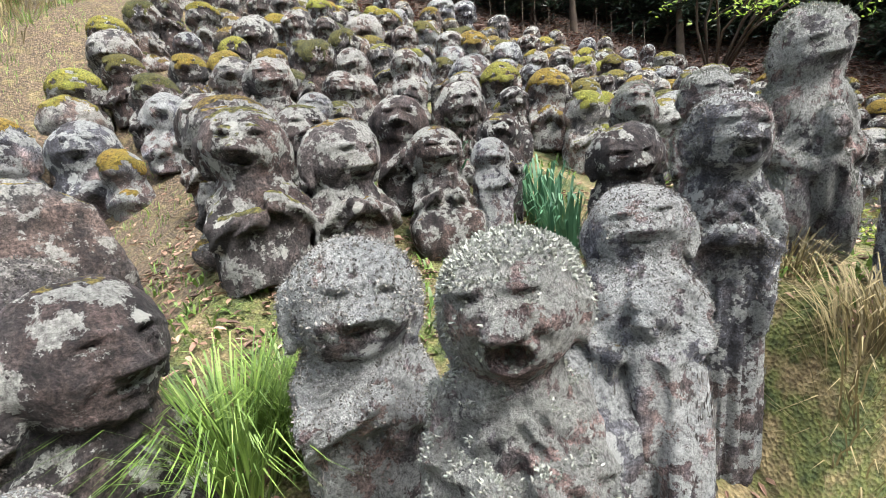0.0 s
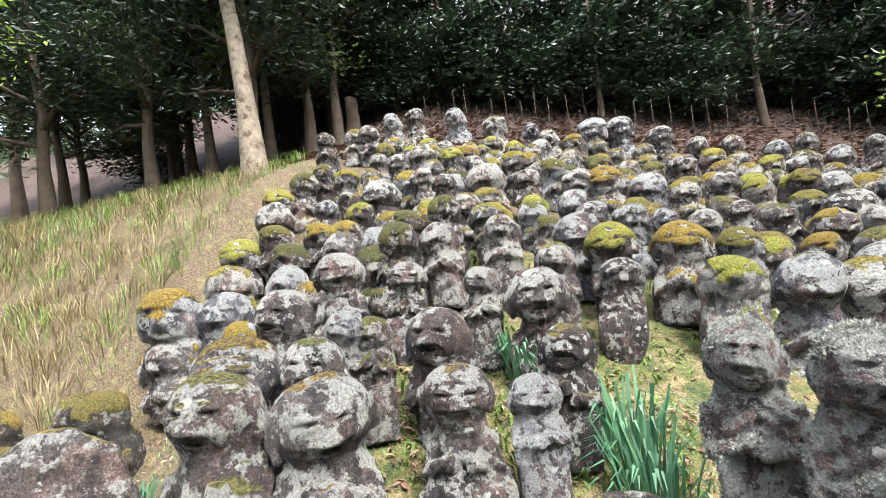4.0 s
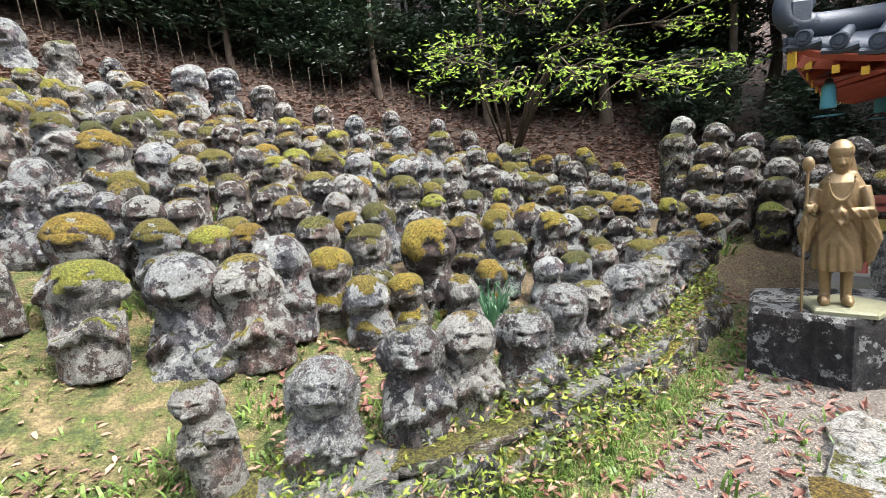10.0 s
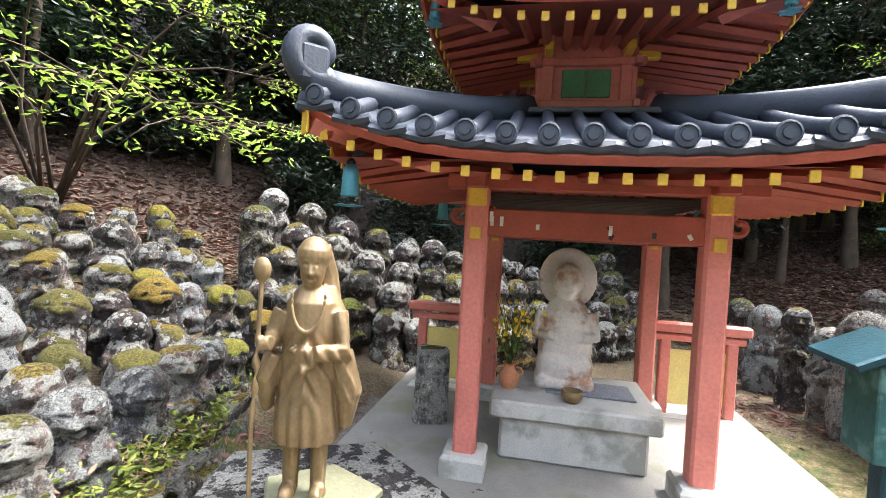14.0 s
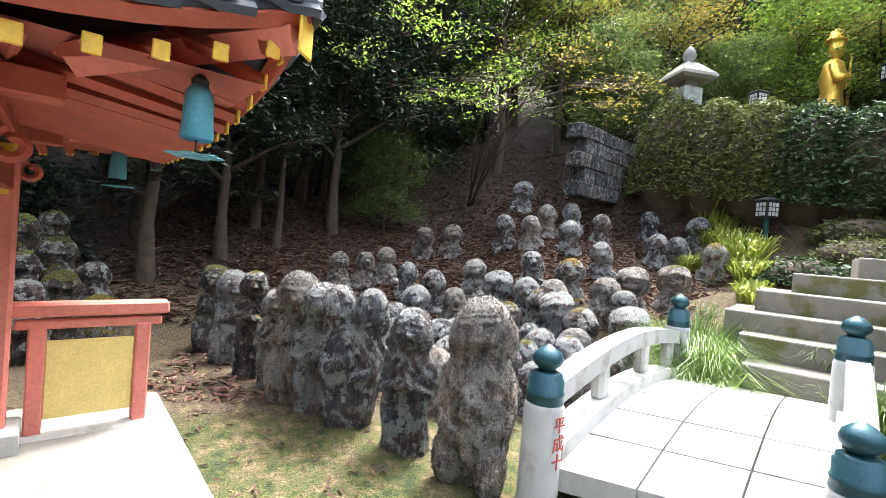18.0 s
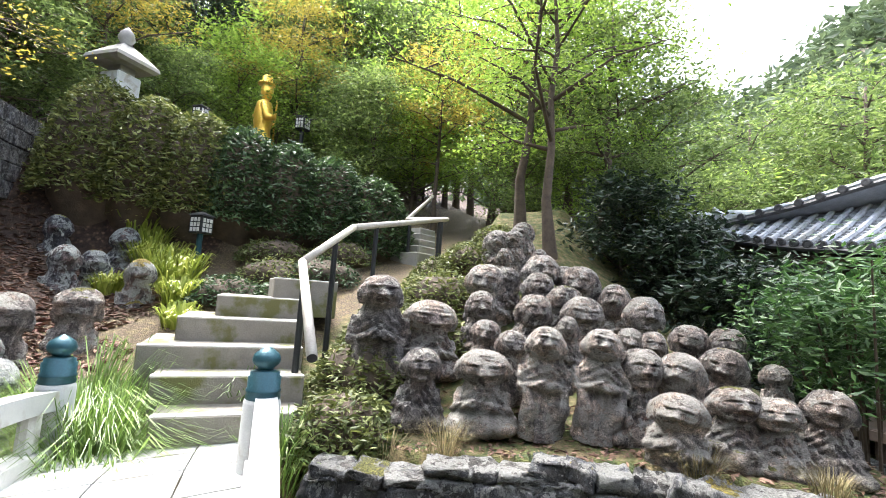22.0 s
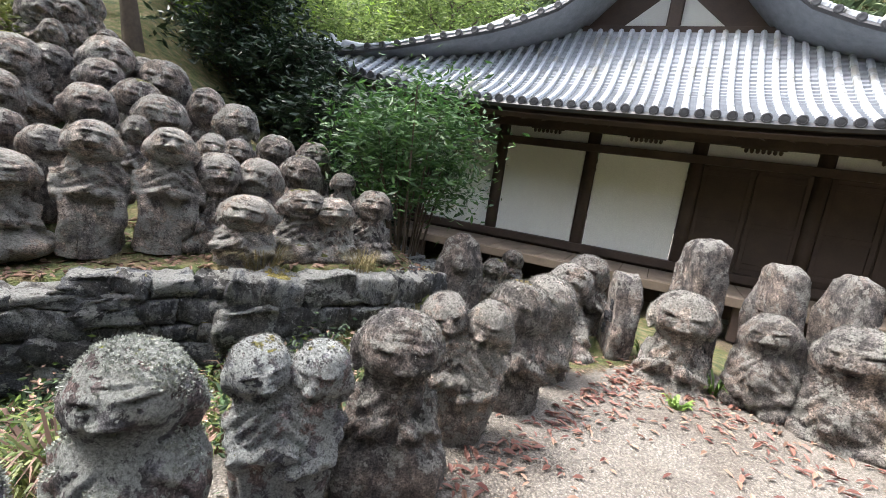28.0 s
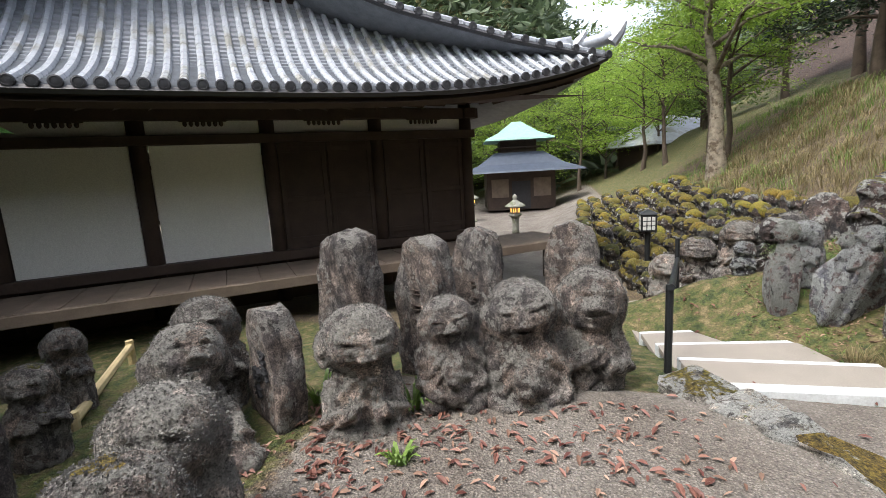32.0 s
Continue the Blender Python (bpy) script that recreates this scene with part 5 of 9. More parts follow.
def stele(x, y, w, h, deep, turn, label, bars, z=None, chip=0.0, mat=None, square=False):
    """An upright gravestone-like slab; dark bars paint the shade in its cut writing."""
    st = thing("stone_stele", label, "stele", pose(x, y, (floor_z(x, y) if z is None else z) - 0.05, 0, 0, turn), HALL_SIDE)
    prof = [(-w / 2, 0), (-w / 2 * 1.03, h * 0.4), (-w / 2 * 0.95, h * 0.78), (-w / 2 * 0.6, h * 0.95), (0, h), (w / 2 * 0.6, h * (0.96 - chip)), (w / 2 * 0.95, h * 0.76), (w / 2 * 1.02, h * 0.4), (w / 2, 0)]
    if square:
        prof = [(-w / 2, 0), (-w / 2, h * 0.5), (-w / 2, h * 0.9), (-w / 2 * 1.02, h * 0.985), (0, h), (w / 2 * 1.02, h * 0.985), (w / 2, h * 0.9), (w / 2, h * 0.5), (w / 2, 0)]
    v, f = [], []
    rings = [(-deep / 2, 0.9), (-deep / 2 * 0.8, 1.0), (deep / 2 * 0.8, 1.0), (deep / 2, 0.88)]
    n = len(prof)
    for d, k in rings:
        v += [(p * k, d, q * (0.5 + 0.5 * k)) for p, q in prof]
    for r in range(3):
        f += [(r * n + i, r * n + (i + 1) % n, (r + 1) * n + (i + 1) % n, (r + 1) * n + i) for i in range(n)]
    f += [tuple(range(n))[::-1], tuple(range(3 * n, 4 * n))]
    bm = bmesh.new()
    me = Mesh().add(v, f).data("slab", mat or STONE_BARE)
    bm.from_mesh(me)
    bmesh.ops.triangulate(bm, faces=bm.faces)
    bmesh.ops.subdivide_edges(bm, edges=bm.edges, cuts=3, use_grid_fill=True)
    bmesh.ops.recalc_face_normals(bm, faces=bm.faces)
    bm.to_mesh(me)
    bm.free()
    co = np.array([p.co for p in me.vertices])
    me.vertices.foreach_set("co", rough(rough(co, 0.018 if square else 0.035, 4, x), 0.008, 22, y).ravel())
    me.polygons.foreach_set("use_smooth", [True] * len(me.polygons))
    part("slab", me, None, st)
    for bx, bz, bw, bh in bars:
        part("carved_line", one(box(bw, 0.02, bh, 0.004), at=pose(bx, -deep / 2 - 0.0, bz)), TIMBER, st)
    return st


def glyph_bars(x, z0, z1, rows, w=0.05):
    """Unreadable carved characters as short dark bars, coloured like the shade in cuts."""
    r = random.Random(rows)
    out = []
    for k in range(rows):
        z = z0 + (z1 - z0) * (k + 0.5) / rows
        out += [(x + r.uniform(-0.008, 0.008), z, w, 0.009), (x + r.uniform(-0.015, 0.015), z - 0.02, 0.01, 0.035), (x, z - 0.03, w * 0.8, 0.008)]
    return out


stele(2.38, -2.78, 0.46, 1.15, 0.26, 68, "tall rough grey stele, its top rounded", [])
stele(1.98, -2.36, 0.46, 1.12, 0.24, 62, "grey stele with worn carved writing", glyph_bars(0.0, 0.45, 0.9, 4, 0.09))
stele(1.62, -2.05, 0.42, 1.2, 0.22, 62, "rounded grey stele behind the seated figures", glyph_bars(0.05, 0.6, 0.85, 2, 0.06))
stele(1.45, -1.32, 0.46, 1.24, 0.16, 72, "flat grey stele with columns of small writing", glyph_bars(-0.08, 0.4, 1.0, 8, 0.035) + glyph_bars(0.0, 0.4, 1.0, 8, 0.035) + glyph_bars(0.09, 0.55, 1.0, 6, 0.035))
low = stele(2.84, -3.1, 0.42, 0.78, 0.2, 58, "low mossy green-grey stele with four large characters", [])
for text, tx, tz in (("宮", 0.07, 0.45), ("飛", 0.07, 0.35), ("鈴", -0.06, 0.31), ("木", -0.06, 0.2)):
    # Raised dark letters; the shade of carved strokes is in their colour.
    cu = bpy.data.curves.new("carved_character", "FONT")
    cu.body, cu.size, cu.extrude, cu.align_x = text, 0.1, 0.012, "CENTER"
    cu.materials.append(INK_HOLLOW)
    ob = new("carved_character", cu)
    ob.parent, ob.matrix_basis = low, pose(tx, -0.1, tz, 90)
stele(1.66, 1.25, 0.165, 1.33, 0.14, 14, "tall square-topped stele with deep cut writing", glyph_bars(0.01, 0.45, 1.1, 5, 0.08), 0.0, 0.0, STONE_LICHEN, True)
stele(0.3, 1.12, 0.5, 0.85, 0.3, -75, "broad stele with a pale lichened top", [], -0.3, 0.05, STONE_LICHEN)

NEAR = "large figures at the foot of the hillside"
hero("seated", 2, 0.1, 0.7, 0.235, STONE_FUZZY, "stone head fringed with pale shaggy lichen", NEAR, (0.0, -0.6), 0.67)
hero("bust", 1, -0.2, 0.98, 0.29, STONE_LICHEN, "dark bearded stone bust crusted with lichen", NEAR, (0.3, 0.0), 0.64)
hero("with_child", 0, 0.43, 0.95, 0.23, STONE_LICHEN, "stone figure embracing a child, faces upturned", NEAR, (-0.1, -0.4), 0.69, 1.0, (-16, 0))
hero("bust", 0, 0.25, 1.14, 0.2, STONE_FUZZY, "grey stone head shaggy with lichen", NEAR, (0.2, 0.0), 0.65)
hero("standing", 0, 0.78, 1.24, 0.23, STONE_LICHEN, "robed stone figure with folded arms and netted folds", NEAR, (0.4, -0.4), 0.88, 1.0)
hero("bust", 3, 0.62, 1.5, 0.2, STONE_DARK, "spotted stone head with a wide mouth", NEAR, (0.2, 0.0), 0.9)
hero("seated", 1, -0.76, 0.9, 0.32, STONE_DARK, "dark purple-brown stone head turned aside", NEAR, (0.3, 0.2), 0.6)
hero("bust", 0, -0.72, 0.6, 0.22, STONE_LICHEN, "small grey stone head low beside the path", NEAR, (0.5, 0.0), 0.42)
hero("slab", 0, -1.5, 1.72, 0.42, STONE_MOSSY, "dark slab with a face in relief under a moss cap", NEAR, (0.0, 0.0), 0.6)
hero("standing", 1, 0.95, 2.2, 0.22, STONE_FUZZY, "shaggy lichened standing figure", NEAR, (0.8, 0.0), 1.02)
hero("standing", 0, 1.16, 2.0, 0.23, STONE_FUZZY, "tall stone figure furred with grey lichen", NEAR, (1.1, 0.0), 1.06)
hero("with_child", 0, 1.33, 1.68, 0.235, STONE_FUZZY, "big pale stone figure mottled pink and grey", NEAR, (1.2, 0.0), 1.11, 1.25)
hero("slab", 0, 1.48, 1.36, 0.16, STONE_LICHEN, "narrow grey slab with a face in relief beside the stele", NEAR, (1.3, 0.0), 1.0)

ROW = "figures on the low mossy wall"
for k, (x, y, w) in enumerate(((1.86, 2.98, 0.2), (2.28, 3.0, 0.3), (2.71, 3.1, 0.3), (3.02, 3.2, 0.3), (3.39, 3.3, 0.32), (3.71, 3.46, 0.3), (3.99, 3.62, 0.28), (4.24, 3.77, 0.29), (4.47, 3.87, 0.25), (4.65, 3.98, 0.25), (4.89, 4.16, 0.26), (5.24, 4.46, 0.27), (5.54, 4.66, 0.26), (5.8, 4.95, 0.26))):
    mat = STONE_LICHEN if k % 3 else STONE_MOSSY
    hero("bust", k % 2, x, y, w, mat, LABELS[mat.name], ROW, (x + 0.4, y - 2), 0.66, 1.0, (0, (k * 37) % 13 - 6))

BY_BRIDGE = "tall figures lining the bridge approach"
for k, (style, x, y, w, mat, label) in enumerate((
    ("with_child", 8.82, 0.06, 0.4, STONE_BARE, "stout purple-brown stone figure with narrow eyes"),
    ("standing", 9.3, 0.5, 0.36, STONE_LICHEN, "tall stone figure mottled white and black"),
    ("twin", 9.75, 0.95, 0.33, STONE_LICHEN, "stone group of two heads, one above the other"),
    ("standing", 10.1, 1.25, 0.4, STONE_LICHEN, "dark stone figure blotched with white lichen"),
    ("seated", 10.4, 1.5, 0.36, STONE_BARE, "dark stone figure with a square face"),
    ("standing", 10.75, 1.75, 0.33, STONE_MOSSY, "mossy stone figure in a line of others"),
    ("standing", 11.05, 2.05, 0.32, STONE_MOSSY, "stone figure with a green moss collar"),
    ("seated", 11.6, 2.4, 0.32, STONE_LICHEN, "pale stone figure at the row's end"),
    ("seated", 12.1, 2.75, 0.32, STONE_MOSSY, "weathered stone figure near the trees"))):
    hero(style, 0, x, y, w, mat, label, BY_BRIDGE, (6.6, 1.6), 0.86 - 0.02 * k, 1.25 if style in ("with_child", "twin", "seated") else 1.0)
rnd = random.Random(21)
for x, y in ((9.9, 5.6), (10.3, 5.9), (10.7, 5.4), (11.2, 5.8), (10.1, 6.4), (10.8, 6.5), (11.5, 5.2), (11.4, 6.3), (9.4, 6.0), (8.8, 6.2), (9.1, 6.8), (8.3, 6.6), (9.8, 7.1)):
    style = rnd.choice(("standing", "seated"))
    mat = rnd.choice((STONE_MOSSY, STONE_MOSSIER))
    figure(COARSE[style, rnd.randrange(2)], style, x, y, rnd.uniform(0.95, 1.2), mat, LABELS[mat.name], "mossy figures behind the pavilion", (6, 1))
line = np.array([(6.8, 6.15), (8.9, 5.35), (10.6, 4.7), (12.4, 3.9)])
for row in range(4):
    for k in range(15):
        q = (k + 0.5 * (row % 2)) / 15 * 3
        i = min(int(q), 2)
        p = line[i] * (1 - q + i) + line[i + 1] * (q - i) + np.array([0.1, 0.3]) * row
        style = "bust" if row else rnd.choice(("seated", "bust"))
        mat = rnd.choice((STONE_MOSSIER, STONE_MOSSIER, STONE_DARK))
        figure(COARSE[style, rnd.randrange(2)], style, p[0], p[1], rnd.uniform(0.95, 1.15), mat, LABELS[mat.name], "mossy figures behind the pavilion", (7 + rnd.uniform(-1, 1), 0.5), 0.42 + 0.24 * row)
# the bank beside the west steps
west_bank = []
for row in range(7):
    for k in range(30 - 2 * row):
        x = -2.5 - 0.47 * k - 0.1 * row + rnd.uniform(-0.12, 0.12)
        y = max(0.15 + 0.19 * (x + 2.5), -0.95) + 0.15 + 0.46 * row + rnd.uniform(-0.1, 0.1)
        west_bank.append((x, y, rnd.uniform(0.85, 1.15), 0.4, (x + 1.5, -3), rnd.choice((1, 1, 0, 0) if row else (0, 0, 1))))
crowd(west_bank, "rows of small moss-capped stone figures along the west bank")
for x, y, w in ((-1.77, 0.38, 0.4), (-2.3, 0.1, 0.42), (-2.2, 0.62, 0.36), (-1.35, 0.75, 0.36), (-1.75, 1.05, 0.36), (-1.2, 1.25, 0.34), (-2.7, 0.75, 0.36)):
    hero("bust" if w < 0.35 else "seated", 0, x, y, w, STONE_BARE, LABELS[STONE_BARE.name], "figures above the west steps", (4, -1.5), None)


# ---- dry-stone walls ----
def boulder(seed, sx, sy, sz):
    v, f = ball(sx / 2, sy / 2, sz / 2, 20, 12, 0.34)
    v = rough(v, 0.2 * min(sx, sy, sz), 2.4 / max(sx, 0.2), seed, 2)
    return Mesh().add(rough(v, 0.03, 14, seed + 5, 2), f).data("stone", STONE_WALL, True)


STONES = [boulder(k * 3.3, 0.34, 0.26, 0.2) for k in range(8)]
PALE_STONES = [m.copy() for m in STONES]
for m in PALE_STONES:
    m.materials[0] = STONE_PALE
MOSS_STONES = [m.copy() for m in STONES]
for m in MOSS_STONES:
    m.materials[0] = STONE_MOSSIER


def stone_run(parent, pts, z0, z1, size=0.3, seed=1, batter=0.1, kinds=STONES):
    """Courses of fitted stones along a line; each stone is a part."""
    r = random.Random(seed)
    pts = np.asarray(pts, float)
    seg = np.linalg.norm(np.diff(pts, axis=0), axis=1)
    total, course = seg.sum(), 0
    z = z0
    while z < z1 - 0.04:
        hgt = min(r.uniform(0.6, 0.85) * size, max(z1 - z, 0.09))
        s = -r.uniform(0, size)
        while s < total:
            w = r.uniform(0.75, 1.5) * size
            q = min(max(s + w / 2, 0.01), total - 0.01)
            i = int(np.searchsorted(np.cumsum(seg), q))
            k = (q - (np.cumsum(seg)[i] - seg[i])) / seg[i]
            p = pts[i] * (1 - k) + pts[i + 1] * k
            d = (pts[i + 1] - pts[i]) / seg[i]
            nrm = np.array([d[1], -d[0]])
            p = p - nrm * batter * (z - z0)
            ob = new("stone", kinds[r.randrange(len(kinds))])
            ob.parent = parent
            ob.matrix_basis = pose(p[0], p[1], z + hgt / 2, r.uniform(-5, 5), r.uniform(-5, 5), math.degrees(math.atan2(d[1], d[0]))) @ Matrix.Diagonal((w / 0.31, 1.0 + 0.3 * r.random(), hgt / 0.18, 1))
            s += w
        z += hgt * 0.96


bank_wall = thing("wall_bank", "dry-stone retaining wall of dark mossy blocks", "wall", kind="structure")
stone_run(bank_wall, [(8.35, -3.3), (7.9, -3.42), (7.45, -3.5)], -0.2, 0.27, 0.27, 3, 0.05)
stone_run(bank_wall, [(7.45, -3.5), (7.1, -3.58), (6.7, -3.62)], -0.25, 0.36, 0.26, 13, 0.05)
stone_run(bank_wall, [(6.7, -3.62), (6.2, -3.68), (5.85, -3.62)], -0.25, 0.46, 0.22, 14, 0.05)
stone_run(bank_wall, [(5.85, -3.55), (4.55, -3.72), (4.3, -3.85)], -0.1, 0.5, 0.27, 4, 0.05)
stone_run(bank_wall, [(4.3, -3.85), (4.05, -4.6), (4.2, -6.0)], -0.5, 0.4, 0.34, 5, 0.05)
low_wall = thing("wall_low", "low mossy wall of rough stones below the figures", "wall", kind="structure")
stone_run(low_wall, [(1.9, 2.78), (2.9, 2.95), (3.75, 3.3), (4.6, 3.75), (5.4, 4.3), (5.95, 4.95)], -0.05, 0.26, 0.3, 6, 0.3, MOSS_STONES + STONES)
edging = thing("path_edging", "pale rough stones edging the gravel", "edging", kind="structure")
stone_run(edging, [(3.5, 1.55), (4.3, 2.25), (4.9, 2.62)], -0.08, 0.06, 0.26, 8, 0.1, PALE_STONES)
stone_run(edging, [(3.5, 1.2), (2.95, 0.05), (2.4, -0.28), (2.05, -0.55)], -0.1, 0.03, 0.26, 9, 0.1, PALE_STONES)


# ---- steps down to the west court ----
west = thing("west_steps", "broad shallow steps with white front edges", "steps", kind="structure")
WD = np.array([-0.97, 0.22])
LEFT_END = [(2.1, -0.44), (1.42, -0.51), (0.82, -0.56)] + [(0.82 - 0.62 * k, -0.56 - 0.05 * k) for k in range(1, 7)]
RIGHT_END = [(2.05, 0.62), (1.38, 0.84), (0.62, 0.62)] + [(0.6 - 0.64 * k, 0.6 - 0.06 * k) for k in range(1, 7)]
for k in range(8):
    top = 0.012 - 0.118 * k
    lo, hi = np.array(LEFT_END[k]), np.array(RIGHT_END[k])
    d = (hi - lo) / np.linalg.norm(hi - lo)
    out = np.array([-d[1], d[0]])
    lo2, hi2 = np.array(LEFT_END[k + 1]), np.array(RIGHT_END[k + 1])
    quad = [lo, hi, hi2 + out * 0.02, lo2 + out * 0.02]
    part("tread", one(prism([tuple(q) for q in quad], top - 0.16, top - 0.112, 0.004)), STEP_TOP, west)
    edge = [lo - out * 0.03, hi - out * 0.03, hi + out * 0.08, lo + out * 0.08]
    part("edge", one(prism([tuple(q) for q in edge], top - 0.2, top + 0.004, 0.008)), STEP_EDGE, west, "white-painted step edge")
rail = thing("west_handrail", "black iron handrail beside the descending steps", "handrail")
for k in (0, 4, 8):
    p = np.array([1.55, -0.62]) + WD * 0.52 * k * 1.3
    part("post", one(lathe([(0.028, 0), (0.028, 0.75)], 10), at=pose(*p, floor_z(*p) - 0.05)), BLACK_IRON, rail)
a, b = np.array([1.6, -0.62]), np.array([1.55, -0.62]) + WD * 0.52 * 8 * 1.3
part("top_rail", one(tube([(*a, floor_z(*a) + 0.68), (*b, floor_z(*b) + 0.68)], 0.026, 10)), BLACK_IRON, rail)


# ---- arched stone bridge ----
BA, BD = np.array([8.42, -0.25]), np.array([7.55, -1.55])
RUN = np.array([1.85, -2.32])
bridge = thing("stone_bridge", "white granite arched footbridge with low railings", "bridge")


def arch(k):
    return 0.1 + 0.16 * math.sin(math.pi * min(max(k, 0), 1)) + 0.06 * k


def bridge_point(k, side, z):
    p = BA + (BD - BA) * side + RUN * k
    return (p[0], p[1], z)


for i in range(6):
    k0, k1 = i / 6, (i + 1) / 6 - 0.008
    for s0, s1 in ((0.06, 0.36), (0.37, 0.68), (0.69, 0.94)):
        v = [bridge_point(k, s, arch(k) + dz) for dz in (-0.14, 0) for k in (k0, k1) for s in (s0, s1)]
        part("deck_slab", Mesh().add(v, [(0, 1, 3, 2), (4, 6, 7, 5), (0, 4, 5, 1), (2, 3, 7, 6), (0, 2, 6, 4), (1, 5, 7, 3)]), GRANITE_WHITE, bridge)


def beam_along(side, z0, z1, wide, k0=0.03, k1=0.97):
    rings = []
    cross = (BD - BA) / np.linalg.norm(BD - BA)
    for k in np.linspace(k0, k1, 12):
        p = np.array(bridge_point(k, side, 0))
        for off, z in ((-wide, z0), (wide, z0), (wide, z1), (-wide, z1)):
            rings.append((p[0] + cross[0] * off, p[1] + cross[1] * off, arch(k) + z))
    f = [(r * 4 + i, r * 4 + (i + 1) % 4, r * 4 + 4 + (i + 1) % 4, r * 4 + 4 + i) for r in range(11) for i in range(4)]
    return Mesh().add(rings, f + [(3, 2, 1, 0), (44, 45, 46, 47)])


for side in (0, 1):
    part("curb", beam_along(side, -0.2, 0.1, 0.1), GRANITE, bridge)
    part("top_rail", beam_along(side, 0.36, 0.5, 0.075), GRANITE_WHITE, bridge)
    for k in (0.3, 0.62, 0.9):
        p = bridge_point(k, side, arch(k) + 0.08)
        part("strut", one(box(0.16, 0.1, 0.32, 0.03), at=pose(*p, 0, 0, -51)), GRANITE, bridge)


def bollard(x, y, z, text, face):
    ob = thing("bridge_post", "round white granite post under a green bronze finial", "post", pose(x, y, z, 0, 0, face), "bridge posts")
    part("shaft", one(lathe([(0.14, -0.2), (0.14, 0.0), (0.128, 0.04), (0.126, 0.62), (0.115, 0.65)], 22)), GRANITE_WHITE, ob, smooth=True)
    part("collar", one(lathe([(0.115, 0.645), (0.12, 0.66), (0.112, 0.69), (0.118, 0.7), (0.118, 0.715), (0.11, 0.72), (0.112, 0.8), (0.1, 0.805), (0.1, 0.83), (0.055, 0.85)], 22)), TEAL_IRON, ob, "ribbed green bronze collar", True)
    part("finial", one(lathe([(0.05, 0.84), (0.055, 0.86), (0.09, 0.89), (0.097, 0.92), (0.085, 0.955), (0.05, 0.985), (0.015, 1.005), (0.002, 1.01)], 22)), TEAL_IRON, ob, "onion-shaped green bronze finial", True)
    for i, ch in enumerate(text):
        cu = bpy.data.curves.new("painted_character", "FONT")
        cu.body, cu.size, cu.extrude, cu.align_x = ch, 0.11, 0.002, "CENTER"
        cu.materials.append(INK_RED)
        t = new("painted_character", cu)
        t.parent, t.matrix_basis = ob, pose(0, -0.129, 0.5 - 0.115 * i, 90)
    return ob


bollard(BA[0], BA[1], -0.15, "平成十", -62)
bollard(*(BA + RUN * 1.02), 0.06, "", -60)
bollard(BD[0], BD[1], -0.28, "愛", -75)
bollard(8.65, -2.89, 0.12, "", -60)

# ---- stairs up the south bank ----
UPD, SIDE = np.array([0.69, -0.724]), np.array([-0.724, -0.69])
STAIR_STONE = plain("worn_mossy_concrete", (0.19, 0.175, 0.15), 0.95, spread=0.3, scale=4, relief=0.5, fine=70, stain=(0.11, 0.11, 0.04))
stairs = thing("garden_stairs", "worn concrete garden stairs with mossy treads", "stairs", kind="structure")
for lx, ly, rx_, ry_, top in ((9.78, -3.05, 8.97, -3.77, 0.43), (10.12, -3.3, 9.2, -4.12, 0.68), (10.54, -3.48, 9.46, -4.43, 0.9), (10.63, -3.98, 9.72, -4.78, 1.15), (10.66, -4.53, 9.96, -5.14, 1.39), (10.43, -5.24, 9.88, -5.73, 1.65)):
    a, b = np.array([lx, ly]), np.array([rx_, ry_])
    wide = np.linalg.norm(b - a) + 0.1
    back = np.array([-(b - a)[1], (b - a)[0]]) / np.linalg.norm(b - a)
    c = (a + b) / 2 + back * 0.55
    turn = math.degrees(math.atan2((b - a)[1], (b - a)[0]))
    st = part("step", one(box(wide, 1.1, 0.5, 0.012), at=pose(*c, top - 0.5, 0, 0, turn)), STAIR_STONE, stairs)
    part("tread_edge", one(box(wide, 0.1, 0.012, 0.004), at=pose(*((a + b) / 2 + back * 0.06), top - 0.006, 0, 0, turn)), GRANITE, st, "pale worn front edge")
for k in range(5):
    c = np.array([10.6, -9.6]) + np.array([0.35, -0.93]) * 0.42 * k
    part("tread", one(box(1.5, 0.6, 0.4, 0.02), at=pose(*c, 2.35 + 0.19 * k - 0.3, 0, 0, -20)), CONCRETE, stairs)
hand = thing("stair_handrail", "weathered pale pipe handrail on dark posts", "handrail")
line = [(8.55, -3.3, 1.02), (9.5, -4.4, 1.83), (9.56, -5.55, 2.4), (9.5, -9.35, 3.2), (10.35, -9.2, 3.15), (10.9, -12.2, 4.35)]
for i in range(len(line) - 1):
    if i != 3:
        part("top_rail", one(tube([line[i], line[i + 1]], 0.046, 14)), PIPE, hand, smooth=True)
part("top_rail", one(tube([(9.5, -9.35, 3.2), (10.35, -9.2, 3.15)], 0.046, 14)), PIPE, hand, smooth=True)
# Dark disc on the capped end paints the shade inside the pipe.
part("pipe_mouth_shade", one(lathe([(0.04, 0), (0.042, 0.005)], 14), at=look((8.545, -3.294, 1.015), (9.5, -4.4, 1.83))), INK_HOLLOW, hand)
for x, y, z in ((9.35, -4.25, 1.7), (9.54, -5.1, 2.18), (9.55, -6.2, 2.53), (9.51, -8.9, 3.1), (9.6, -9.32, 3.19), (10.3, -9.25, 3.15)):
    g = floor_z(x, y) - 0.1
    part("post", one(lathe([(0.035, 0), (0.035, max(z - g, 0.3))], 10), at=pose(x, y, g)), BLACK_IRON, hand)


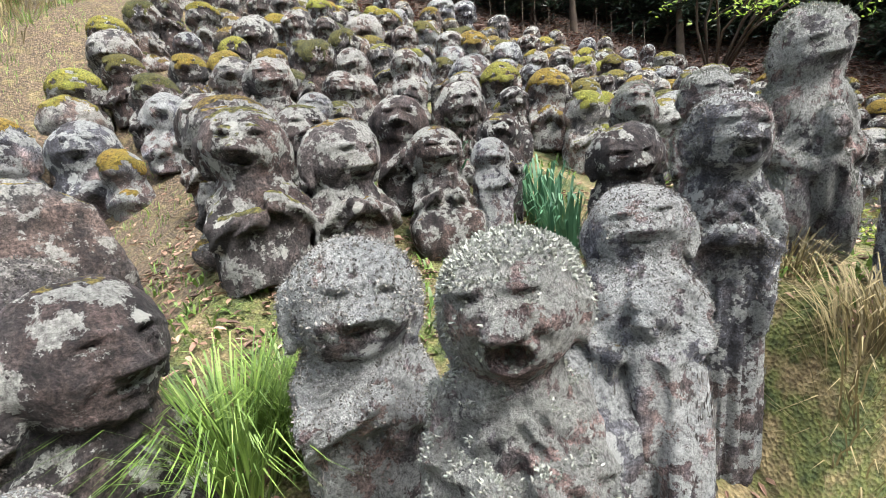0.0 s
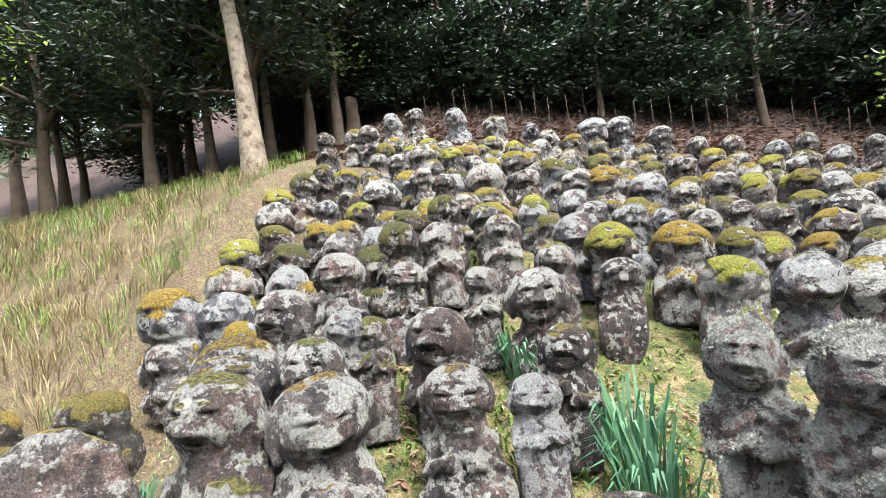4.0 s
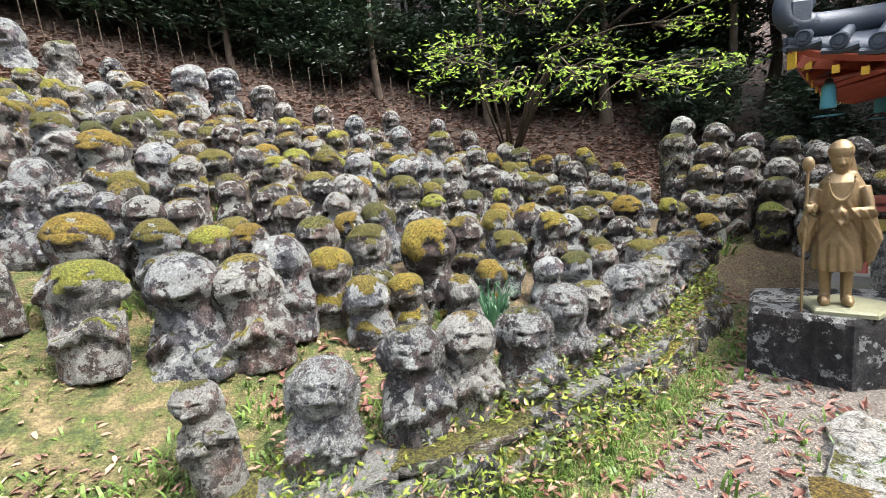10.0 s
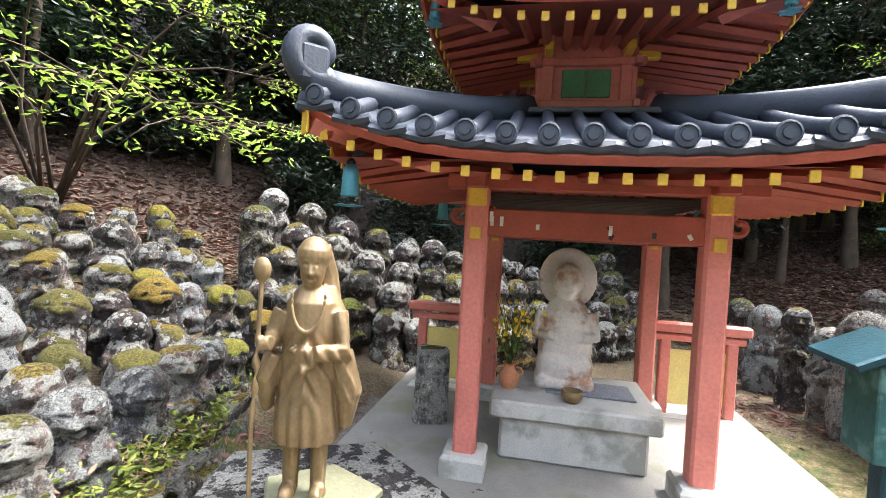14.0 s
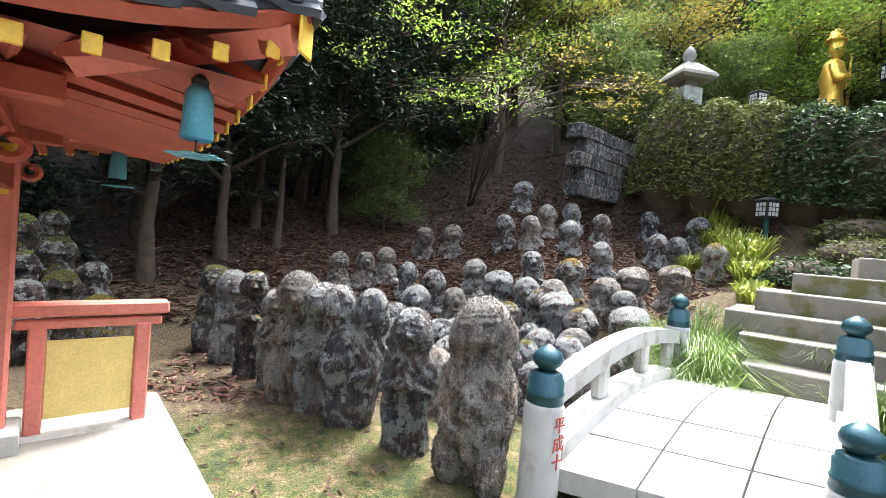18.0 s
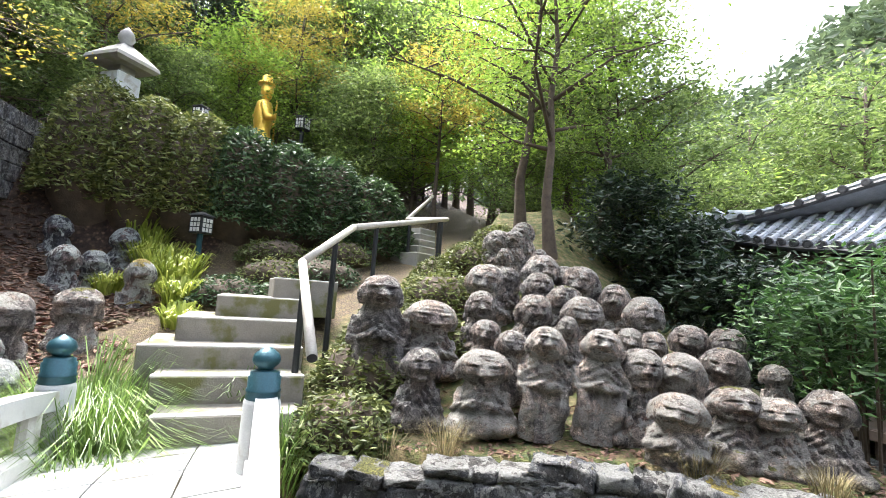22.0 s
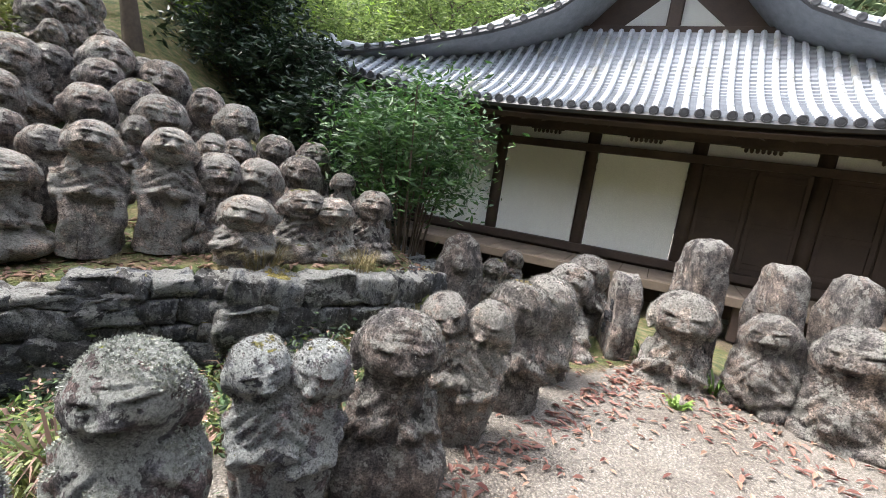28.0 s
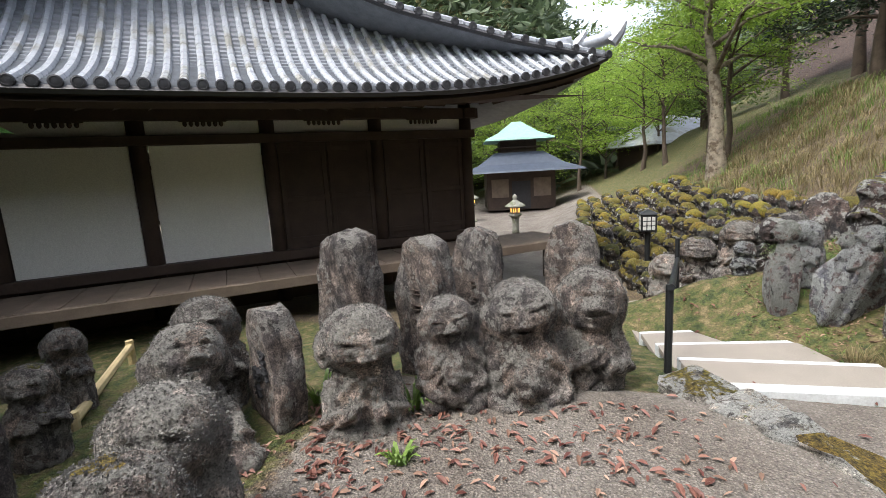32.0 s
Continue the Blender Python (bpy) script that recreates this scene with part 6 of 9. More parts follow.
def garden_lamp(x, y, z, h, mat, label, s=1.0):
    ob = thing("garden_lamp", label, "lamp", pose(x, y, z), "garden lamps")
    part("post", one(lathe([(0.045 * s, -0.1), (0.045 * s, h - 0.3 * s)], 12)), mat, ob)
    part("housing", one(box(0.24 * s, 0.24 * s, 0.28 * s, 0.012), at=pose(0, 0, h - 0.3 * s)), BLACK_IRON, ob)
    for a in range(4):
        for i in range(3):
            for j in range(3):
                part("pane", one(box(0.05 * s, 0.006, 0.06 * s, 0.002), at=pose(0, 0, h - 0.27 * s + 0.075 * s * j, 0, 0, 90 * a) @ pose((i - 1) * 0.065 * s, -0.122 * s, 0)), GRANITE, ob)
    part("roof", one(lathe([(0.19 * s, 0), (0.17 * s, 0.02 * s), (0.02 * s, 0.07 * s)], 4), at=pose(0, 0, h - 0.02 * s, 0, 0, 45)), BLACK_IRON, ob)
    return ob


garden_lamp(13.48, -6.81, 1.45, 1.3, TEAL_IRON, "square latticed garden lamp on a teal post", 1.2)
garden_lamp(16.9, -9.6, 4.75, 1.5, BLACK_IRON, "dark square garden lamp above the hedge", 1.3)
garden_lamp(15.8, -12.6, 5.6, 1.5, BLACK_IRON, "dark square garden lamp beside the gilt figure", 1.5)
garden_lamp(-4.44, 0.15, -1.3, 1.75, BLACK_IRON, "black latticed lamp by the west steps", 1.2)


LANTERN_STONE = plain("grey_mossy_lantern_stone", (0.2, 0.2, 0.17), 0.9, spread=0.3, scale=5, relief=0.4, stain=(0.1, 0.11, 0.06))


def toro(x, y, z, s, label, lit=False):
    ob = thing("stone_lantern", label, "lantern", pose(x, y, z) @ Matrix.Scale(s, 4), "stone lanterns")
    part("base", one(lathe([(0.42, 0), (0.42, 0.12), (0.3, 0.22)], 6)), LANTERN_STONE, ob)
    part("shaft", one(lathe([(0.2, 0.2), (0.17, 0.5), (0.17, 0.9), (0.22, 1.1)], 14)), LANTERN_STONE, ob, smooth=True)
    part("platform", one(lathe([(0.22, 1.1), (0.38, 1.2), (0.38, 1.28), (0.26, 1.3)], 6)), LANTERN_STONE, ob)
    part("fire_box", one(lathe([(0.25, 1.3), (0.25, 1.62)], 6)), LANTERN_STONE, ob)
    if lit:
        for a in (0, 1, 2, 3, 4, 5):
            part("window", one(box(0.15, 0.02, 0.2, 0.004), at=pose(0, 0, 1.36, 0, 0, 60 * a + 30) @ pose(0, -0.225, 0)), PANEL_GLOW, ob, "amber paper window")
    part("roof", one(lathe([(0.3, 1.6), (0.58, 1.66), (0.56, 1.72), (0.3, 1.86), (0.14, 1.98)], 6)), LANTERN_STONE, ob)
    part("jewel", one(lathe([(0.14, 1.96), (0.08, 2.0), (0.13, 2.1), (0.1, 2.2), (0.01, 2.3)], 12)), LANTERN_STONE, ob, smooth=True)
    return ob


PANEL_GLOW.use_nodes = True
pg = PANEL_GLOW.node_tree.nodes["Principled BSDF"]
pg.inputs["Base Color"].default_value, pg.inputs["Emission Color"].default_value, pg.inputs["Emission Strength"].default_value = (0.8, 0.4, 0.1, 1), (1.0, 0.45, 0.1, 1), 0.7
upper = thing("memorial_lantern", "tall white stone pillar under a lantern roof", "lantern", pose(16.24, -6.88, 4.4) @ Matrix.Diagonal((0.7, 0.7, 0.84, 1)))
part("pillar", one(box(0.75, 0.75, 1.6, 0.03)), GRANITE_WHITE, upper)
part("neck", one(box(0.5, 0.5, 0.3, 0.02), at=pose(0, 0, 1.6)), CONCRETE, upper)
part("roof", one(lathe([(0.85, 1.8), (1.0, 1.88), (0.95, 1.98), (0.5, 2.25), (0.22, 2.4)], 4), at=pose(0, 0, 0, 0, 0, 45)), CONCRETE, upper)
part("jewel", one(lathe([(0.24, 2.38), (0.15, 2.45), (0.24, 2.58), (0.18, 2.75), (0.02, 2.9)], 12)), CONCRETE, upper, smooth=True)
toro(-13.6, -3.4, -1.4, 0.78, "grey stone lantern with an amber glow", True)
toro(-19.5, -6.4, -1.4, 0.78, "grey stone lantern farther along the court", True)

wall_top = thing("wall_retaining", "mossy square-block retaining wall on the slope", "wall", kind="structure")
r = random.Random(4)
for row in range(5):
    for k in range(6):
        p = np.array([16.0, -4.0]) + np.array([0.55, -0.83]) * (0.55 * k + 0.27 * (row % 2))
        part("stone", one(box(0.52, 0.4, 0.33, 0.02), at=pose(p[0] + r.uniform(-0.02, 0.02), p[1], 2.75 + 0.34 * row, 0, 0, -56)), STONE_WALL, wall_top)

gilt = Mesh()
gilt.add(*lathe([(0.45, 0), (0.4, 0.5), (0.33, 1.0), (0.42, 1.25), (0.3, 1.6), (0.1, 1.7)], 18), at=Matrix.Diagonal((1, 0.75, 1, 1)))
gilt.add(*ball(0.2, 0.19, 0.25, 16, 10), at=pose(0, -0.03, 1.92))
gilt.add(*lathe([(0.27, 0), (0.26, 0.03), (0.17, 0.05), (0.16, 0.2), (0.05, 0.27)], 16), at=pose(0, 0, 2.08))
for sx in (-1, 1):
    gilt.add(*tube([(sx * 0.36, 0, 1.5), (sx * 0.5, -0.1, 1.15), (sx * 0.42, -0.35, 1.2)], [0.13, 0.11, 0.08], 10))
gilt.add(*tube([(0.45, -0.35, 0.2), (0.45, -0.35, 1.9)], 0.03, 8))
solo("gilt_statue", gilt, GOLD, "gilded standing figure in a hat above the hedge", "statue", pose(16.9, -12.0, floor_z(16.9, -12.0) - 0.05, 0, 0, -50) @ Matrix.Diagonal((1.05, 1.05, 1.32, 1)), smooth=True)
# ---- the red pavilion ----
PAV = Matrix(((0.492, 0.87, 0, 7.115), (-0.87, 0.492, 0, 2.92), (0, 0, 1, 0.0), (0, 0, 0, 1)))   # x along the front, y to the back
pav = thing("red_pavilion", "small red two-storeyed pavilion with slate-blue tiled roof", "pavilion", PAV)
MID = 0.85
slab = Mesh().add(*box(3.3, 3.0, 0.12, 0.02), at=pose(0.05, 0.7, -0.1))
part("floor_slab", slab, CONCRETE, pav, "grey concrete floor slab")
for cx in (-0.66, 0.74):
    for cy in (0.02, 1.5):
        col = part("column", one(box(0.145, 0.145, 1.72, 0.018), at=pose(cx, cy, 0.14)), RED, pav)
        part("plinth_stone", Mesh().add(*prism([(-0.14, -0.14), (0.14, -0.14), (0.14, 0.14), (-0.14, 0.14)], 0, 0.16, 0.025), at=pose(cx, cy, 0.0)), GRANITE, col, "grey granite column base")
        part("bracket_cap", one(box(0.12, 0.165, 0.13, 0.01), at=pose(cx, cy, 1.73)), YELLOW, col, "yellow-painted bracket")
        part("nail_cover", one(box(0.07, 0.02, 0.08, 0.004), at=pose(cx, cy - 0.078, 1.52)), YELLOW, col)
        for sx in (-1, 1):
            ring = [(cx + sx * (0.12 + 0.075 * math.cos(a) * (1 - a / 12)), cy, 1.67 + 0.075 * math.sin(a) * (1 - a / 12)) for a in np.linspace(math.pi * 0.6, math.pi * 2.7, 16)]
            part("scroll_nosing", one(tube(ring, 0.022, 6)), RED_DARK, col, "carved scroll beam end")
for cy in (0.02, 1.5):
    part("tie_beam", one(box(1.4, 0.1, 0.17, 0.008), at=pose(0.07, cy, 1.55)), RED_DARK, pav)
    part("upper_beam", one(box(1.85, 0.12, 0.1, 0.008), at=pose(0.07, cy, 1.84)), RED_DARK, pav)
for cx in (-0.66, 0.74):
    part("tie_beam", one(box(0.1, 1.4, 0.17, 0.008), at=pose(cx, 0.76, 1.55)), RED_DARK, pav)
    part("upper_beam", one(box(0.12, 1.85, 0.1, 0.008), at=pose(cx, 0.76, 1.84)), RED_DARK, pav)
for k in range(13):
    part("ceiling_slat", one(box(1.42, 0.03, 0.03, 0.004), at=pose(0.07, 0.12 + 0.11 * k, 1.8)), TIMBER, pav)
r = random.Random(3)
for k in range(9):
    sx, sz = r.uniform(-0.58, 0.58), 1.6 + r.uniform(0, 0.07)
    if k < 2:
        sx, sz = -0.56 + 0.06 * k, 1.63
    part("name_slip", one(box(0.022, 0.004, 0.06 if k < 4 else 0.035, 0.001), at=pose(sx, -0.053, sz - 0.02, 0, 0 if k < 5 else 30 * k, 0)), PAPER_WHITE if k < 6 else INK_HOLLOW, pav)


def roof_z(s, t, low, rise, lift):
    """Height over the roof: s across the side (-1 to 1), t from eave (0) to top (1)."""
    return low + rise * (0.72 * t + 0.28 * t * t) + lift * abs(s) ** 3.2 * (1 - t) ** 1.5


def tiled_roof(owner, half, top, low, rise, lift, count, tile, names="roof"):
    """A four-sided roof with up-curved corners: sheets, rows of round tiles with disc ends, hips with curled ends."""
    for q in range(4):
        turn = pose(0.04, MID, 0, 0, 0, 90 * q)
        v, f = [], []
        ns, nt = 24, 6
        for j in range(nt + 1):
            t = j / nt
            w = half * (1 - t) + top * t
            for i in range(ns + 1):
                s = -1 + 2 * i / ns
                v.append((s * w, -w, roof_z(s, t, low, rise, lift)))
        f = [(j * (ns + 1) + i, j * (ns + 1) + i + 1, (j + 1) * (ns + 1) + i + 1, (j + 1) * (ns + 1) + i) for j in range(nt) for i in range(ns)]
        under = [(p[0], p[1], p[2] - 0.07) for p in v]
        n = len(v)
        f2 = [tuple(a + n for a in face[::-1]) for face in f] + [(i, i + n, i + 1 + n, i + 1) for i in range(ns)]
        sheet = part("roof_slope", Mesh().add(np.array(v + under), f + f2), tile, owner, smooth=True, at=turn)
        fas = [(s * half * 0.985, -half * 0.985, roof_z(s, 0, low, rise, lift) - 0.075) for s in np.linspace(-1, 1, 21)]
        part("fascia", one(tube(fas, 0.035, 4)), RED_DARK, owner, at=turn)
        part("eave_trim", one(tube([(p[0], p[1] + 0.03, p[2] + 0.045) for p in fas], 0.022, 4)), YELLOW, owner, at=turn)
        for i in range(count):
            s = -1 + 2 * (i + 0.5) / count
            x0 = s * half
            pts, t = [], 0.0
            tmax = min(1.0, (half - abs(x0)) / (half - top)) if abs(x0) > top else 1.0
            for t in np.linspace(-0.015, max(tmax, 0.04), 5):
                w = half * (1 - t) + top * t
                pts.append((x0, -w, roof_z(x0 / w if w else 0, max(t, 0), low, rise, lift) + 0.022))
            row = part("cover_tile", one(tube(pts, 0.042, 8)), tile, sheet, smooth=True)
            p = np.array(pts[0])
            part("end_disc", one(lathe([(0.054, 0), (0.054, 0.02), (0.044, 0.024), (0.042, 0.016), (0.028, 0.016), (0.026, 0.024), (0.012, 0.024)], 16), at=pose(p[0], p[1] - 0.0, p[2], 90)), tile, row)
            part("lip_tile", one(tube([(x0 - half / count, -half - 0.01, p[2] - 0.045), (x0, -half - 0.012, p[2] - 0.065), (x0 + half / count, -half - 0.01, p[2] - 0.045)], 0.022, 5)), TILE_DARK, row)
        hip = [((half - (half - top) * t) * 1.0, -(half - (half - top) * t), roof_z(1, t, low, rise, lift) + 0.06) for t in np.linspace(0.02, 1, 9)]
        ridge = part("hip_ridge", one(tube(hip, 0.07, 8, flat=1.3)), tile, owner, smooth=True, at=turn)
        c = np.array(hip[0])
        out = np.array([1, -1, 0]) / math.sqrt(2)
        curl = [c + out * (-0.04 + rr * math.cos(a)) * 1.0 + np.array([0, 0, 0.15 + rr * math.sin(a)]) for a, rr in zip(np.linspace(-2.2, 4.6, 26), np.linspace(0.15, 0.03, 26))]
        part("curled_finial", one(tube(curl, np.linspace(0.075, 0.04, 26), 10)), tile, ridge, smooth=True)
        part("finial_block", one(box(0.13, 0.16, 0.2, 0.02), at=pose(*(c - out * 0.02 + np.array([0, 0, -0.02])), 0, 0, 45)), tile, ridge)
        # rafters with yellow ends
        m = count + 4
        for i in range(m):
            s = -0.93 + 1.86 * i / (m - 1)
            x0 = s * half
            z0 = roof_z(s, 0, low, rise, lift) - 0.16
            inner = max(abs(x0) * 0.92, top + 0.2)
            raf = part("rafter", one(tube([(x0, -half + 0.08, z0), (x0 * 0.93, -min(inner, half - 0.2), z0 + 0.12)], 0.03, 4)), RED_DARK, owner, at=turn)
            part("rafter_end", one(box(0.045, 0.012, 0.055, 0.003), at=pose(x0, -half + 0.07, z0 - 0.028)), YELLOW, raf, "yellow rafter end")
        h = [(half * 0.62, -half * 0.62, low - 0.02), (half * 0.97, -half * 0.97, roof_z(1, 0, low, rise, lift) - 0.15)]
        cor = part("corner_rafter", one(tube(h, 0.065, 4)), RED, owner, at=turn)
        part("corner_rafter_end", one(box(0.1, 0.012, 0.13, 0.006), at=pose(half * 0.985, -half * 0.985, roof_z(1, 0, low, rise, lift) - 0.22, 0, 0, 45)), YELLOW, cor)
        part("eave_board", Mesh().add([(-half * 0.93, -half * 0.93, low - 0.08), (half * 0.93, -half * 0.93, low - 0.08), (top + 0.1, -top - 0.1, low + 0.06), (-top - 0.1, -top - 0.1, low + 0.06)], [(0, 1, 2, 3), (3, 2, 1, 0)]), RED, owner, at=turn)


lower_roof = part("lower_roof", Mesh().add(*box(0.9, 0.9, 0.1, 0.01), at=pose(0, MID, 2.3)), TILE_DARK, pav, "slate-blue tiled roof with curled corners")
tiled_roof(lower_roof, 1.57, 0.42, 2.0, 0.42, 0.24, 16, TILE_DARK)
storey = part("upper_storey", Mesh().add(*box(0.62, 0.62, 0.75, 0.01), at=pose(0, MID, 2.34)), RED, pav, "red upper storey with green shutters")
for q in range(4):
    turn = pose(0, MID, 0, 0, 0, 90 * q)
    for sx in (-1, 1):
        part("shutter", one(box(0.165, 0.02, 0.2, 0.004), at=turn @ pose(sx * 0.086, -0.315, 2.58)), GREEN_SHUTTER, storey, "green painted shutter leaf")
    for zz in (2.5, 2.8):
        part("rail", one(box(0.8, 0.05, 0.05, 0.005), at=turn @ pose(0, -0.34, zz)), RED, storey)
    for sx in (-0.27, 0.27):
        part("post", one(box(0.08, 0.08, 0.6, 0.006), at=turn @ pose(sx, -0.31, 2.45)), RED, storey)
        part("bracket", one(box(0.06, 0.2, 0.06, 0.006), at=turn @ pose(sx, -0.4, 2.86)), YELLOW, storey)
    part("balcony_board", one(box(1.0, 0.2, 0.04, 0.006), at=turn @ pose(0, -0.42, 2.42)), TILE_END, storey)
upper_roof = part("upper_roof", Mesh().add(*box(0.5, 0.5, 0.1, 0.01), at=pose(0, MID, 3.55)), TILE_DARK, pav)
tiled_roof(upper_roof, 1.12, 0.12, 2.98, 0.75, 0.2, 12, TILE_DARK)
part("spire", one(lathe([(0.12, 3.6), (0.12, 3.8), (0.05, 3.85), (0.05, 4.5), (0.09, 4.55), (0.02, 4.75)], 12), at=pose(0, MID, 0)), TILE_DARK, upper_roof)


def wind_bell(x, y, z, s=1.0):
    ob = thing("wind_bell", "pale blue metal wind bell hung from the eave", "bell", PAV @ pose(x, y, z) @ Matrix.Scale(s, 4), "eave bells")
    part("hanger", one(lathe([(0.006, -0.02), (0.006, 0.08)], 8)), BLACK_IRON, ob)
    part("cap", one(lathe([(0.03, 0.0), (0.032, 0.02), (0.015, 0.04)], 12)), BLACK_IRON, ob)
    part("bell_body", one(lathe([(0.057, -0.21), (0.06, -0.2), (0.055, -0.12), (0.05, -0.03), (0.03, 0.0)], 18)), TEAL_BELL, ob, smooth=True)
    plate = Mesh()
    for a in range(6):
        plate.add(*ball(0.05, 0.035, 0.006, 10, 4), at=pose(0, 0, -0.27, 0, 0, 60 * a) @ pose(0.06, 0, 0))
    plate.add(*lathe([(0.05, -0.278), (0.05, -0.264)], 12))
    part("flower_plate", plate, TEAL_BELL, ob, "flower-shaped blue clapper plate")
    part("clapper_rod", one(lathe([(0.004, -0.27), (0.004, -0.18)], 6)), BLACK_IRON, ob)


for sx in (-1, 1):
    wind_bell(sx * 1.33, MID - 1.33, 1.9, 0.85)
    wind_bell(sx * 1.33, MID + 1.33, 1.94)
    wind_bell(sx * 0.98, MID - 0.98, 2.98, 0.55)

# wing fences with yellow panels
for sx in (-1, 1):
    f = thing("wing_fence", "short red fence with a pale yellow panel", "fence", PAV @ pose(0.07 + sx * 1.14, 1.62, 0.0), "wing fences")
    part("cap_rail", one(box(0.86, 0.12, 0.09, 0.015), at=pose(0, 0, 0.78)), RED, f)
    part("under_rail", one(box(0.78, 0.07, 0.06, 0.01), at=pose(0, 0, 0.7)), RED, f)
    for px in (-0.28, 0.28):
        part("post", one(box(0.09, 0.09, 0.72, 0.01), at=pose(px, 0, 0.0)), RED, f)
    part("panel", one(box(0.47, 0.03, 0.5, 0.005), at=pose(0, 0, 0.12)), YELLOW_PALE, f, "pale yellow board panel")
    part("sill_stone", one(box(0.8, 0.2, 0.08, 0.02), at=pose(0, 0, -0.04)), GRANITE, f)

# altar
altar = thing("stone_altar", "pale granite altar slab on a block base", "altar", PAV @ pose(0.03, 0.62, 0))
part("base_block", one(box(0.98, 0.72, 0.3, 0.02), at=pose(0, 0, 0.02)), GRANITE, altar)
part("table_slab", one(box(1.12, 0.84, 0.12, 0.015), at=pose(0, 0, 0.32)), GRANITE, altar, "pale granite table slab")
part("pebble_bed", one(box(0.62, 0.34, 0.015, 0.004), at=pose(0.13, 0.02, 0.442)), plain("blue_grey_gravel", (0.25, 0.27, 0.32), 0.9, spread=0.5, scale=60, relief=0.8, fine=150), altar, "bed of small blue-grey pebbles")
bud = Mesh()
bud.add(*box(0.42, 0.36, 0.1, 0.03), at=pose(0, 0, 0))
bud.add(*ball(0.21, 0.16, 0.13, 18, 10, 0.8), at=pose(0, -0.02, 0.16))
bud.add(*lathe([(0.19, 0.08), (0.2, 0.3), (0.185, 0.5), (0.13, 0.62), (0.07, 0.68)], 18), at=Matrix.Diagonal((1, 0.72, 1, 1)))
bud.add(*ball(0.11, 0.1, 0.14, 16, 12), at=pose(0, -0.03, 0.78))
bud.add(*ball(0.22, 0.05, 0.24, 20, 12), at=pose(0, 0.08, 0.8))
for sx in (-1, 1):
    bud.add(*tube([(sx * 0.17, 0, 0.55), (sx * 0.2, -0.05, 0.38), (sx * 0.1, -0.14, 0.4)], [0.06, 0.05, 0.035], 10))
me = bud.data("seated_buddha", BUDDHA_STONE)
tmp = new("raw_block", me)
mod = tmp.modifiers.new("fuse", "REMESH")
mod.mode, mod.voxel_size = "VOXEL", 0.011
done = bpy.data.meshes.new_from_object(tmp.evaluated_get(bpy.context.evaluated_depsgraph_get()))
bpy.data.objects.remove(tmp)
done.polygons.foreach_set("use_smooth", [True] * len(done.polygons))
carve_face(done, pose(0, -0.03, 0.78) @ Matrix.Diagonal((0.72, 0.68, 0.9, 1)), 2)
done.name = "stone_buddha"
solo("stone_buddha", done, None, "pale seated stone figure with a round halo on the altar", "statue", PAV @ pose(-0.02, 0.72, 0.44) @ Matrix.Scale(1.02, 4))
vase = thing("flower_vase", "terracotta vase of yellow flowering sprays on the altar", "vase", PAV @ pose(-0.42, 0.5, 0.44))
part("body", one(lathe([(0.045, 0), (0.05, 0.01), (0.075, 0.06), (0.07, 0.11), (0.035, 0.15), (0.035, 0.17), (0.055, 0.19)], 20, False)), TERRACOTTA, vase, smooth=True)
for sx in (-1, 1):
    part("handle", one(tube([(sx * 0.065, 0, 0.09), (sx * 0.1, 0, 0.12), (sx * 0.085, 0, 0.15), (sx * 0.04, 0, 0.16)], 0.009, 6)), TERRACOTTA, vase)
r = random.Random(8)
stems, leaf, petal = Mesh(), Mesh(), Mesh()
for k in range(16):
    a, h = r.uniform(0, 6.28), r.uniform(0.35, 0.62)
    spread = r.uniform(0.08, 0.26)
    tip = np.array([spread * math.cos(a), spread * math.sin(a), 0.16 + h])
    stems.add(*tube([(0, 0, 0.15), tip * np.array([0.35, 0.35, 0.6]) + np.array([0, 0, 0.03]), tip], [0.005, 0.004, 0.002], 5))
    for j in range(9):
        q = tip * (0.45 + 0.55 * j / 9) + np.array([r.uniform(-0.05, 0.05), r.uniform(-0.05, 0.05), r.uniform(-0.03, 0.05)])
        (petal if j > 3 and r.random() < 0.75 else leaf).add([(-0.016, -0.01, 0), (0.016, -0.012, 0.004), (0.02, 0.012, 0), (-0.012, 0.014, 0.006)], [(0, 1, 2, 3)], at=Matrix.Translation(q) @ Euler((r.uniform(0, 3), r.uniform(0, 3), r.uniform(0, 6))).to_matrix().to_4x4())
part("stems", stems, LEAF_MID, vase)
part("leaves", leaf, LEAF_MID, vase)
part("blossoms", petal, FLOWER, vase, "bright yellow blossoms")
solo("offering_bowl", one(lathe([(0.03, 0), (0.06, 0.02), (0.075, 0.05), (0.072, 0.085), (0.066, 0.085), (0.06, 0.04), (0.01, 0.025)], 22)), BRONZE, "dark bronze bowl on the altar edge", "bowl", PAV @ pose(0.02, 0.33, 0.44), smooth=True)
slab_post = Mesh().add(rough(box(0.28, 0.22, 0.62, 0.04)[0], 0.02, 4), box(0.28, 0.22, 0.62, 0.04)[1])
solo("stone_pillar", slab_post, STONE_PALE, "short pale stone pillar beside the fence", "pillar", PAV @ pose(-1.05, 0.75, 0.0, 0, 0, 12))

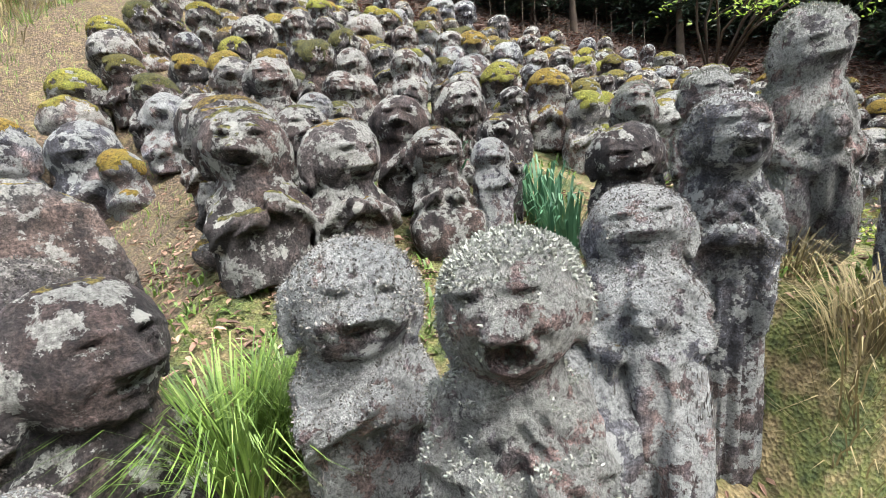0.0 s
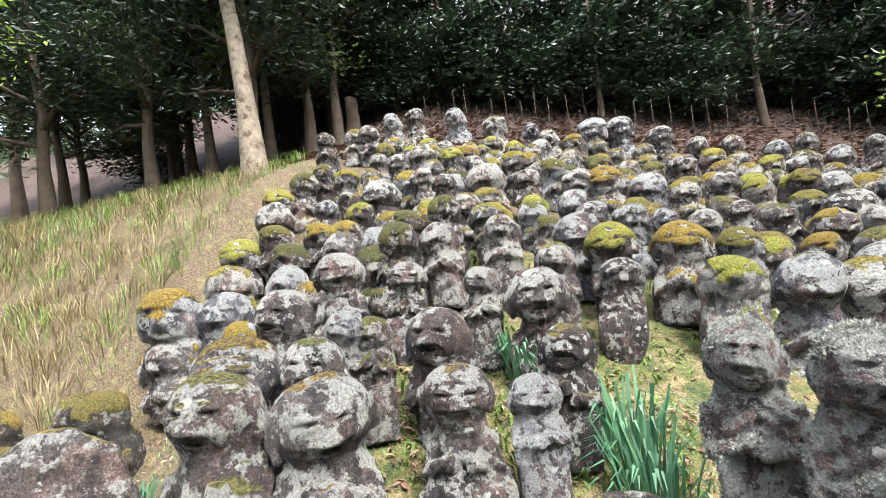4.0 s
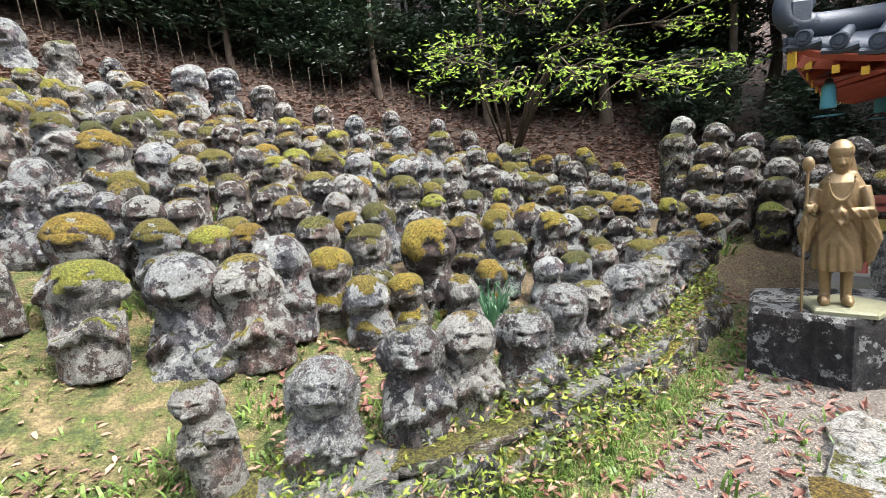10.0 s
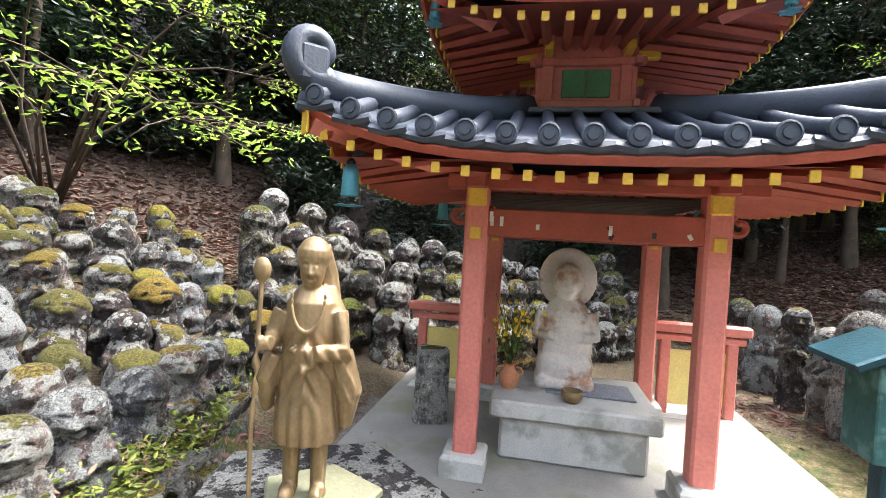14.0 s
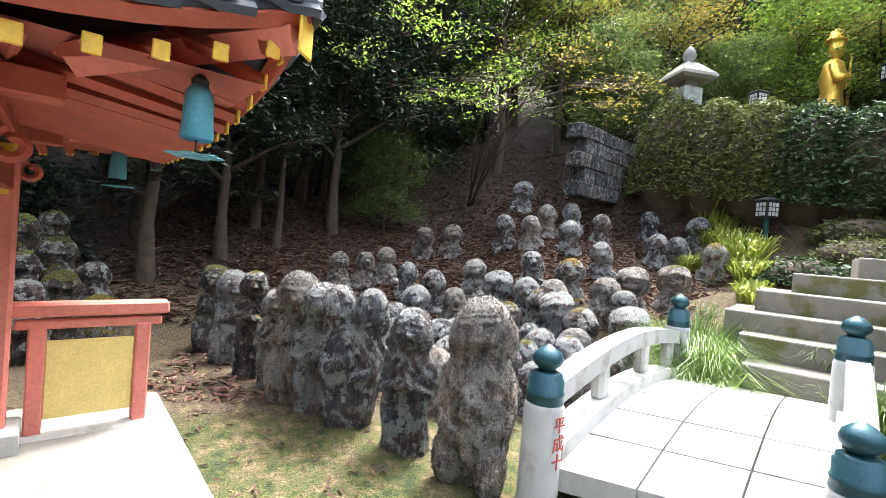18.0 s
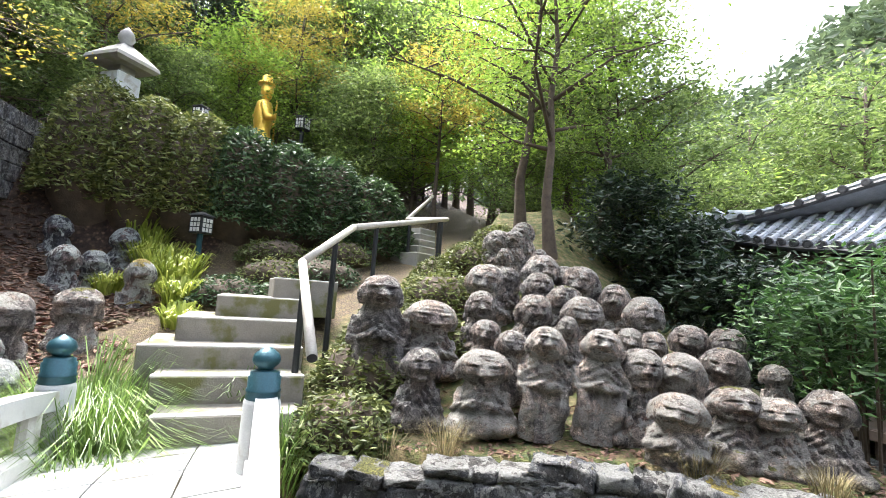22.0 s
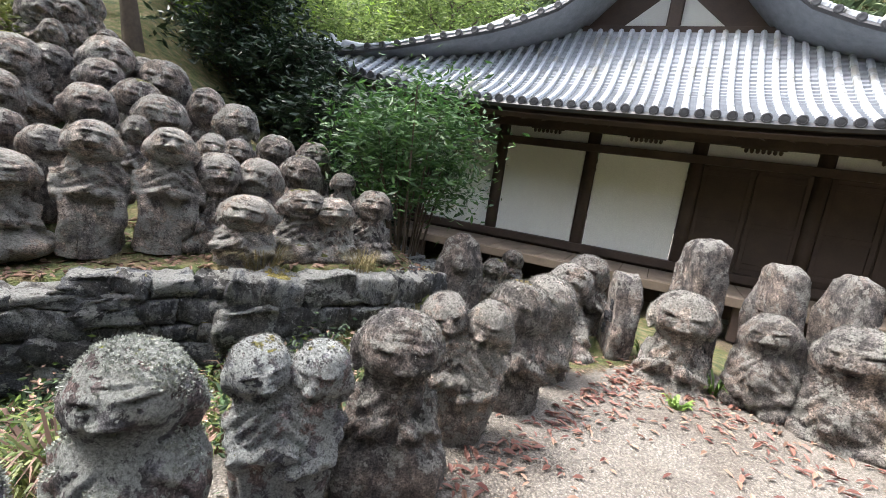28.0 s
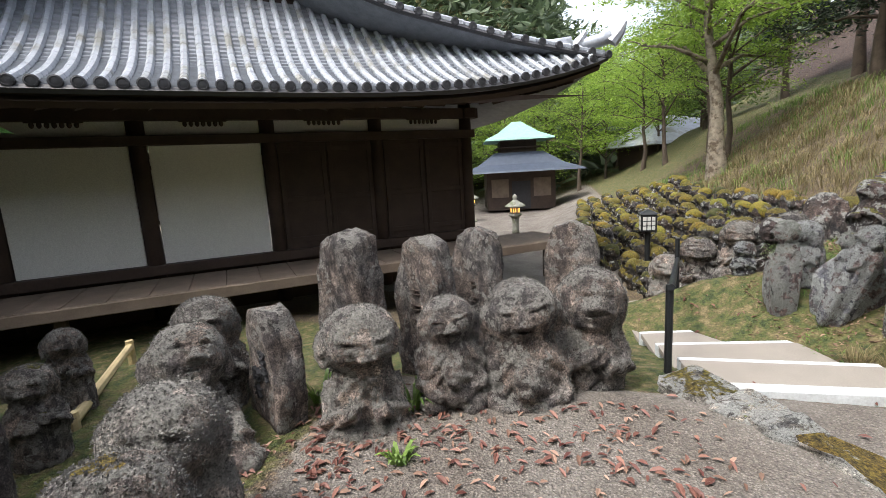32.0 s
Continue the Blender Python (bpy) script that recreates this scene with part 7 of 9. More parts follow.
# collecting box
mb = thing("offertory_box", "teal metal box with a roof on a square post", "box", pose(6.2, 1.59, 0.62, 0, 0, -64) @ Matrix.Scale(0.65, 4))
part("post", one(box(0.1, 0.1, 1.66, 0.008), at=pose(0, 0, -1.06)), TEAL_IRON, mb)
tb = part("body", one(box(0.25, 0.24, 0.4, 0.006), at=pose(0, 0, 0.55)), plain("teal_weathered_paint", (0.03, 0.11, 0.105), 0.55, 0.1, spread=0.35, scale=9, stain=(0.12, 0.25, 0.24)), mb, "teal-painted box body")
# Dark plate on the solid body; the slot's inner shade is its colour.
part("slot", one(box(0.1, 0.008, 0.015, 0.002), at=pose(0, -0.121, 0.84)), INK_HOLLOW, tb)
for sx in (-1, 1):
    v = [(0, -0.2, 0.02), (0, 0.2, 0.02), (sx * 0.24, 0.2, -0.1), (sx * 0.24, -0.2, -0.1), (0, -0.2, 0.0), (0, 0.2, 0.0), (sx * 0.24, 0.2, -0.125), (sx * 0.24, -0.2, -0.125)]
    part("roof_slope", Mesh().add(np.array(v) + np.array([0, 0, 1.06]), [(0, 1, 2, 3), (7, 6, 5, 4), (0, 3, 7, 4), (1, 5, 6, 2), (2, 6, 7, 3)]), TEAL_IRON, mb, "teal roof panel")
    part("verge", one(tube([(0, -0.205, 1.075), (sx * 0.12, -0.205, 1.025), (sx * 0.25, -0.205, 0.955)], 0.016, 5)), TEAL_IRON, mb)
part("gable_panel", Mesh().add([(-0.13, -0.115, 0.94), (0.13, -0.115, 0.94), (0, -0.115, 1.06)], [(0, 1, 2)]), TEAL_IRON, mb)
petals = [(0.055 + 0.014 * math.cos(7 * a)) for a in np.linspace(0, 2 * math.pi, 57)[:-1]]
v, f = prism([(rr * math.cos(2 * math.pi * k / 56), rr * math.sin(2 * math.pi * k / 56)) for k, rr in enumerate(petals)], -0.012, 0.012, 0.008)
crest = Mesh().add(v, f, at=pose(0, -0.215, 1.09, 90))
part("crest", crest, TEAL_IRON, mb, "cast flower crest on the gable")

# bronze pilgrim on its plinth
pl = thing("stone_plinth", "rough black stone plinth streaked with white lichen", "plinth", pose(0, 0, 0))
v, f = prism([(5.05, 3.52), (5.33, 3.06), (5.95, 2.93), (6.05, 3.5), (5.45, 3.9)], -0.1, 0.44, 0.03)
part("block", Mesh().add(v, f), PLINTH, pl)
part("base_plate", one(prism([(5.27, 3.25), (5.45, 3.02), (5.72, 3.1), (5.7, 3.4), (5.42, 3.5)], 0.44, 0.475, 0.012)), plain("pale_green_bronze_plate", (0.3, 0.3, 0.2), 0.5, 0.4), pl, "pale bronze foot plate")
pil = Mesh()
for sx in (-1, 1):
    pil.add(*tube([(sx * 0.075, 0, 0.03), (sx * 0.075, 0, 0.2), (sx * 0.07, 0.01, 0.36)], [0.036, 0.042, 0.055], 12))
    pil.add(*ball(0.042, 0.085, 0.035, 12, 8), at=pose(sx * 0.08, -0.04, 0.03))
pil.add(*lathe([(0.17, 0.22), (0.175, 0.27), (0.16, 0.4), (0.145, 0.56), (0.15, 0.64), (0.135, 0.74), (0.07, 0.8)], 20), at=Matrix.Diagonal((1, 0.74, 1, 1)))
pil.add(*lathe([(0.165, 0.42), (0.175, 0.46), (0.17, 0.56), (0.165, 0.7), (0.1, 0.79)], 20), at=pose(0.02, 0.03, 0) @ Matrix.Diagonal((1, 0.7, 1, 1)))
pil.add(*ball(0.068, 0.072, 0.09, 16, 12), at=pose(0, -0.03, 0.87))
pil.add(*ball(0.088, 0.09, 0.07, 16, 10), at=pose(0, -0.015, 0.915))
pil.add(*lathe([(0.083, 0.895), (0.09, 0.91), (0.088, 0.935), (0.06, 0.965)], 18), at=pose(0, -0.02, 0))
pil.add(*tube([(0, 0.06, 0.92), (0.05, 0.1, 0.82), (0.1, 0.08, 0.7)], [0.08, 0.07, 0.05], 10))
pil.add(*tube([(-0.15, -0.02, 0.7), (-0.19, -0.05, 0.6), (-0.18, -0.14, 0.6)], [0.05, 0.045, 0.03], 10))
pil.add(*tube([(0.15, -0.02, 0.7), (0.19, -0.07, 0.56), (0.05, -0.15, 0.57)], [0.05, 0.05, 0.03], 10))
pil.add(*tube([(0.17, -0.03, 0.55), (0.22, -0.02, 0.4), (0.21, 0.0, 0.27)], [0.06, 0.07, 0.03], 10))
pil.add(*tube([(-0.18, -0.02, 0.55), (-0.22, -0.02, 0.45), (-0.21, 0.0, 0.33)], [0.05, 0.06, 0.03], 10))
pil.add(*tube([(-0.07, -0.11, 0.58), (0, -0.145, 0.5), (0.08, -0.12, 0.56)], 0.018, 6))
pil.add(*ball(0.05, 0.025, 0.04, 10, 6), at=pose(0.0, -0.13, 0.56))
for k in range(19):     # beads round the neck
    a = math.pi * k / 18
    pil.add(*ball(0.012, 0.01, 0.012, 6, 5), at=pose(0.085 * math.cos(a), -0.1 - 0.03 * math.sin(a), 0.77 - 0.13 * math.sin(a)))
pil.add(*tube([(-0.25, -0.15, -0.05), (-0.235, -0.15, 0.5), (-0.225, -0.15, 0.84)], 0.013, 8))
pil.add(*ball(0.045, 0.03, 0.045, 12, 8), at=pose(-0.224, -0.15, 0.86))
pil.add(*tube([(-0.18, -0.14, 0.6), (-0.235, -0.15, 0.6)], 0.028, 8))
me = pil.data("bronze_pilgrim", BRONZE)
tmp = new("raw_block", me)
mod = tmp.modifiers.new("fuse", "REMESH")
mod.mode, mod.voxel_size = "VOXEL", 0.0065
done = bpy.data.meshes.new_from_object(tmp.evaluated_get(bpy.context.evaluated_depsgraph_get()))
bpy.data.objects.remove(tmp)
done.polygons.foreach_set("use_smooth", [True] * len(done.polygons))
co = np.empty(len(done.vertices) * 3)
done.vertices.foreach_get("co", co)
done.vertices.foreach_set("co", drape(co.reshape(-1, 3), 0.72, 5).ravel())
carve_face(done, pose(0, -0.03, 0.865) @ Matrix.Diagonal((0.45, 0.48, 0.58, 1)), 0)
done.name = "bronze_pilgrim"
solo("bronze_pilgrim", done, None, "robed bronze pilgrim with a staff on the stone plinth", "statue", pose(5.46, 3.28, 0.47, 0, 0, -45) @ Matrix.Diagonal((0.72, 0.78, 1.04, 1)))
# ---- the temple hall ----
HALL = Matrix.Translation((-1.55, -7.24, 0)) @ Matrix.Rotation(math.atan2(0.768, -0.64), 4, "Z")     # x along the gable side, -y outwards
hall = thing("temple_hall", "old timber temple hall with white walls and silver tiled roof", "temple", HALL)
BAY = 1.98
POSTX = [-4.95 + BAY * k for k in range(6)]
DEEP = 11.9
for side, (off, turn) in enumerate(((0, 0), (DEEP, 180))):
    for k, x in enumerate(POSTX):
        base = pose(0, off, 0, 0, 0, turn)
        part("post", one(lathe([(0.13, -0.75), (0.13, 2.95)], 16), at=base @ pose(x, 0, 0)), TIMBER, hall, smooth=True)
for k in range(1, 6):
    for x in (POSTX[0], POSTX[-1]):
        part("post", one(lathe([(0.13, -0.75), (0.13, 2.95)], 16), at=pose(x, BAY * k, 0)), TIMBER, hall, smooth=True)
for (x, y, turn, length) in ((0, 0, 0, 9.9), (0, DEEP, 180, 9.9), (4.95, DEEP / 2, 90, DEEP), (-4.95, DEEP / 2, -90, DEEP)):
    at = pose(x, y, 0, 0, 0, turn)
    part("sill_beam", one(box(length + 0.3, 0.24, 0.17, 0.01), at=at @ pose(0, -0.06, 0.02)), TIMBER, hall)
    part("lintel_beam", one(box(length + 0.3, 0.22, 0.16, 0.01), at=at @ pose(0, -0.05, 2.13)), TIMBER, hall)
    part("head_beam", one(box(length + 0.5, 0.26, 0.2, 0.01), at=at @ pose(0, -0.02, 2.52)), TIMBER, hall)
    part("frieze_plaster", one(box(length, 0.06, 0.26, 0.005), at=at @ pose(0, 0.04, 2.28)), PLASTER, hall, "white plaster frieze")
    n = round(length / BAY)
    for k in range(n):
        cx = -length / 2 + length / n * (k + 0.5)
        door = turn == 0 and k >= 3
        if door:
            for d in (-0.44, 0.44):
                leaf = part("door", one(box(0.878, 0.06, 1.94, 0.004), at=at @ pose(cx + d, 0.0, 0.19)), TIMBER, hall, "dark plank door leaf")
                for zz in (0.3, 1.05, 1.95):
                    part("door_rail", one(box(0.86, 0.03, 0.1, 0.006), at=at @ pose(cx + d, -0.042, zz)), TIMBER, leaf)
                for dx in (-0.38, 0.38):
                    part("door_stile", one(box(0.08, 0.032, 1.9, 0.006), at=at @ pose(cx + d + dx, -0.043, 0.2)), TIMBER, leaf)
        else:
            part("wall_panel", one(box(length / n - 0.28, 0.07, 1.96, 0.006), at=at @ pose(cx, 0.03, 0.18)), PLASTER, hall, "white plastered wall panel")
        carve_ = Mesh()
        for j in range(7):
            carve_.add(*ball(0.035, 0.03, 0.05, 8, 6), at=pose(-0.27 + 0.09 * j, 0, 0.0))
        carve_.add(*box(0.72, 0.05, 0.06, 0.01), at=pose(0, 0, 0.03))
        part("carved_strut", carve_, TIMBER, hall, at=at @ pose(cx, -0.12, 2.46))
# veranda
for k in range(26):
    part("veranda_board", one(box(0.49, 1.36, 0.05, 0.006), at=pose(-6.2 + 0.5 * k, -0.8, -0.08)), TIMBER_GREY, hall)
part("veranda_edge", one(box(13.0, 0.12, 0.16, 0.01), at=pose(0, -1.46, -0.2)), TIMBER_GREY, hall)
for k in range(7):
    part("veranda_post", one(box(0.14, 0.14, 0.62, 0.01), at=pose(-6.0 + 2.0 * k, -1.36, -0.8)), TIMBER, hall)
part("underfloor_wall", one(box(9.9, 0.1, 0.75, 0.005), at=pose(0, 0.1, -0.75)), TIMBER, hall)

EX, EY = 6.95, 2.0       # eave overhang
GX, GZ0, RIDGE = 2.55, 4.75, 7.0


def eave_z(a):
    return 2.72 + 0.72 * abs(a) ** 3.4


def skirt(s, t):
    """A point of the gable-side roof skirt; s across (-1 to 1), t from eave (0) to the foot of the gable (1)."""
    w = EX * (1 - t) + GX * 1.22 * t
    y = -EY * (1 - t) + 0.75 * t
    z = eave_z(s) * (1 - t) + GZ0 * t - 0.34 * math.sin(math.pi * t) * (1 - 0.5 * abs(s) ** 2)
    return (s * w, y, z)


def sheet_mesh(fn, ns, nt, thick=0.12):
    top = [fn(-1 + 2 * i / ns, j / nt) for j in range(nt + 1) for i in range(ns + 1)]
    n = len(top)
    f = [(j * (ns + 1) + i, j * (ns + 1) + i + 1, (j + 1) * (ns + 1) + i + 1, (j + 1) * (ns + 1) + i) for j in range(nt) for i in range(ns)]
    bot = [(a, b, c - thick) for a, b, c in top]
    return Mesh().add(top + bot, f + [tuple(a + n for a in q[::-1]) for q in f] + [(i, i + n, i + 1 + n, i + 1) for i in range(ns)])


def tile_bands(owner, fn, count, nt=12, r=0.058):
    """Rows of barrel tiles from eave to top; each a ribbed half-round run with a dark end disc."""
    for i in range(count):
        x_eave = -EX + 2 * EX * (i + 0.5) / count
        pts = []
        for j in range(nt + 1):
            t = j / nt
            w = abs(fn(1, t)[0])
            if abs(x_eave) > w:
                break
            pts.append(fn(x_eave / w, t))
        if len(pts) < 2:
            continue
        pts = np.array(pts) + np.array([0, 0, 0.03])
        fine = []
        seg = max(2, int(np.linalg.norm(pts[-1] - pts[0]) / 0.27))
        q = np.linspace(0, len(pts) - 1, seg + 1)
        curve = np.stack([np.interp(q, range(len(pts)), pts[:, c]) for c in range(3)], 1)
        rr = []
        for j in range(seg):
            fine += [curve[j], curve[j] * 0.06 + curve[j + 1] * 0.94]
            rr += [r * 1.06, r * 0.9]
        row = part("cover_tile", one(tube(fine, rr, 7)), TILE_GREY, owner)
        p = pts[0]
        part("end_disc", one(lathe([(0.075, 0), (0.075, 0.05), (0.056, 0.055), (0.052, 0.045), (0.016, 0.05)], 12), at=pose(p[0], p[1] - 0.01, p[2] - 0.02, 90)), TILE_END, row, "dark round eave tile")




def pan_course(s, t):
    """The bed of flat tiles, each course stepping over the one below."""
    n = 26
    k = min(int(round(t * 2 * n)), 2 * n)
    x, y, z = skirt(s, (k // 2) / n + (0.001 if k % 2 else 0.0))
    return (x, y, z + (0.035 if k % 2 else 0.0))


main_roof = part("roof", sheet_mesh(pan_course, 40, 52), TILE_BED_SHADED, hall, "curved silver-grey tiled roof")
tile_bands(main_roof, skirt, 64)
part("eave_course", one(tube([(EX * s, -EY - 0.01, eave_z(s) - 0.075) for s in np.linspace(-1, 1, 41)], 0.055, 5)), TILE_END, main_roof)
part("eave_board", one(tube([(EX * 0.985 * s, -EY + 0.1, eave_z(s) - 0.2) for s in np.linspace(-1, 1, 41)], 0.07, 4)), TIMBER, main_roof)
soff = Mesh()
soff.add([(-EX * 0.97, -EY + 0.1, 2.72), (-EX * 0.6, -EY + 0.1, 2.55), (EX * 0.6, -EY + 0.1, 2.55), (EX * 0.97, -EY + 0.1, 2.72), (4.95, 0.1, 2.9), (-4.95, 0.1, 2.9)], [(0, 1, 2, 3, 4, 5), (5, 4, 3, 2, 1, 0)])
part("soffit", soff, TIMBER, main_roof)
for k in range(34):
    x = -6.3 + 12.6 * k / 33
    part("rafter", one(tube([(x, -EY + 0.16, eave_z(x / EX) - 0.25), (x * 0.9, 0.0, 2.86)], 0.045, 4)), TIMBER, main_roof)


def flank(sign):
    def fn(s, t):
        # long slope beside the gable: from the side eave up to the ridge; s runs along the depth
        yc, half = DEEP / 2, DEEP / 2 + EY
        y = yc - s * (half * (1 - t) + (DEEP / 2 - 0.75 + 0.5) * t) if sign > 0 else yc + s * (half * (1 - t) + (DEEP / 2 - 0.25) * t)
        x = EX * (1 - t) + 0.0 * t
        z = eave_z(s) + (RIDGE - eave_z(s)) * float(np.interp(t, (0, 0.25, 0.52, 0.6, 0.7, 0.785, 0.87, 1.0), (0, 0.1, 0.25, 0.31, 0.41, 0.56, 0.73, 0.93)))
        return (sign * x, y, z)
    return fn


for sign in (1, -1):
    fl = part("roof_flank", sheet_mesh(flank(sign), 24, 10), TILE_BED_SHADED, main_roof, smooth=True)
    for k in range(14):     # barrel tiles down the slope beside the gable
        q = sign * (0.992 - 0.027 * k)
        run = np.array([flank(sign)(q, t) for t in np.linspace(0, 1, 34)]) + np.array([0, 0, 0.04])
        pts, rr = [], []
        for a, b in zip(run, run[1:]):
            pts += [a, a * 0.06 + b * 0.94]
            rr += [0.068, 0.056]
        part("cover_tile_run", one(tube(pts, rr, 7)), TILE_GREY, fl)
    rim = np.array([flank(sign)(sign, t) for t in np.linspace(0, 1, 24)])
    part("rim_course", one(tube(rim + np.array([0, -0.03, -0.08]), 0.05, 6)), TILE_END, fl, "dark edge course")
    for p in rim[::1]:
        part("rim_disc", one(lathe([(0.075, 0), (0.075, 0.05), (0.05, 0.055), (0.016, 0.05)], 10), at=pose(p[0], p[1] - 0.04, p[2] - 0.02, 90)), TILE_END, fl)
# gable face
gable = part("gable", Mesh().add([(-GX, 0.95, GZ0 - 0.1), (GX, 0.95, GZ0 - 0.1), (1.2, 0.95, 5.85), (0, 0.95, 6.75), (-1.2, 0.95, 5.85)], [(0, 1, 2, 3, 4)]), TIMBER, hall, "dark timber gable with white plaster between struts")
for sx in (-1, 1):
    part("gable_plaster", Mesh().add([(sx * 0.14, 0.93, GZ0 + 0.02), (sx * 1.15, 0.93, GZ0 + 0.02), (sx * 0.14, 0.93, 5.6)], [(0, 1, 2), (2, 1, 0)]), PLASTER, gable)
    verge = [(sx * a, 0.42 + 0.0 * a, z) for a, z in ((3.35, 4.62), (2.75, 4.72), (2.1, 5.12), (1.5, 5.7), (0.9, 6.35), (0.4, 6.85), (0.0, 7.15))]
    bb = part("bargeboard", one(tube([(x, y + 0.1, z - 0.2) for x, y, z in verge], [0.1] * 7, 4, flat=2.0)), TIMBER, gable)
    part("verge_ridge", one(tube([(x, y + 0.1, z + 0.06) for x, y, z in verge], 0.13, 8)), TILE_GREY, gable, smooth=True)
    for j in range(22):
        k = j / 21 * 5.9
        i = int(k)
        p = np.array(verge[i]) * (1 - k + i) + np.array(verge[min(i + 1, 6)]) * (k - i)
        part("verge_tile", one(lathe([(0.085, 0), (0.085, 0.42), (0.06, 0.43)], 10), at=pose(p[0], p[1] - 0.16, p[2] - 0.04, -90)), TILE_END, gable)
    pend = Mesh()
    for a, rr in ((0, 0.1), (1, 0.08), (2, 0.08), (3, 0.05)):
        pend.add(*ball(rr, 0.04, rr, 10, 6), at=pose((0, 0.09, -0.09, 0)[a], 0, (0, -0.08, -0.08, -0.2)[a]))
    part("pendant", pend, CONCRETE, gable, "pale carved gable pendant", at=pose(sx * 1.28, 0.36, 5.55))
    # hip ridge down to the corner
    hip = [(sx * (3.3 * (1 - t) + EX * t), 0.5 * (1 - t) - EY * t, 4.75 - 1.75 * t + 0.62 * t ** 3 + 0.12 - 0.28 * math.sin(math.pi * t)) for t in np.linspace(0, 0.86, 12)]
    hr = part("hip_ridge", one(tube(hip, 0.14, 8, flat=1.3)), TILE_GREY, main_roof, smooth=True)
    tail = [(sx * (EX * t + 3.3 * (1 - t)), 0.5 * (1 - t) - EY * t, 4.75 - 1.75 * t + 0.62 * t ** 3 + 0.1 - 0.28 * math.sin(math.pi * t)) for t in np.linspace(0.83, 1.02, 6)]
    part("corner_ridge", one(tube(tail, 0.1, 8, flat=1.2)), TILE_GREY, main_roof, smooth=True)
    for q in (hip[-1], tail[-1]):
        part("ridge_end", one(tube([np.array(q) + np.array([0, 0, -0.1]), np.array(q) + np.array([sx * 0.12, -0.1, 0.08]), np.array(q) + np.array([sx * 0.2, -0.16, 0.24])], [0.13, 0.1, 0.03], 8)), TILE_GREY, hr)
part("gable_strut", one(box(0.24, 0.14, 1.5, 0.01), at=pose(0, 0.9, GZ0)), TIMBER, gable)
part("gable_tie", one(box(GX * 2, 0.16, 0.16, 0.01), at=pose(0, 0.88, GZ0 - 0.02)), TIMBER, gable)
pend = Mesh()
for a in range(5):
    pend.add(*ball(0.11, 0.05, 0.11, 10, 6), at=pose(0.12 * math.sin(a * 1.25), 0, -0.1 + 0.12 * math.cos(a * 1.25)))
part("pendant", pend, CONCRETE, gable, "pale carved gable pendant", at=pose(0, 0.34, 6.35))
part("ridge", one(tube([(0, 0.4, 7.2), (0, DEEP - 0.4, 7.2)], 0.25, 8)), TILE_GREY, main_roof)

fence = thing("bamboo_fence", "low fence of split bamboo below the veranda", "fence")
pts = [(1.9, -5.4, -0.02), (3.2, -4.35, 0.05), (3.75, -4.6, 0.05)]
for a, b in zip(pts, pts[1:]):
    part("rail", one(tube([a, b], 0.035, 8)), BAMBOO, fence)
    part("rail", one(tube([(a[0], a[1], a[2] - 0.22), (b[0], b[1], b[2] - 0.22)], 0.03, 8)), BAMBOO, fence)
for p in pts:
    part("post", one(lathe([(0.035, -0.6), (0.035, 0.06)], 8), at=Matrix.Translation(p)), BAMBOO, fence)

# ---- the far two-roofed pavilion and a distant hall ----
far = thing("far_pavilion", "distant square timber pavilion with two green-edged roofs", "pavilion", pose(-26.4, -4.6, -1.4, 0, 0, 12) @ Matrix.Scale(0.82, 4))
part("body", one(box(5.2, 5.2, 3.0, 0.03), at=pose(0, 0, 0.2)), TIMBER, far)
for sx in (-1, 1):
    part("wall_panel", one(box(1.3, 0.05, 1.4, 0.01), at=pose(-2.62, sx * 1.6, 1.2, 0, 0, 90)), TIMBER_GREY, far)
    part("wall_panel", one(box(1.3, 0.05, 1.4, 0.01), at=pose(2.62, sx * 1.6, 1.2, 0, 0, 90)), TIMBER_GREY, far)
# Near-black panel on a solid wall paints the open door's inner shade.
part("doorway_shade", one(box(1.4, 0.1, 2.1, 0.01), at=pose(2.6, 0, 0.3, 0, 0, 90)), INK_HOLLOW, far)
part("lower_roof", one(lathe([(6.3, 3.1), (6.2, 3.2), (4.4, 3.7), (2.6, 4.6)], 4), at=pose(0, 0, 0, 0, 0, 45)), TILE_DARK, far)
part("upper_body", one(box(2.8, 2.8, 1.2, 0.03), at=pose(0, 0, 4.4)), TIMBER, far)
part("balustrade", one(box(3.4, 3.4, 0.12, 0.02), at=pose(0, 0, 4.9)), TIMBER, far)
part("upper_roof", one(lathe([(3.7, 5.5), (3.6, 5.62), (2.2, 6.1), (0.5, 7.0)], 4), at=pose(0, 0, 0, 0, 0, 45)), plain("green_copper_roof", (0.2, 0.36, 0.3), 0.6), far, "pale green copper roof")
fh = thing("distant_hall", "grey tiled hall half hidden on the slope", "building", pose(-33, 6.0, -0.5, 0, 0, 20))
part("wall", one(box(6, 5, 3, 0.03)), TIMBER, fh)
part("roof", one(lathe([(5.6, 2.9), (5.4, 3.1), (2.0, 4.6), (0.3, 5.0)], 4), at=pose(0, 0, 0, 0, 0, 45)), TILE_GREY, fh)
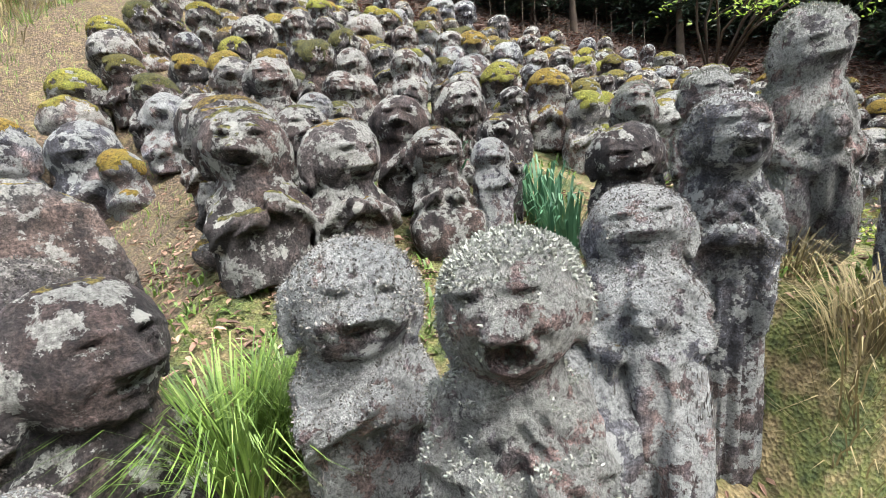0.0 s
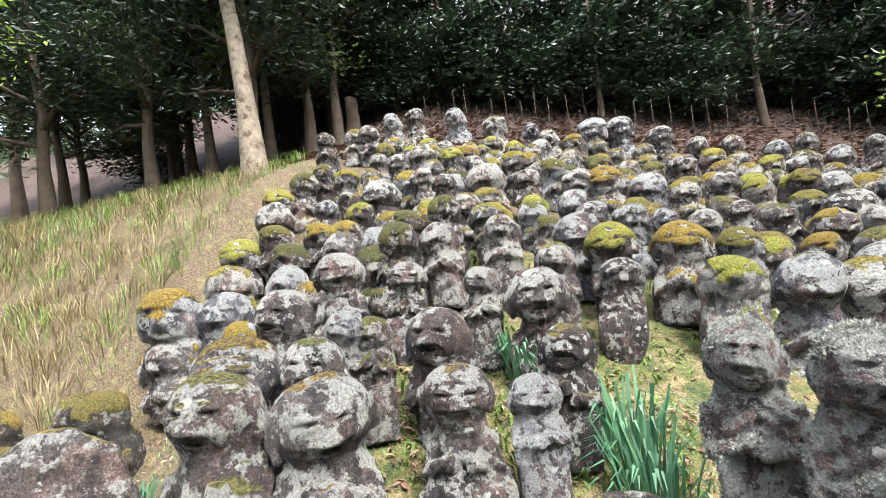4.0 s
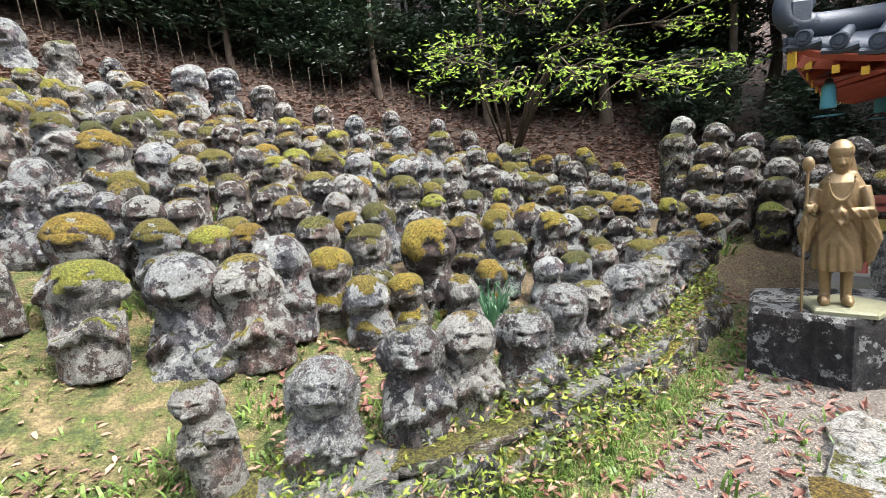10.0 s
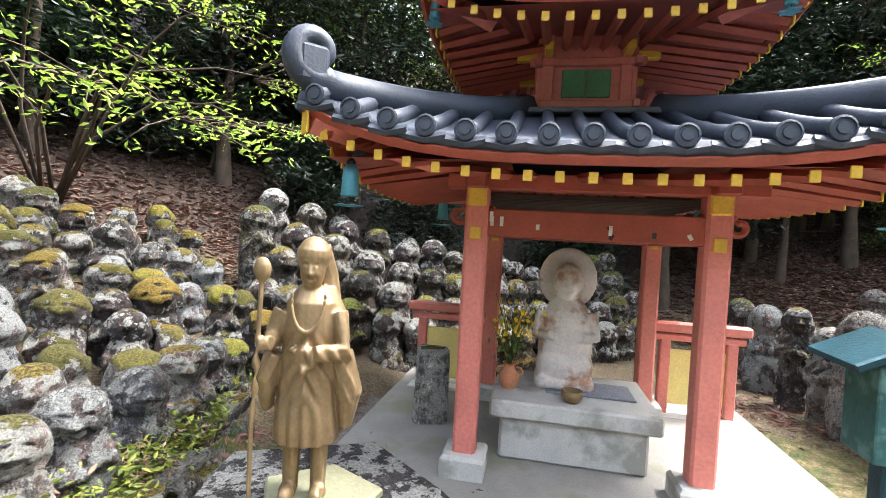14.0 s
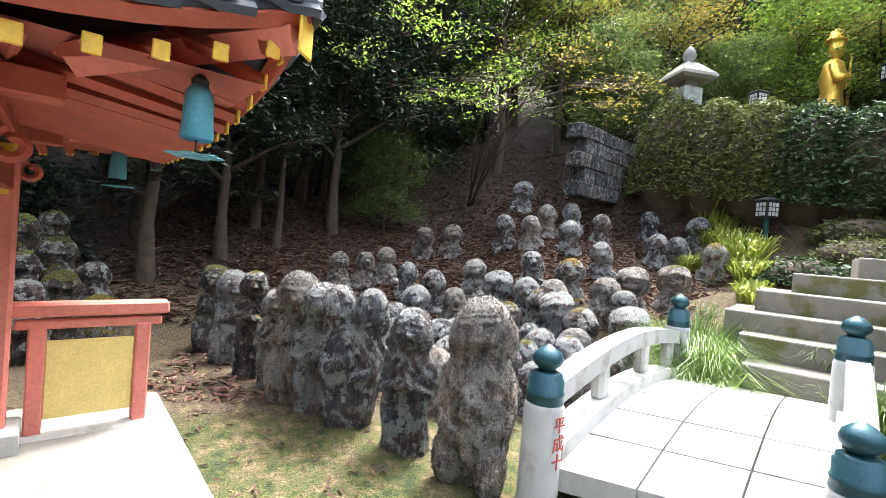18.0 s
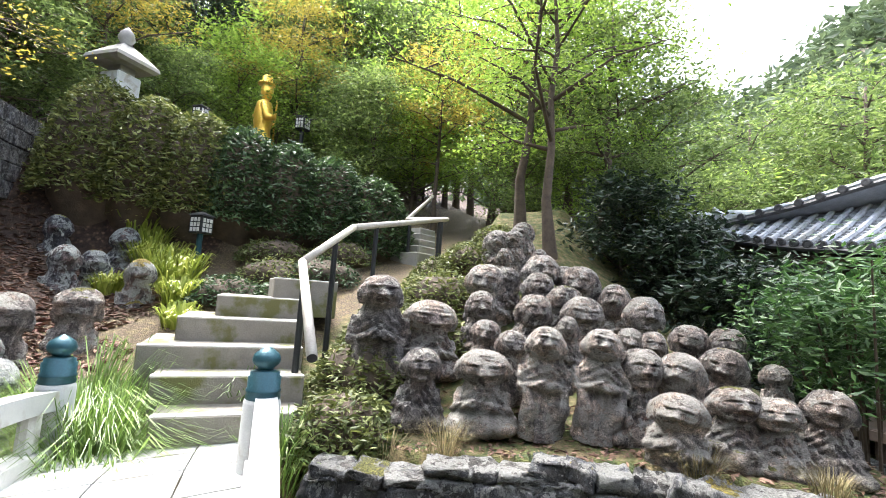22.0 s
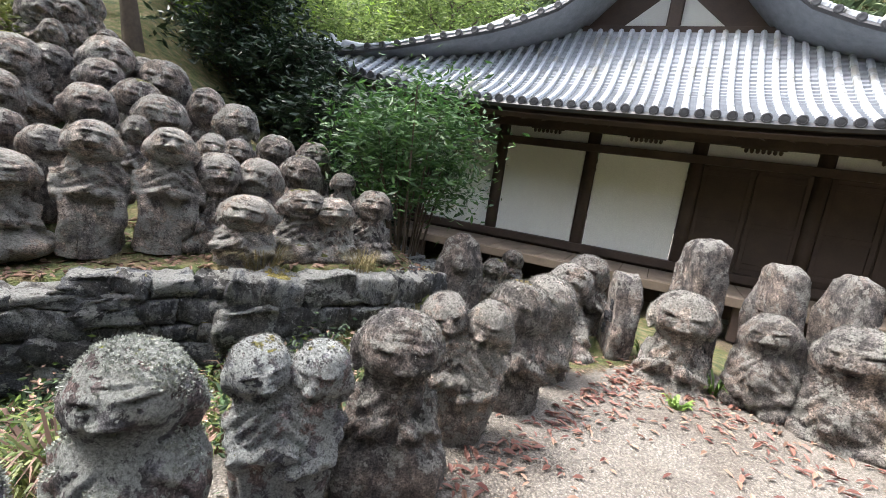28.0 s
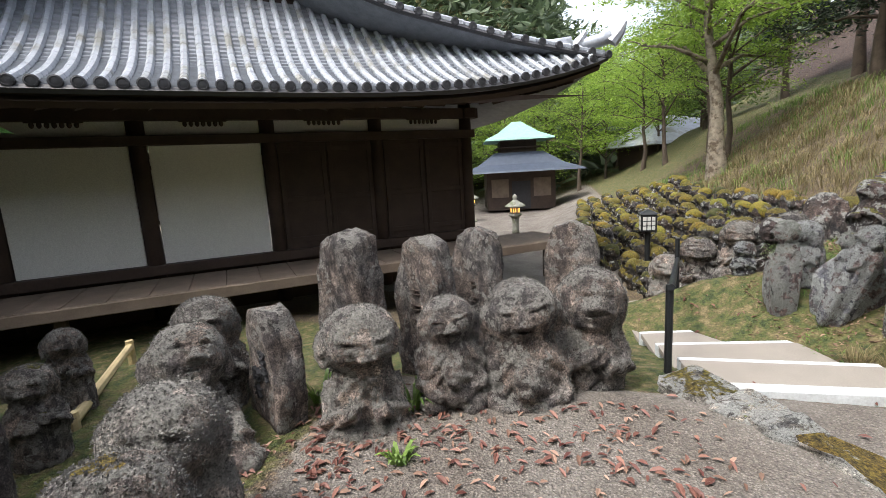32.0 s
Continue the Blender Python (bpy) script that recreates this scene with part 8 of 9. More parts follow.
# ---- trees and shrubs ----
def leaf_cloud(centres, spread, per, size, seed, flat=1.0, droop=0.0, long=1.6):
    """Many small separate leaves round the given centres, as one mesh."""
    g = np.random.default_rng(seed)
    c = np.repeat(np.asarray(centres, float), per, axis=0)
    n = len(c)
    off = g.normal(0, 1, (n, 3)) * np.asarray(spread) * np.array([1, 1, flat])
    c = c + off
    c[:, 2] -= droop * np.hypot(off[:, 0], off[:, 1])
    a = g.normal(0, 1, (n, 3)) * np.array([1, 1, 0.45])
    a /= np.linalg.norm(a, axis=1)[:, None]
    b = np.cross(a, g.normal(0, 1, (n, 3)) * np.array([0.5, 0.5, 1.0]))
    b /= np.linalg.norm(b, axis=1)[:, None] + 1e-9
    s = size * g.uniform(0.6, 1.3, (n, 1))
    fold = np.cross(a, b) * s * 0.2
    v = np.stack([c - a * s * long, c + b * s * 0.6 + fold, c + a * s * long, c - b * s * 0.6 + fold], 1).reshape(-1, 3)
    return v, [(4 * i, 4 * i + 1, 4 * i + 2, 4 * i + 3) for i in range(n)]


def skeleton_tree(seed, height, crown_from, reach, limbs, radius, lean=0.0, bend=0.3):
    """A tapered trunk with forking limbs: its geometry and the tips of its twigs."""
    r = random.Random(seed)
    m, tips = Mesh(), []
    pts = [(lean * height * k ** 1.5 + bend * r.uniform(-0.15, 0.15) * (k > 0), bend * r.uniform(-0.25, 0.25) * (k > 0), height * k) for k in np.linspace(0, 1, 7)]
    rad = [radius * (1.35 if k == 0 else 1 - 0.82 * k) for k in np.linspace(0, 1, 7)]
    m.add(*tube([(pts[0][0], pts[0][1], -0.3)] + pts, [radius * 1.6] + rad, 9))
    for i in range(limbs):
        k = crown_from + (0.98 - crown_from) * (i + r.random()) / limbs
        j = min(int(k * 6), 5)
        base = np.array(pts[j]) * (1 - (k * 6 - j)) + np.array(pts[j + 1]) * (k * 6 - j)
        a = 2.4 * i + r.uniform(-0.5, 0.5)
        ln = reach * r.uniform(0.6, 1.1) * (1.15 - 0.55 * k)
        end = base + np.array([math.cos(a) * ln, math.sin(a) * ln, ln * r.uniform(0.1, 0.6)])
        mid = (base + end) / 2 + np.array([r.uniform(-0.1, 0.1) * ln, r.uniform(-0.1, 0.1) * ln, 0.1 * ln])
        rb = radius * (1 - 0.82 * k) * 0.55 + 0.006
        m.add(*tube([base, mid, end], [rb, rb * 0.6, rb * 0.22], 6))
        tips.append(end)
        for q in range(4):
            s0 = mid * (1 - q / 4) + end * q / 4
            e2 = s0 + np.array([r.uniform(-1, 1), r.uniform(-1, 1), r.uniform(-0.2, 0.5)]) * ln * 0.45
            m.add(*tube([s0, (s0 + e2) / 2 + np.array([0, 0, 0.04]), e2], [rb * 0.4, rb * 0.25, 0.004], 4))
            tips += [e2, (s0 + e2) / 2]
    return m, tips


def tree_kind(name, label, seed, height, crown_from, reach, limbs, radius, bark, leaf, per, size, spread, flat=0.6, lean=0.0, bend=0.3, droop=0.0):
    """One tree at the origin: trunk with limbs, and a crown of separate leaves."""
    m, tips = skeleton_tree(seed, height, crown_from, reach, limbs, radius, lean, bend)
    ob = thing(name, label, "tree")
    part("trunk", m, bark, ob, smooth=True)
    if per:
        part("crown", Mesh().add(*leaf_cloud(tips, spread, per, size, seed, flat, droop)), leaf, ob)
    return ob


def plant(kind, x, y, turn=0, s=1.0, label="", z=None):
    m = pose(x, y, floor_z(x, y) - 0.05 if z is None else z, 0, 0, turn)
    ob = copy_thing(kind, m)
    ob.scale = (s, s, s)
    if label:
        ob["label"] = label
    return ob


KINDS = {}
KINDS["evergreen"] = tree_kind("evergreen_tree", "dark evergreen tree with glossy leaves on the slope", 31, 6.5, 0.22, 2.0, 22, 0.13, BARK, LEAF_DARK, 52, 0.05, 0.34)
KINDS["evergreen_b"] = tree_kind("evergreen_tree", "leaning dark evergreen with bare lower trunk", 32, 7.5, 0.35, 2.2, 20, 0.11, BARK, LEAF_DARK, 52, 0.05, 0.36, 0.6, 0.06)
KINDS["woodland"] = tree_kind("woodland_tree", "mid-green woodland tree with a loose crown", 33, 8.0, 0.3, 2.6, 22, 0.15, BARK, LEAF_MID, 46, 0.055, 0.42)
KINDS["maple"] = tree_kind("maple_tree", "young maple with bright spring leaves in flat sprays", 34, 6.0, 0.3, 2.8, 18, 0.1, BARK, LEAF_SPRING, 60, 0.03, 0.36, 0.2, 0.05, 0.5, 0.2)
KINDS["yellow"] = tree_kind("yellow_tree", "slender tree with yellow-green young leaves", 35, 6.5, 0.35, 2.3, 18, 0.09, BARK, LEAF_YELLOW, 34, 0.04, 0.34, 0.3)
KINDS["shrub"] = tree_kind("evergreen_shrub", "low dark evergreen shrub under the trees", 36, 1.8, 0.05, 1.0, 14, 0.03, BARK, LEAF_DARK, 34, 0.045, 0.22)
KINDS["bushy"] = tree_kind("spring_thicket", "leafy young tree with green leaves down to the ground", 38, 4.5, 0.06, 1.9, 22, 0.06, BARK, LEAF_MID, 46, 0.05, 0.36)
KINDS["bright"] = tree_kind("spring_thicket", "fresh yellow-green young tree in leaf", 39, 5.0, 0.1, 2.0, 20, 0.06, BARK, LEAF_SPRING, 34, 0.045, 0.36)
KINDS["bare"] = tree_kind("bare_tree", "thin bare-stemmed tree on the slope", 37, 6.0, 0.5, 1.2, 8, 0.06, BARK, LEAF_DARK, 6, 0.04, 0.2)
for i, k in enumerate(KINDS.values()):
    k.matrix_world = pose(-60 - 6 * i, 60, floor_z(-60 - 6 * i, 60))
r = random.Random(77)
# dark wood above the hillside
for x, y in [(-9 + 2.3 * k + r.uniform(-0.7, 0.7), 12.6 + 2.6 * j + 0.12 * abs(k - 4) + r.uniform(-0.9, 0.9)) for j in range(4) for k in range(11)]:
    plant(KINDS[r.choice(("evergreen", "evergreen", "evergreen_b", "woodland", "bare"))], x, y, r.uniform(0, 360), r.uniform(0.8, 1.15))
for k in range(30):
    x = -9 + 0.72 * k + r.uniform(-0.3, 0.3)
    plant(KINDS["shrub"], x, 11.2 + r.uniform(-0.3, 1.8) - 0.05 * x, r.uniform(0, 360), r.uniform(0.7, 1.4))
for x, y in ((0.56, 11.3), (3.41, 11.0), (-3.4, 12.4), (2.3, 11.6), (5.6, 10.6), (-1.3, 11.9)):
    plant(KINDS["bare"], x, y, r.uniform(0, 360), r.uniform(0.9, 1.2))
for k in range(16):
    x, y = -14 + 0.62 * k + r.uniform(-0.5, 0.5), 9.3 + r.uniform(0, 2.6)
    plant(KINDS[r.choice(("evergreen", "shrub", "shrub", "evergreen_b"))], x, y, r.uniform(0, 360), r.uniform(0.7, 1.05))
for x, y, kind, s in ((6.8, 12.4, "maple", 1.35), (9.6, 11.4, "maple", 1.25), (12.4, 10.4, "maple", 1.25), (8.2, 10.4, "evergreen", 0.9), (10.6, 9.6, "evergreen_b", 0.9), (14.2, 8.8, "woodland", 1.0), (11.4, 12.6, "woodland", 1.2), (15.8, 7.6, "evergreen", 1.0)):
    plant(KINDS[kind], x, y, r.uniform(0, 360), s)
# tall trees added to shade the slope, their high crowns out of view
KINDS["canopy"] = tree_kind("canopy_tree", "tall evergreen with a bare trunk and a wide dark crown", 41, 9.5, 0.55, 3.6, 20, 0.085, BARK, LEAF_DARK, 52, 0.075, 0.55)
KINDS["canopy"].matrix_world = pose(-130, 60, floor_z(-130, 60))
for x, y in ((-6.5, 11.6), (-3.2, 12.4), (0.4, 13.0), (4.0, 12.6), (15.0, 5.0), (-1.6, 14.8), (2.4, 15.0)):
    plant(KINDS["canopy"], x, y, r.uniform(0, 360), r.uniform(0.9, 1.1))
# thin stakes of an old fence along the wood's edge
stakes = Mesh()
for k in range(26):
    x = -3.2 + 0.31 * k + r.uniform(-0.04, 0.04)
    y = 10.4 - 0.08 * x + r.uniform(-0.12, 0.12)
    stakes.add(*tube([(x, y, floor_z(x, y) - 0.1), (x + r.uniform(-0.03, 0.03), y, floor_z(x, y) + r.uniform(0.45, 0.8))], 0.008, 5))
solo("fence_stakes", stakes, BARK, "line of thin dark stakes along the wood's edge", "fence", kind="stuff")
# round to the east
for k in range(26):
    x, y = 17.5 + r.uniform(0, 9), -3.0 + 0.55 * k + r.uniform(-0.5, 0.5)
    if y < -1 and x < 21:
        x += 4
    plant(KINDS[r.choice(("evergreen", "evergreen_b", "evergreen", "woodland"))], x, y, r.uniform(0, 360), r.uniform(0.85, 1.2))
for x, y in ((13.6, 4.2), (14.6, 3.4), (15.4, 2.6), (14.9, 4.9), (16.2, 3.2), (13.0, 5.6), (16.6, 1.6), (12.2, 7.0), (11.0, 8.2), (9.4, 9.3), (15.6, 5.8), (13.9, 6.6), (12.6, 8.9)):
    plant(KINDS[r.choice(("evergreen", "shrub", "evergreen_b"))], x, y, r.uniform(0, 360), r.uniform(0.6, 0.95))
for x, y in ((23.3, -2.0), (22.4, -4.1), (20.6, 0.6)):
    plant(KINDS["bare"], x, y, r.uniform(0, 360), 1.5)
plant(KINDS["maple"], 20.0, -3.2, 150, 1.2)
plant(KINDS["maple"], 19.5, 0.8, 200, 1.25)
plant(KINDS["maple"], 14.8, 7.4, 230, 1.1)
plant(KINDS["yellow"], 21.0, -5.6, 20, 1.25)
plant(KINDS["yellow"], 19.6, -8.6, 80, 0.95)
# above the hedge and the south bank
for k in range(22):
    x, y = 12.5 + r.uniform(0, 12), -15.5 - r.uniform(0, 9)
    plant(KINDS[r.choice(("woodland", "evergreen", "yellow", "woodland", "maple"))], x, y, r.uniform(0, 360), r.uniform(0.9, 1.3))
for k in range(10):
    plant(KINDS[r.choice(("woodland", "evergreen"))], 22.5 + r.uniform(0, 6), -7 - 1.3 * k, r.uniform(0, 360), r.uniform(0.9, 1.3))
for x, y, kind, s in ((7.2, -8.1, "maple", 0.95), (7.9, -9.2, "maple", 1.1), (6.3, -10.5, "woodland", 0.7), (9.0, -14.0, "yellow", 1.1), (11.3, -13.6, "yellow", 0.9), (5.2, -12.5, "woodland", 0.8), (7.2, -13.0, "woodland", 0.9), (3.6, -15.5, "woodland", 0.8), (5.5, -17.0, "evergreen", 0.9), (8.5, -17.5, "maple", 1.2), (1.8, -18.5, "woodland", 0.9), (-0.5, -22.0, "woodland", 1.0), (4.0, -21.0, "evergreen", 1.1), (8.0, -22.0, "woodland", 1.2), (-4.0, -26.0, "evergreen", 1.2), (11.0, -20.0, "maple", 1.2)):
    plant(KINDS[kind], x, y, r.uniform(0, 360), s)
for x, y in ((5.1, -8.6), (4.6, -7.6), (4.2, -9.4), (6.0, -9.2), (3.4, -10.6), (5.0, -10.6)):
    plant(KINDS["shrub"], x, y, r.uniform(0, 360), r.uniform(0.8, 1.2))
for k in range(20):
    x, y = 13.0 + r.uniform(0, 11), -12.8 - r.uniform(0, 5)
    plant(KINDS[r.choice(("bushy", "bushy", "bright", "yellow"))], x, y, r.uniform(0, 360), r.uniform(0.7, 1.1))
for x, y, kind, s in ((6.0, -12.0, "bright", 0.8), (7.0, -15.0, "bright", 1.0), (9.8, -15.5, "bright", 1.0), (4.2, -13.0, "bushy", 0.9), (2.6, -13.6, "bushy", 0.9), (5.6, -9.9, "bushy", 0.55), (8.4, -12.4, "bushy", 0.7), (18.6, -6.0, "bushy", 0.8), (20.0, -7.4, "bushy", 0.9), (18.9, -10.4, "bushy", 0.7), (19.6, -12.2, "bright", 0.8), (12.4, -14.2, "bright", 0.9), (13.8, -15.4, "bright", 1.0), (0.8, -16.0, "bushy", 1.0), (22.0, -1.2, "bushy", 0.9), (20.2, 2.2, "bushy", 0.8), (18.0, 3.8, "bushy", 0.8), (17.0, 0.4, "bushy", 0.5)):
    plant(KINDS[kind], x, y, r.uniform(0, 360), s)
for x, y, kind, s in ((-1.5, -17.5, "woodland", 1.25), (-3.5, -22.0, "woodland", 1.5), (1.0, -20.0, "woodland", 1.2), (-7.0, -24.0, "bushy", 2.2), (2.5, -17.0, "bushy", 1.4), (-11.0, -27.0, "bushy", 2.4), (4.0, -17.5, "bright", 1.4), (-33, 1.5, "bright", 1.7), (-35, -4.0, "bright", 1.6), (-33, -9.5, "bright", 1.6), (-29, 4.5, "bright", 1.4), (-38, -12, "bushy", 2.0), (-24, 6.0, "bushy", 1.5), (-40, 3.0, "bright", 2.0)):
    plant(KINDS[kind], x, y, r.uniform(0, 360), s)
for x, y, z in ((18.4, -21.0, 1.7), (21.5, -21.5, 1.8), (15.4, -22.6, 1.8), (23.6, -19.4, 1.7), (13.0, -24.0, 1.9)):
    plant(KINDS["bright"], x, y, r.uniform(0, 360), 1.45 * z, "tall spring-green tree closing the view above the hedge")
# round the west court
for x, y, kind, s in ((-12, 3.6, "maple", 1.0), (-16, 4.2, "maple", 1.1), (-21, 3.5, "maple", 1.1), (-25, 3.0, "maple", 1.2), (-31, -0.5, "maple", 1.3), (-32, -6, "maple", 1.3), (-30, -11, "woodland", 1.2), (-24, -12, "maple", 1.1), (-36, -3, "woodland", 1.4), (-38, 4, "maple", 1.3), (-40, -9, "woodland", 1.4), (-28, 7, "woodland", 1.3), (-22, 9, "evergreen", 1.2), (-17, 9.5, "woodland", 1.2), (-13, 8.5, "evergreen", 1.0), (-19, -13, "maple", 1.2), (-27, -17, "woodland", 1.3), (-36, -15, "woodland", 1.4), (-45, 0, "woodland", 1.6), (-47, 9, "maple", 1.5)):
    plant(KINDS[kind], x, y, r.uniform(0, 360), s)
big = tree_kind("old_maple", "old blotched-bark maple spreading over the court", 51, 6.5, 0.4, 3.6, 16, 0.24, BARK_PALE, LEAF_SPRING, 60, 0.05, 0.5, 0.16, 0.1, 0.6)
big.matrix_world = pose(-10.6, 3.0, floor_z(-10.6, 3.0), 0, 0, 215)
stem = tree_kind("blotched_tree", "pale blotched-bark tree above the figures", 52, 7.5, 0.45, 2.4, 12, 0.17, BARK_PALE, LEAF_MID, 40, 0.05, 0.4, 0.5, -0.12)
stem.matrix_world = pose(-4.7, 6.5, floor_z(-4.7, 6.5), 0, 0, 0)
for x, y, t in ((-6.3, 8.8, 30), (-7.4, 8.2, 200)):
    plant(KINDS["woodland"], x, y, t, 0.75, "gnarled dark tree above the grassy slope")
stump = Mesh()
v, f = lathe([(0.24, -0.2), (0.18, 0.1), (0.155, 0.5), (0.15, 0.85), (0.03, 0.9)], 12)
solo("tree_stump", Mesh().add(rough(v, 0.05, 3), f), BARK, "broken dark tree stump at the wood's edge", "stump", pose(-5.2, 10.6, floor_z(-5.2, 10.6)), smooth=True)

# thin-branched trees that hang over the slopes
def hanging_tree(name, label, root, sprays, leaf, seed, per=9, size=0.026, rise=1.0):
    m, tips, g = Mesh(), [], random.Random(seed)
    root = np.array([*root, floor_z(*root) - 0.2])
    for k, e in enumerate(sprays):
        e = np.array(e)
        up = root + (e - root) * 0.45 + np.array([g.uniform(-0.3, 0.3), g.uniform(-0.3, 0.3), rise])
        m.add(*tube([root + np.array([0.06 * math.cos(k), 0.06 * math.sin(k), 0]), root + (up - root) * 0.5 + np.array([0.15 * math.cos(k), 0.1, 0.25]), up, (up + e) / 2 + np.array([0, 0, 0.12]), e], [0.026, 0.022, 0.016, 0.01, 0.004], 7))
        for q in range(9):
            t = e + np.array([g.uniform(-0.75, 0.75), g.uniform(-0.6, 0.6), g.uniform(-0.22, 0.16)])
            st = (up * 0.25 + e * 0.75)
            m.add(*tube([st, (st + t) / 2 + np.array([0, 0, 0.05]), t], [0.008, 0.006, 0.003], 4))
            tips += [t, (t * 0.7 + e * 0.3)]
    ob = thing(name, label, "tree")
    part("trunk", m, BARK, ob, smooth=True)
    part("crown", Mesh().add(*leaf_cloud(tips, 0.15, per, size, seed + 1, 0.1)), leaf, ob)


hanging_tree("overhanging_maple", "thin-branched maple with bright green leaf sprays", (5.6, 9.4), ((6.0, 5.7, 2.3), (5.3, 6.2, 2.55), (6.9, 6.3, 2.5), (5.15, 7.3, 3.7), (4.2, 7.2, 3.2), (6.2, 7.4, 3.2), (3.9, 6.9, 2.9), (6.6, 7.0, 3.9), (7.6, 7.2, 3.4), (4.6, 6.6, 2.5)), LEAF_SPRING, 12)
hanging_tree("overhanging_maple", "maple hung with fresh green sprays over the leaf-strewn slope", (19.0, 2.2), ((12.9, -0.4, 4.6), (12.4, 0.2, 4.9), (13.3, -1.0, 4.2), (12.6, -1.0, 3.6), (12.2, 0.7, 5.2), (13.6, 0.2, 5.1), (12.7, 1.2, 5.4), (13.2, -0.3, 3.9), (12.0, 1.6, 5.0), (13.8, 1.3, 4.6)), LEAF_SPRING, 22, 8, 0.024, 1.6)
hanging_tree("yellow_tree", "thin tree hung with ochre-yellow young leaves", (18.5, -2.0), ((12.2, -2.5, 4.1), (12.8, -2.2, 4.6), (12.6, -3.0, 3.9), (13.3, -2.7, 5.0), (13.0, -3.4, 4.4), (13.7, -1.9, 5.3)), LEAF_YELLOW, 25, 7, 0.02, 1.4)
for x, y in ((24.5, -5.0), (26.0, -7.5), (23.5, -8.5), (25.5, -10.5), (22.5, -11.5), (27.5, -4.0), (24.0, -13.0), (28.0, -9.0), (21.5, -14.0)):
    plant(KINDS[r.choice(("woodland", "evergreen", "bushy"))], x, y, r.uniform(0, 360), r.uniform(1.2, 1.5))
for x, y in ((-5.6, 7.6), (-8.2, 7.4), (-11.0, 7.0), (-7.0, 9.0)):
    plant(KINDS["evergreen"], x, y, r.uniform(0, 360), r.uniform(0.9, 1.1))
for k in range(10):
    plant(KINDS[r.choice(("evergreen", "shrub", "bushy", "shrub"))], 19.0 + r.uniform(0, 5), -2.5 + 0.45 * k + r.uniform(-0.3, 0.3), r.uniform(0, 360), r.uniform(0.7, 1.0))


def mound(name, label, cat, pts, radius, height, leaf, count, size, seed, group="", lift=0.55):
    """A clipped mass of small leaves over a hidden twiggy core."""
    g = np.random.default_rng(seed)
    ob = thing(name, label, cat, None, group)
    cs, core = [], Mesh()
    for x, y in pts:
        z = floor_z(x, y)
        v, f = ball(radius * 0.86, radius * 0.86, height * 0.84, 14, 9)
        core.add(rough(v, 0.08, 2.5, x), f, at=pose(x, y, z + height * 0.1))
        u = g.normal(0, 1, (count, 3))
        u /= np.linalg.norm(u, axis=1)[:, None]
        u[:, 2] = np.abs(u[:, 2]) * 1.3 - 0.4
        cs.append(np.array([x, y, z + height * 0.1]) + u * np.array([radius, radius, height]) * g.uniform(0.85, 1.06, (count, 1)))
    part("core", core, BARK, ob, smooth=True)
    part("leaves", Mesh().add(*leaf_cloud(np.concatenate(cs), 0.03, 1, size, seed)), leaf, ob)
    return ob


AZ = "azalea cushions beside the stairs"
for k, (x, y, s) in enumerate(((8.55, -3.95, 0.5), (8.75, -4.75, 0.6), (8.35, -5.45, 0.55), (8.95, -5.7, 0.6), (8.5, -6.4, 0.6), (8.95, -7.1, 0.6), (8.4, -7.6, 0.55), (9.1, -8.2, 0.6), (8.2, -8.5, 0.5))):
    mound("azalea_bush", "low spreading azalea with small olive leaves", "bush", [(x, y)], s, s * 0.72, LEAF_AZALEA, 2600, 0.028, 60 + k, AZ)
for k, (x, y, s) in enumerate(((12.1, -6.2, 0.6), (12.0, -7.2, 0.7), (11.3, -7.6, 0.7), (12.6, -7.9, 0.7), (11.2, -6.6, 0.55), (11.5, -8.6, 0.7))):
    mound("clipped_bush", "low clipped dark green cushion beside the steps", "bush", [(x, y)], s, s * 0.55, LEAF_AZALEA if k % 2 else LEAF_HEDGE, 1500, 0.03, 80 + k, "clipped cushions")
hedge_pts = [(16.0 - 4.6 * k / 6, -6.5 - 3.0 * k / 6) for k in range(7)]
for k, (x, y) in enumerate(hedge_pts):
    mound("clipped_hedge", "tall clipped evergreen hedge with dense dark leaves", "hedge", [(x, y)], 0.95, 1.85 - 0.08 * k, LEAF_AZALEA if k < 3 else LEAF_HEDGE, 8500, 0.042, 90 + k, "hedge above the stairs")


def blades(pts, n, height, width, lean, seed, fall=0.5):
    """Arching grass blades round the given roots."""
    g = random.Random(seed)
    m = Mesh()
    for (x, y, spread, hs) in pts:
        for _ in range(n):
            a, d = g.uniform(0, 6.283), spread * math.sqrt(g.random())
            px, py = x + d * math.cos(a), y + d * math.sin(a)
            z = floor_z(px, py) - 0.02
            a += g.uniform(-0.7, 0.7)
            h, o = height * hs * g.uniform(0.6, 1.15), lean * g.uniform(0.3, 1.2) * height * hs
            w = width * g.uniform(0.7, 1.2)
            c, s = math.cos(a), math.sin(a)
            rows = [(0, 0, 1), (o * 0.3, h * 0.6, 0.9), (o * 0.7, h * 0.92, 0.65), (o * 1.15, h * (1 - fall * 0.35), 0.05)]
            v = []
            for d2, zz, ww in rows:
                v += [(px + c * d2 - s * w * ww, py + s * d2 + c * w * ww, z + zz), (px + c * d2 + s * w * ww, py + s * d2 - c * w * ww, z + zz)]
            m.add(v, [(0, 1, 3, 2), (2, 3, 5, 4), (4, 5, 7, 6)])
    return m


def tuft(label, pts, n, height, width, lean, leaf, seed, name="grass_tuft", fall=0.5):
    solo(name, blades(pts, n, height, width, lean, seed, fall), leaf, label, "grass", kind="stuff")


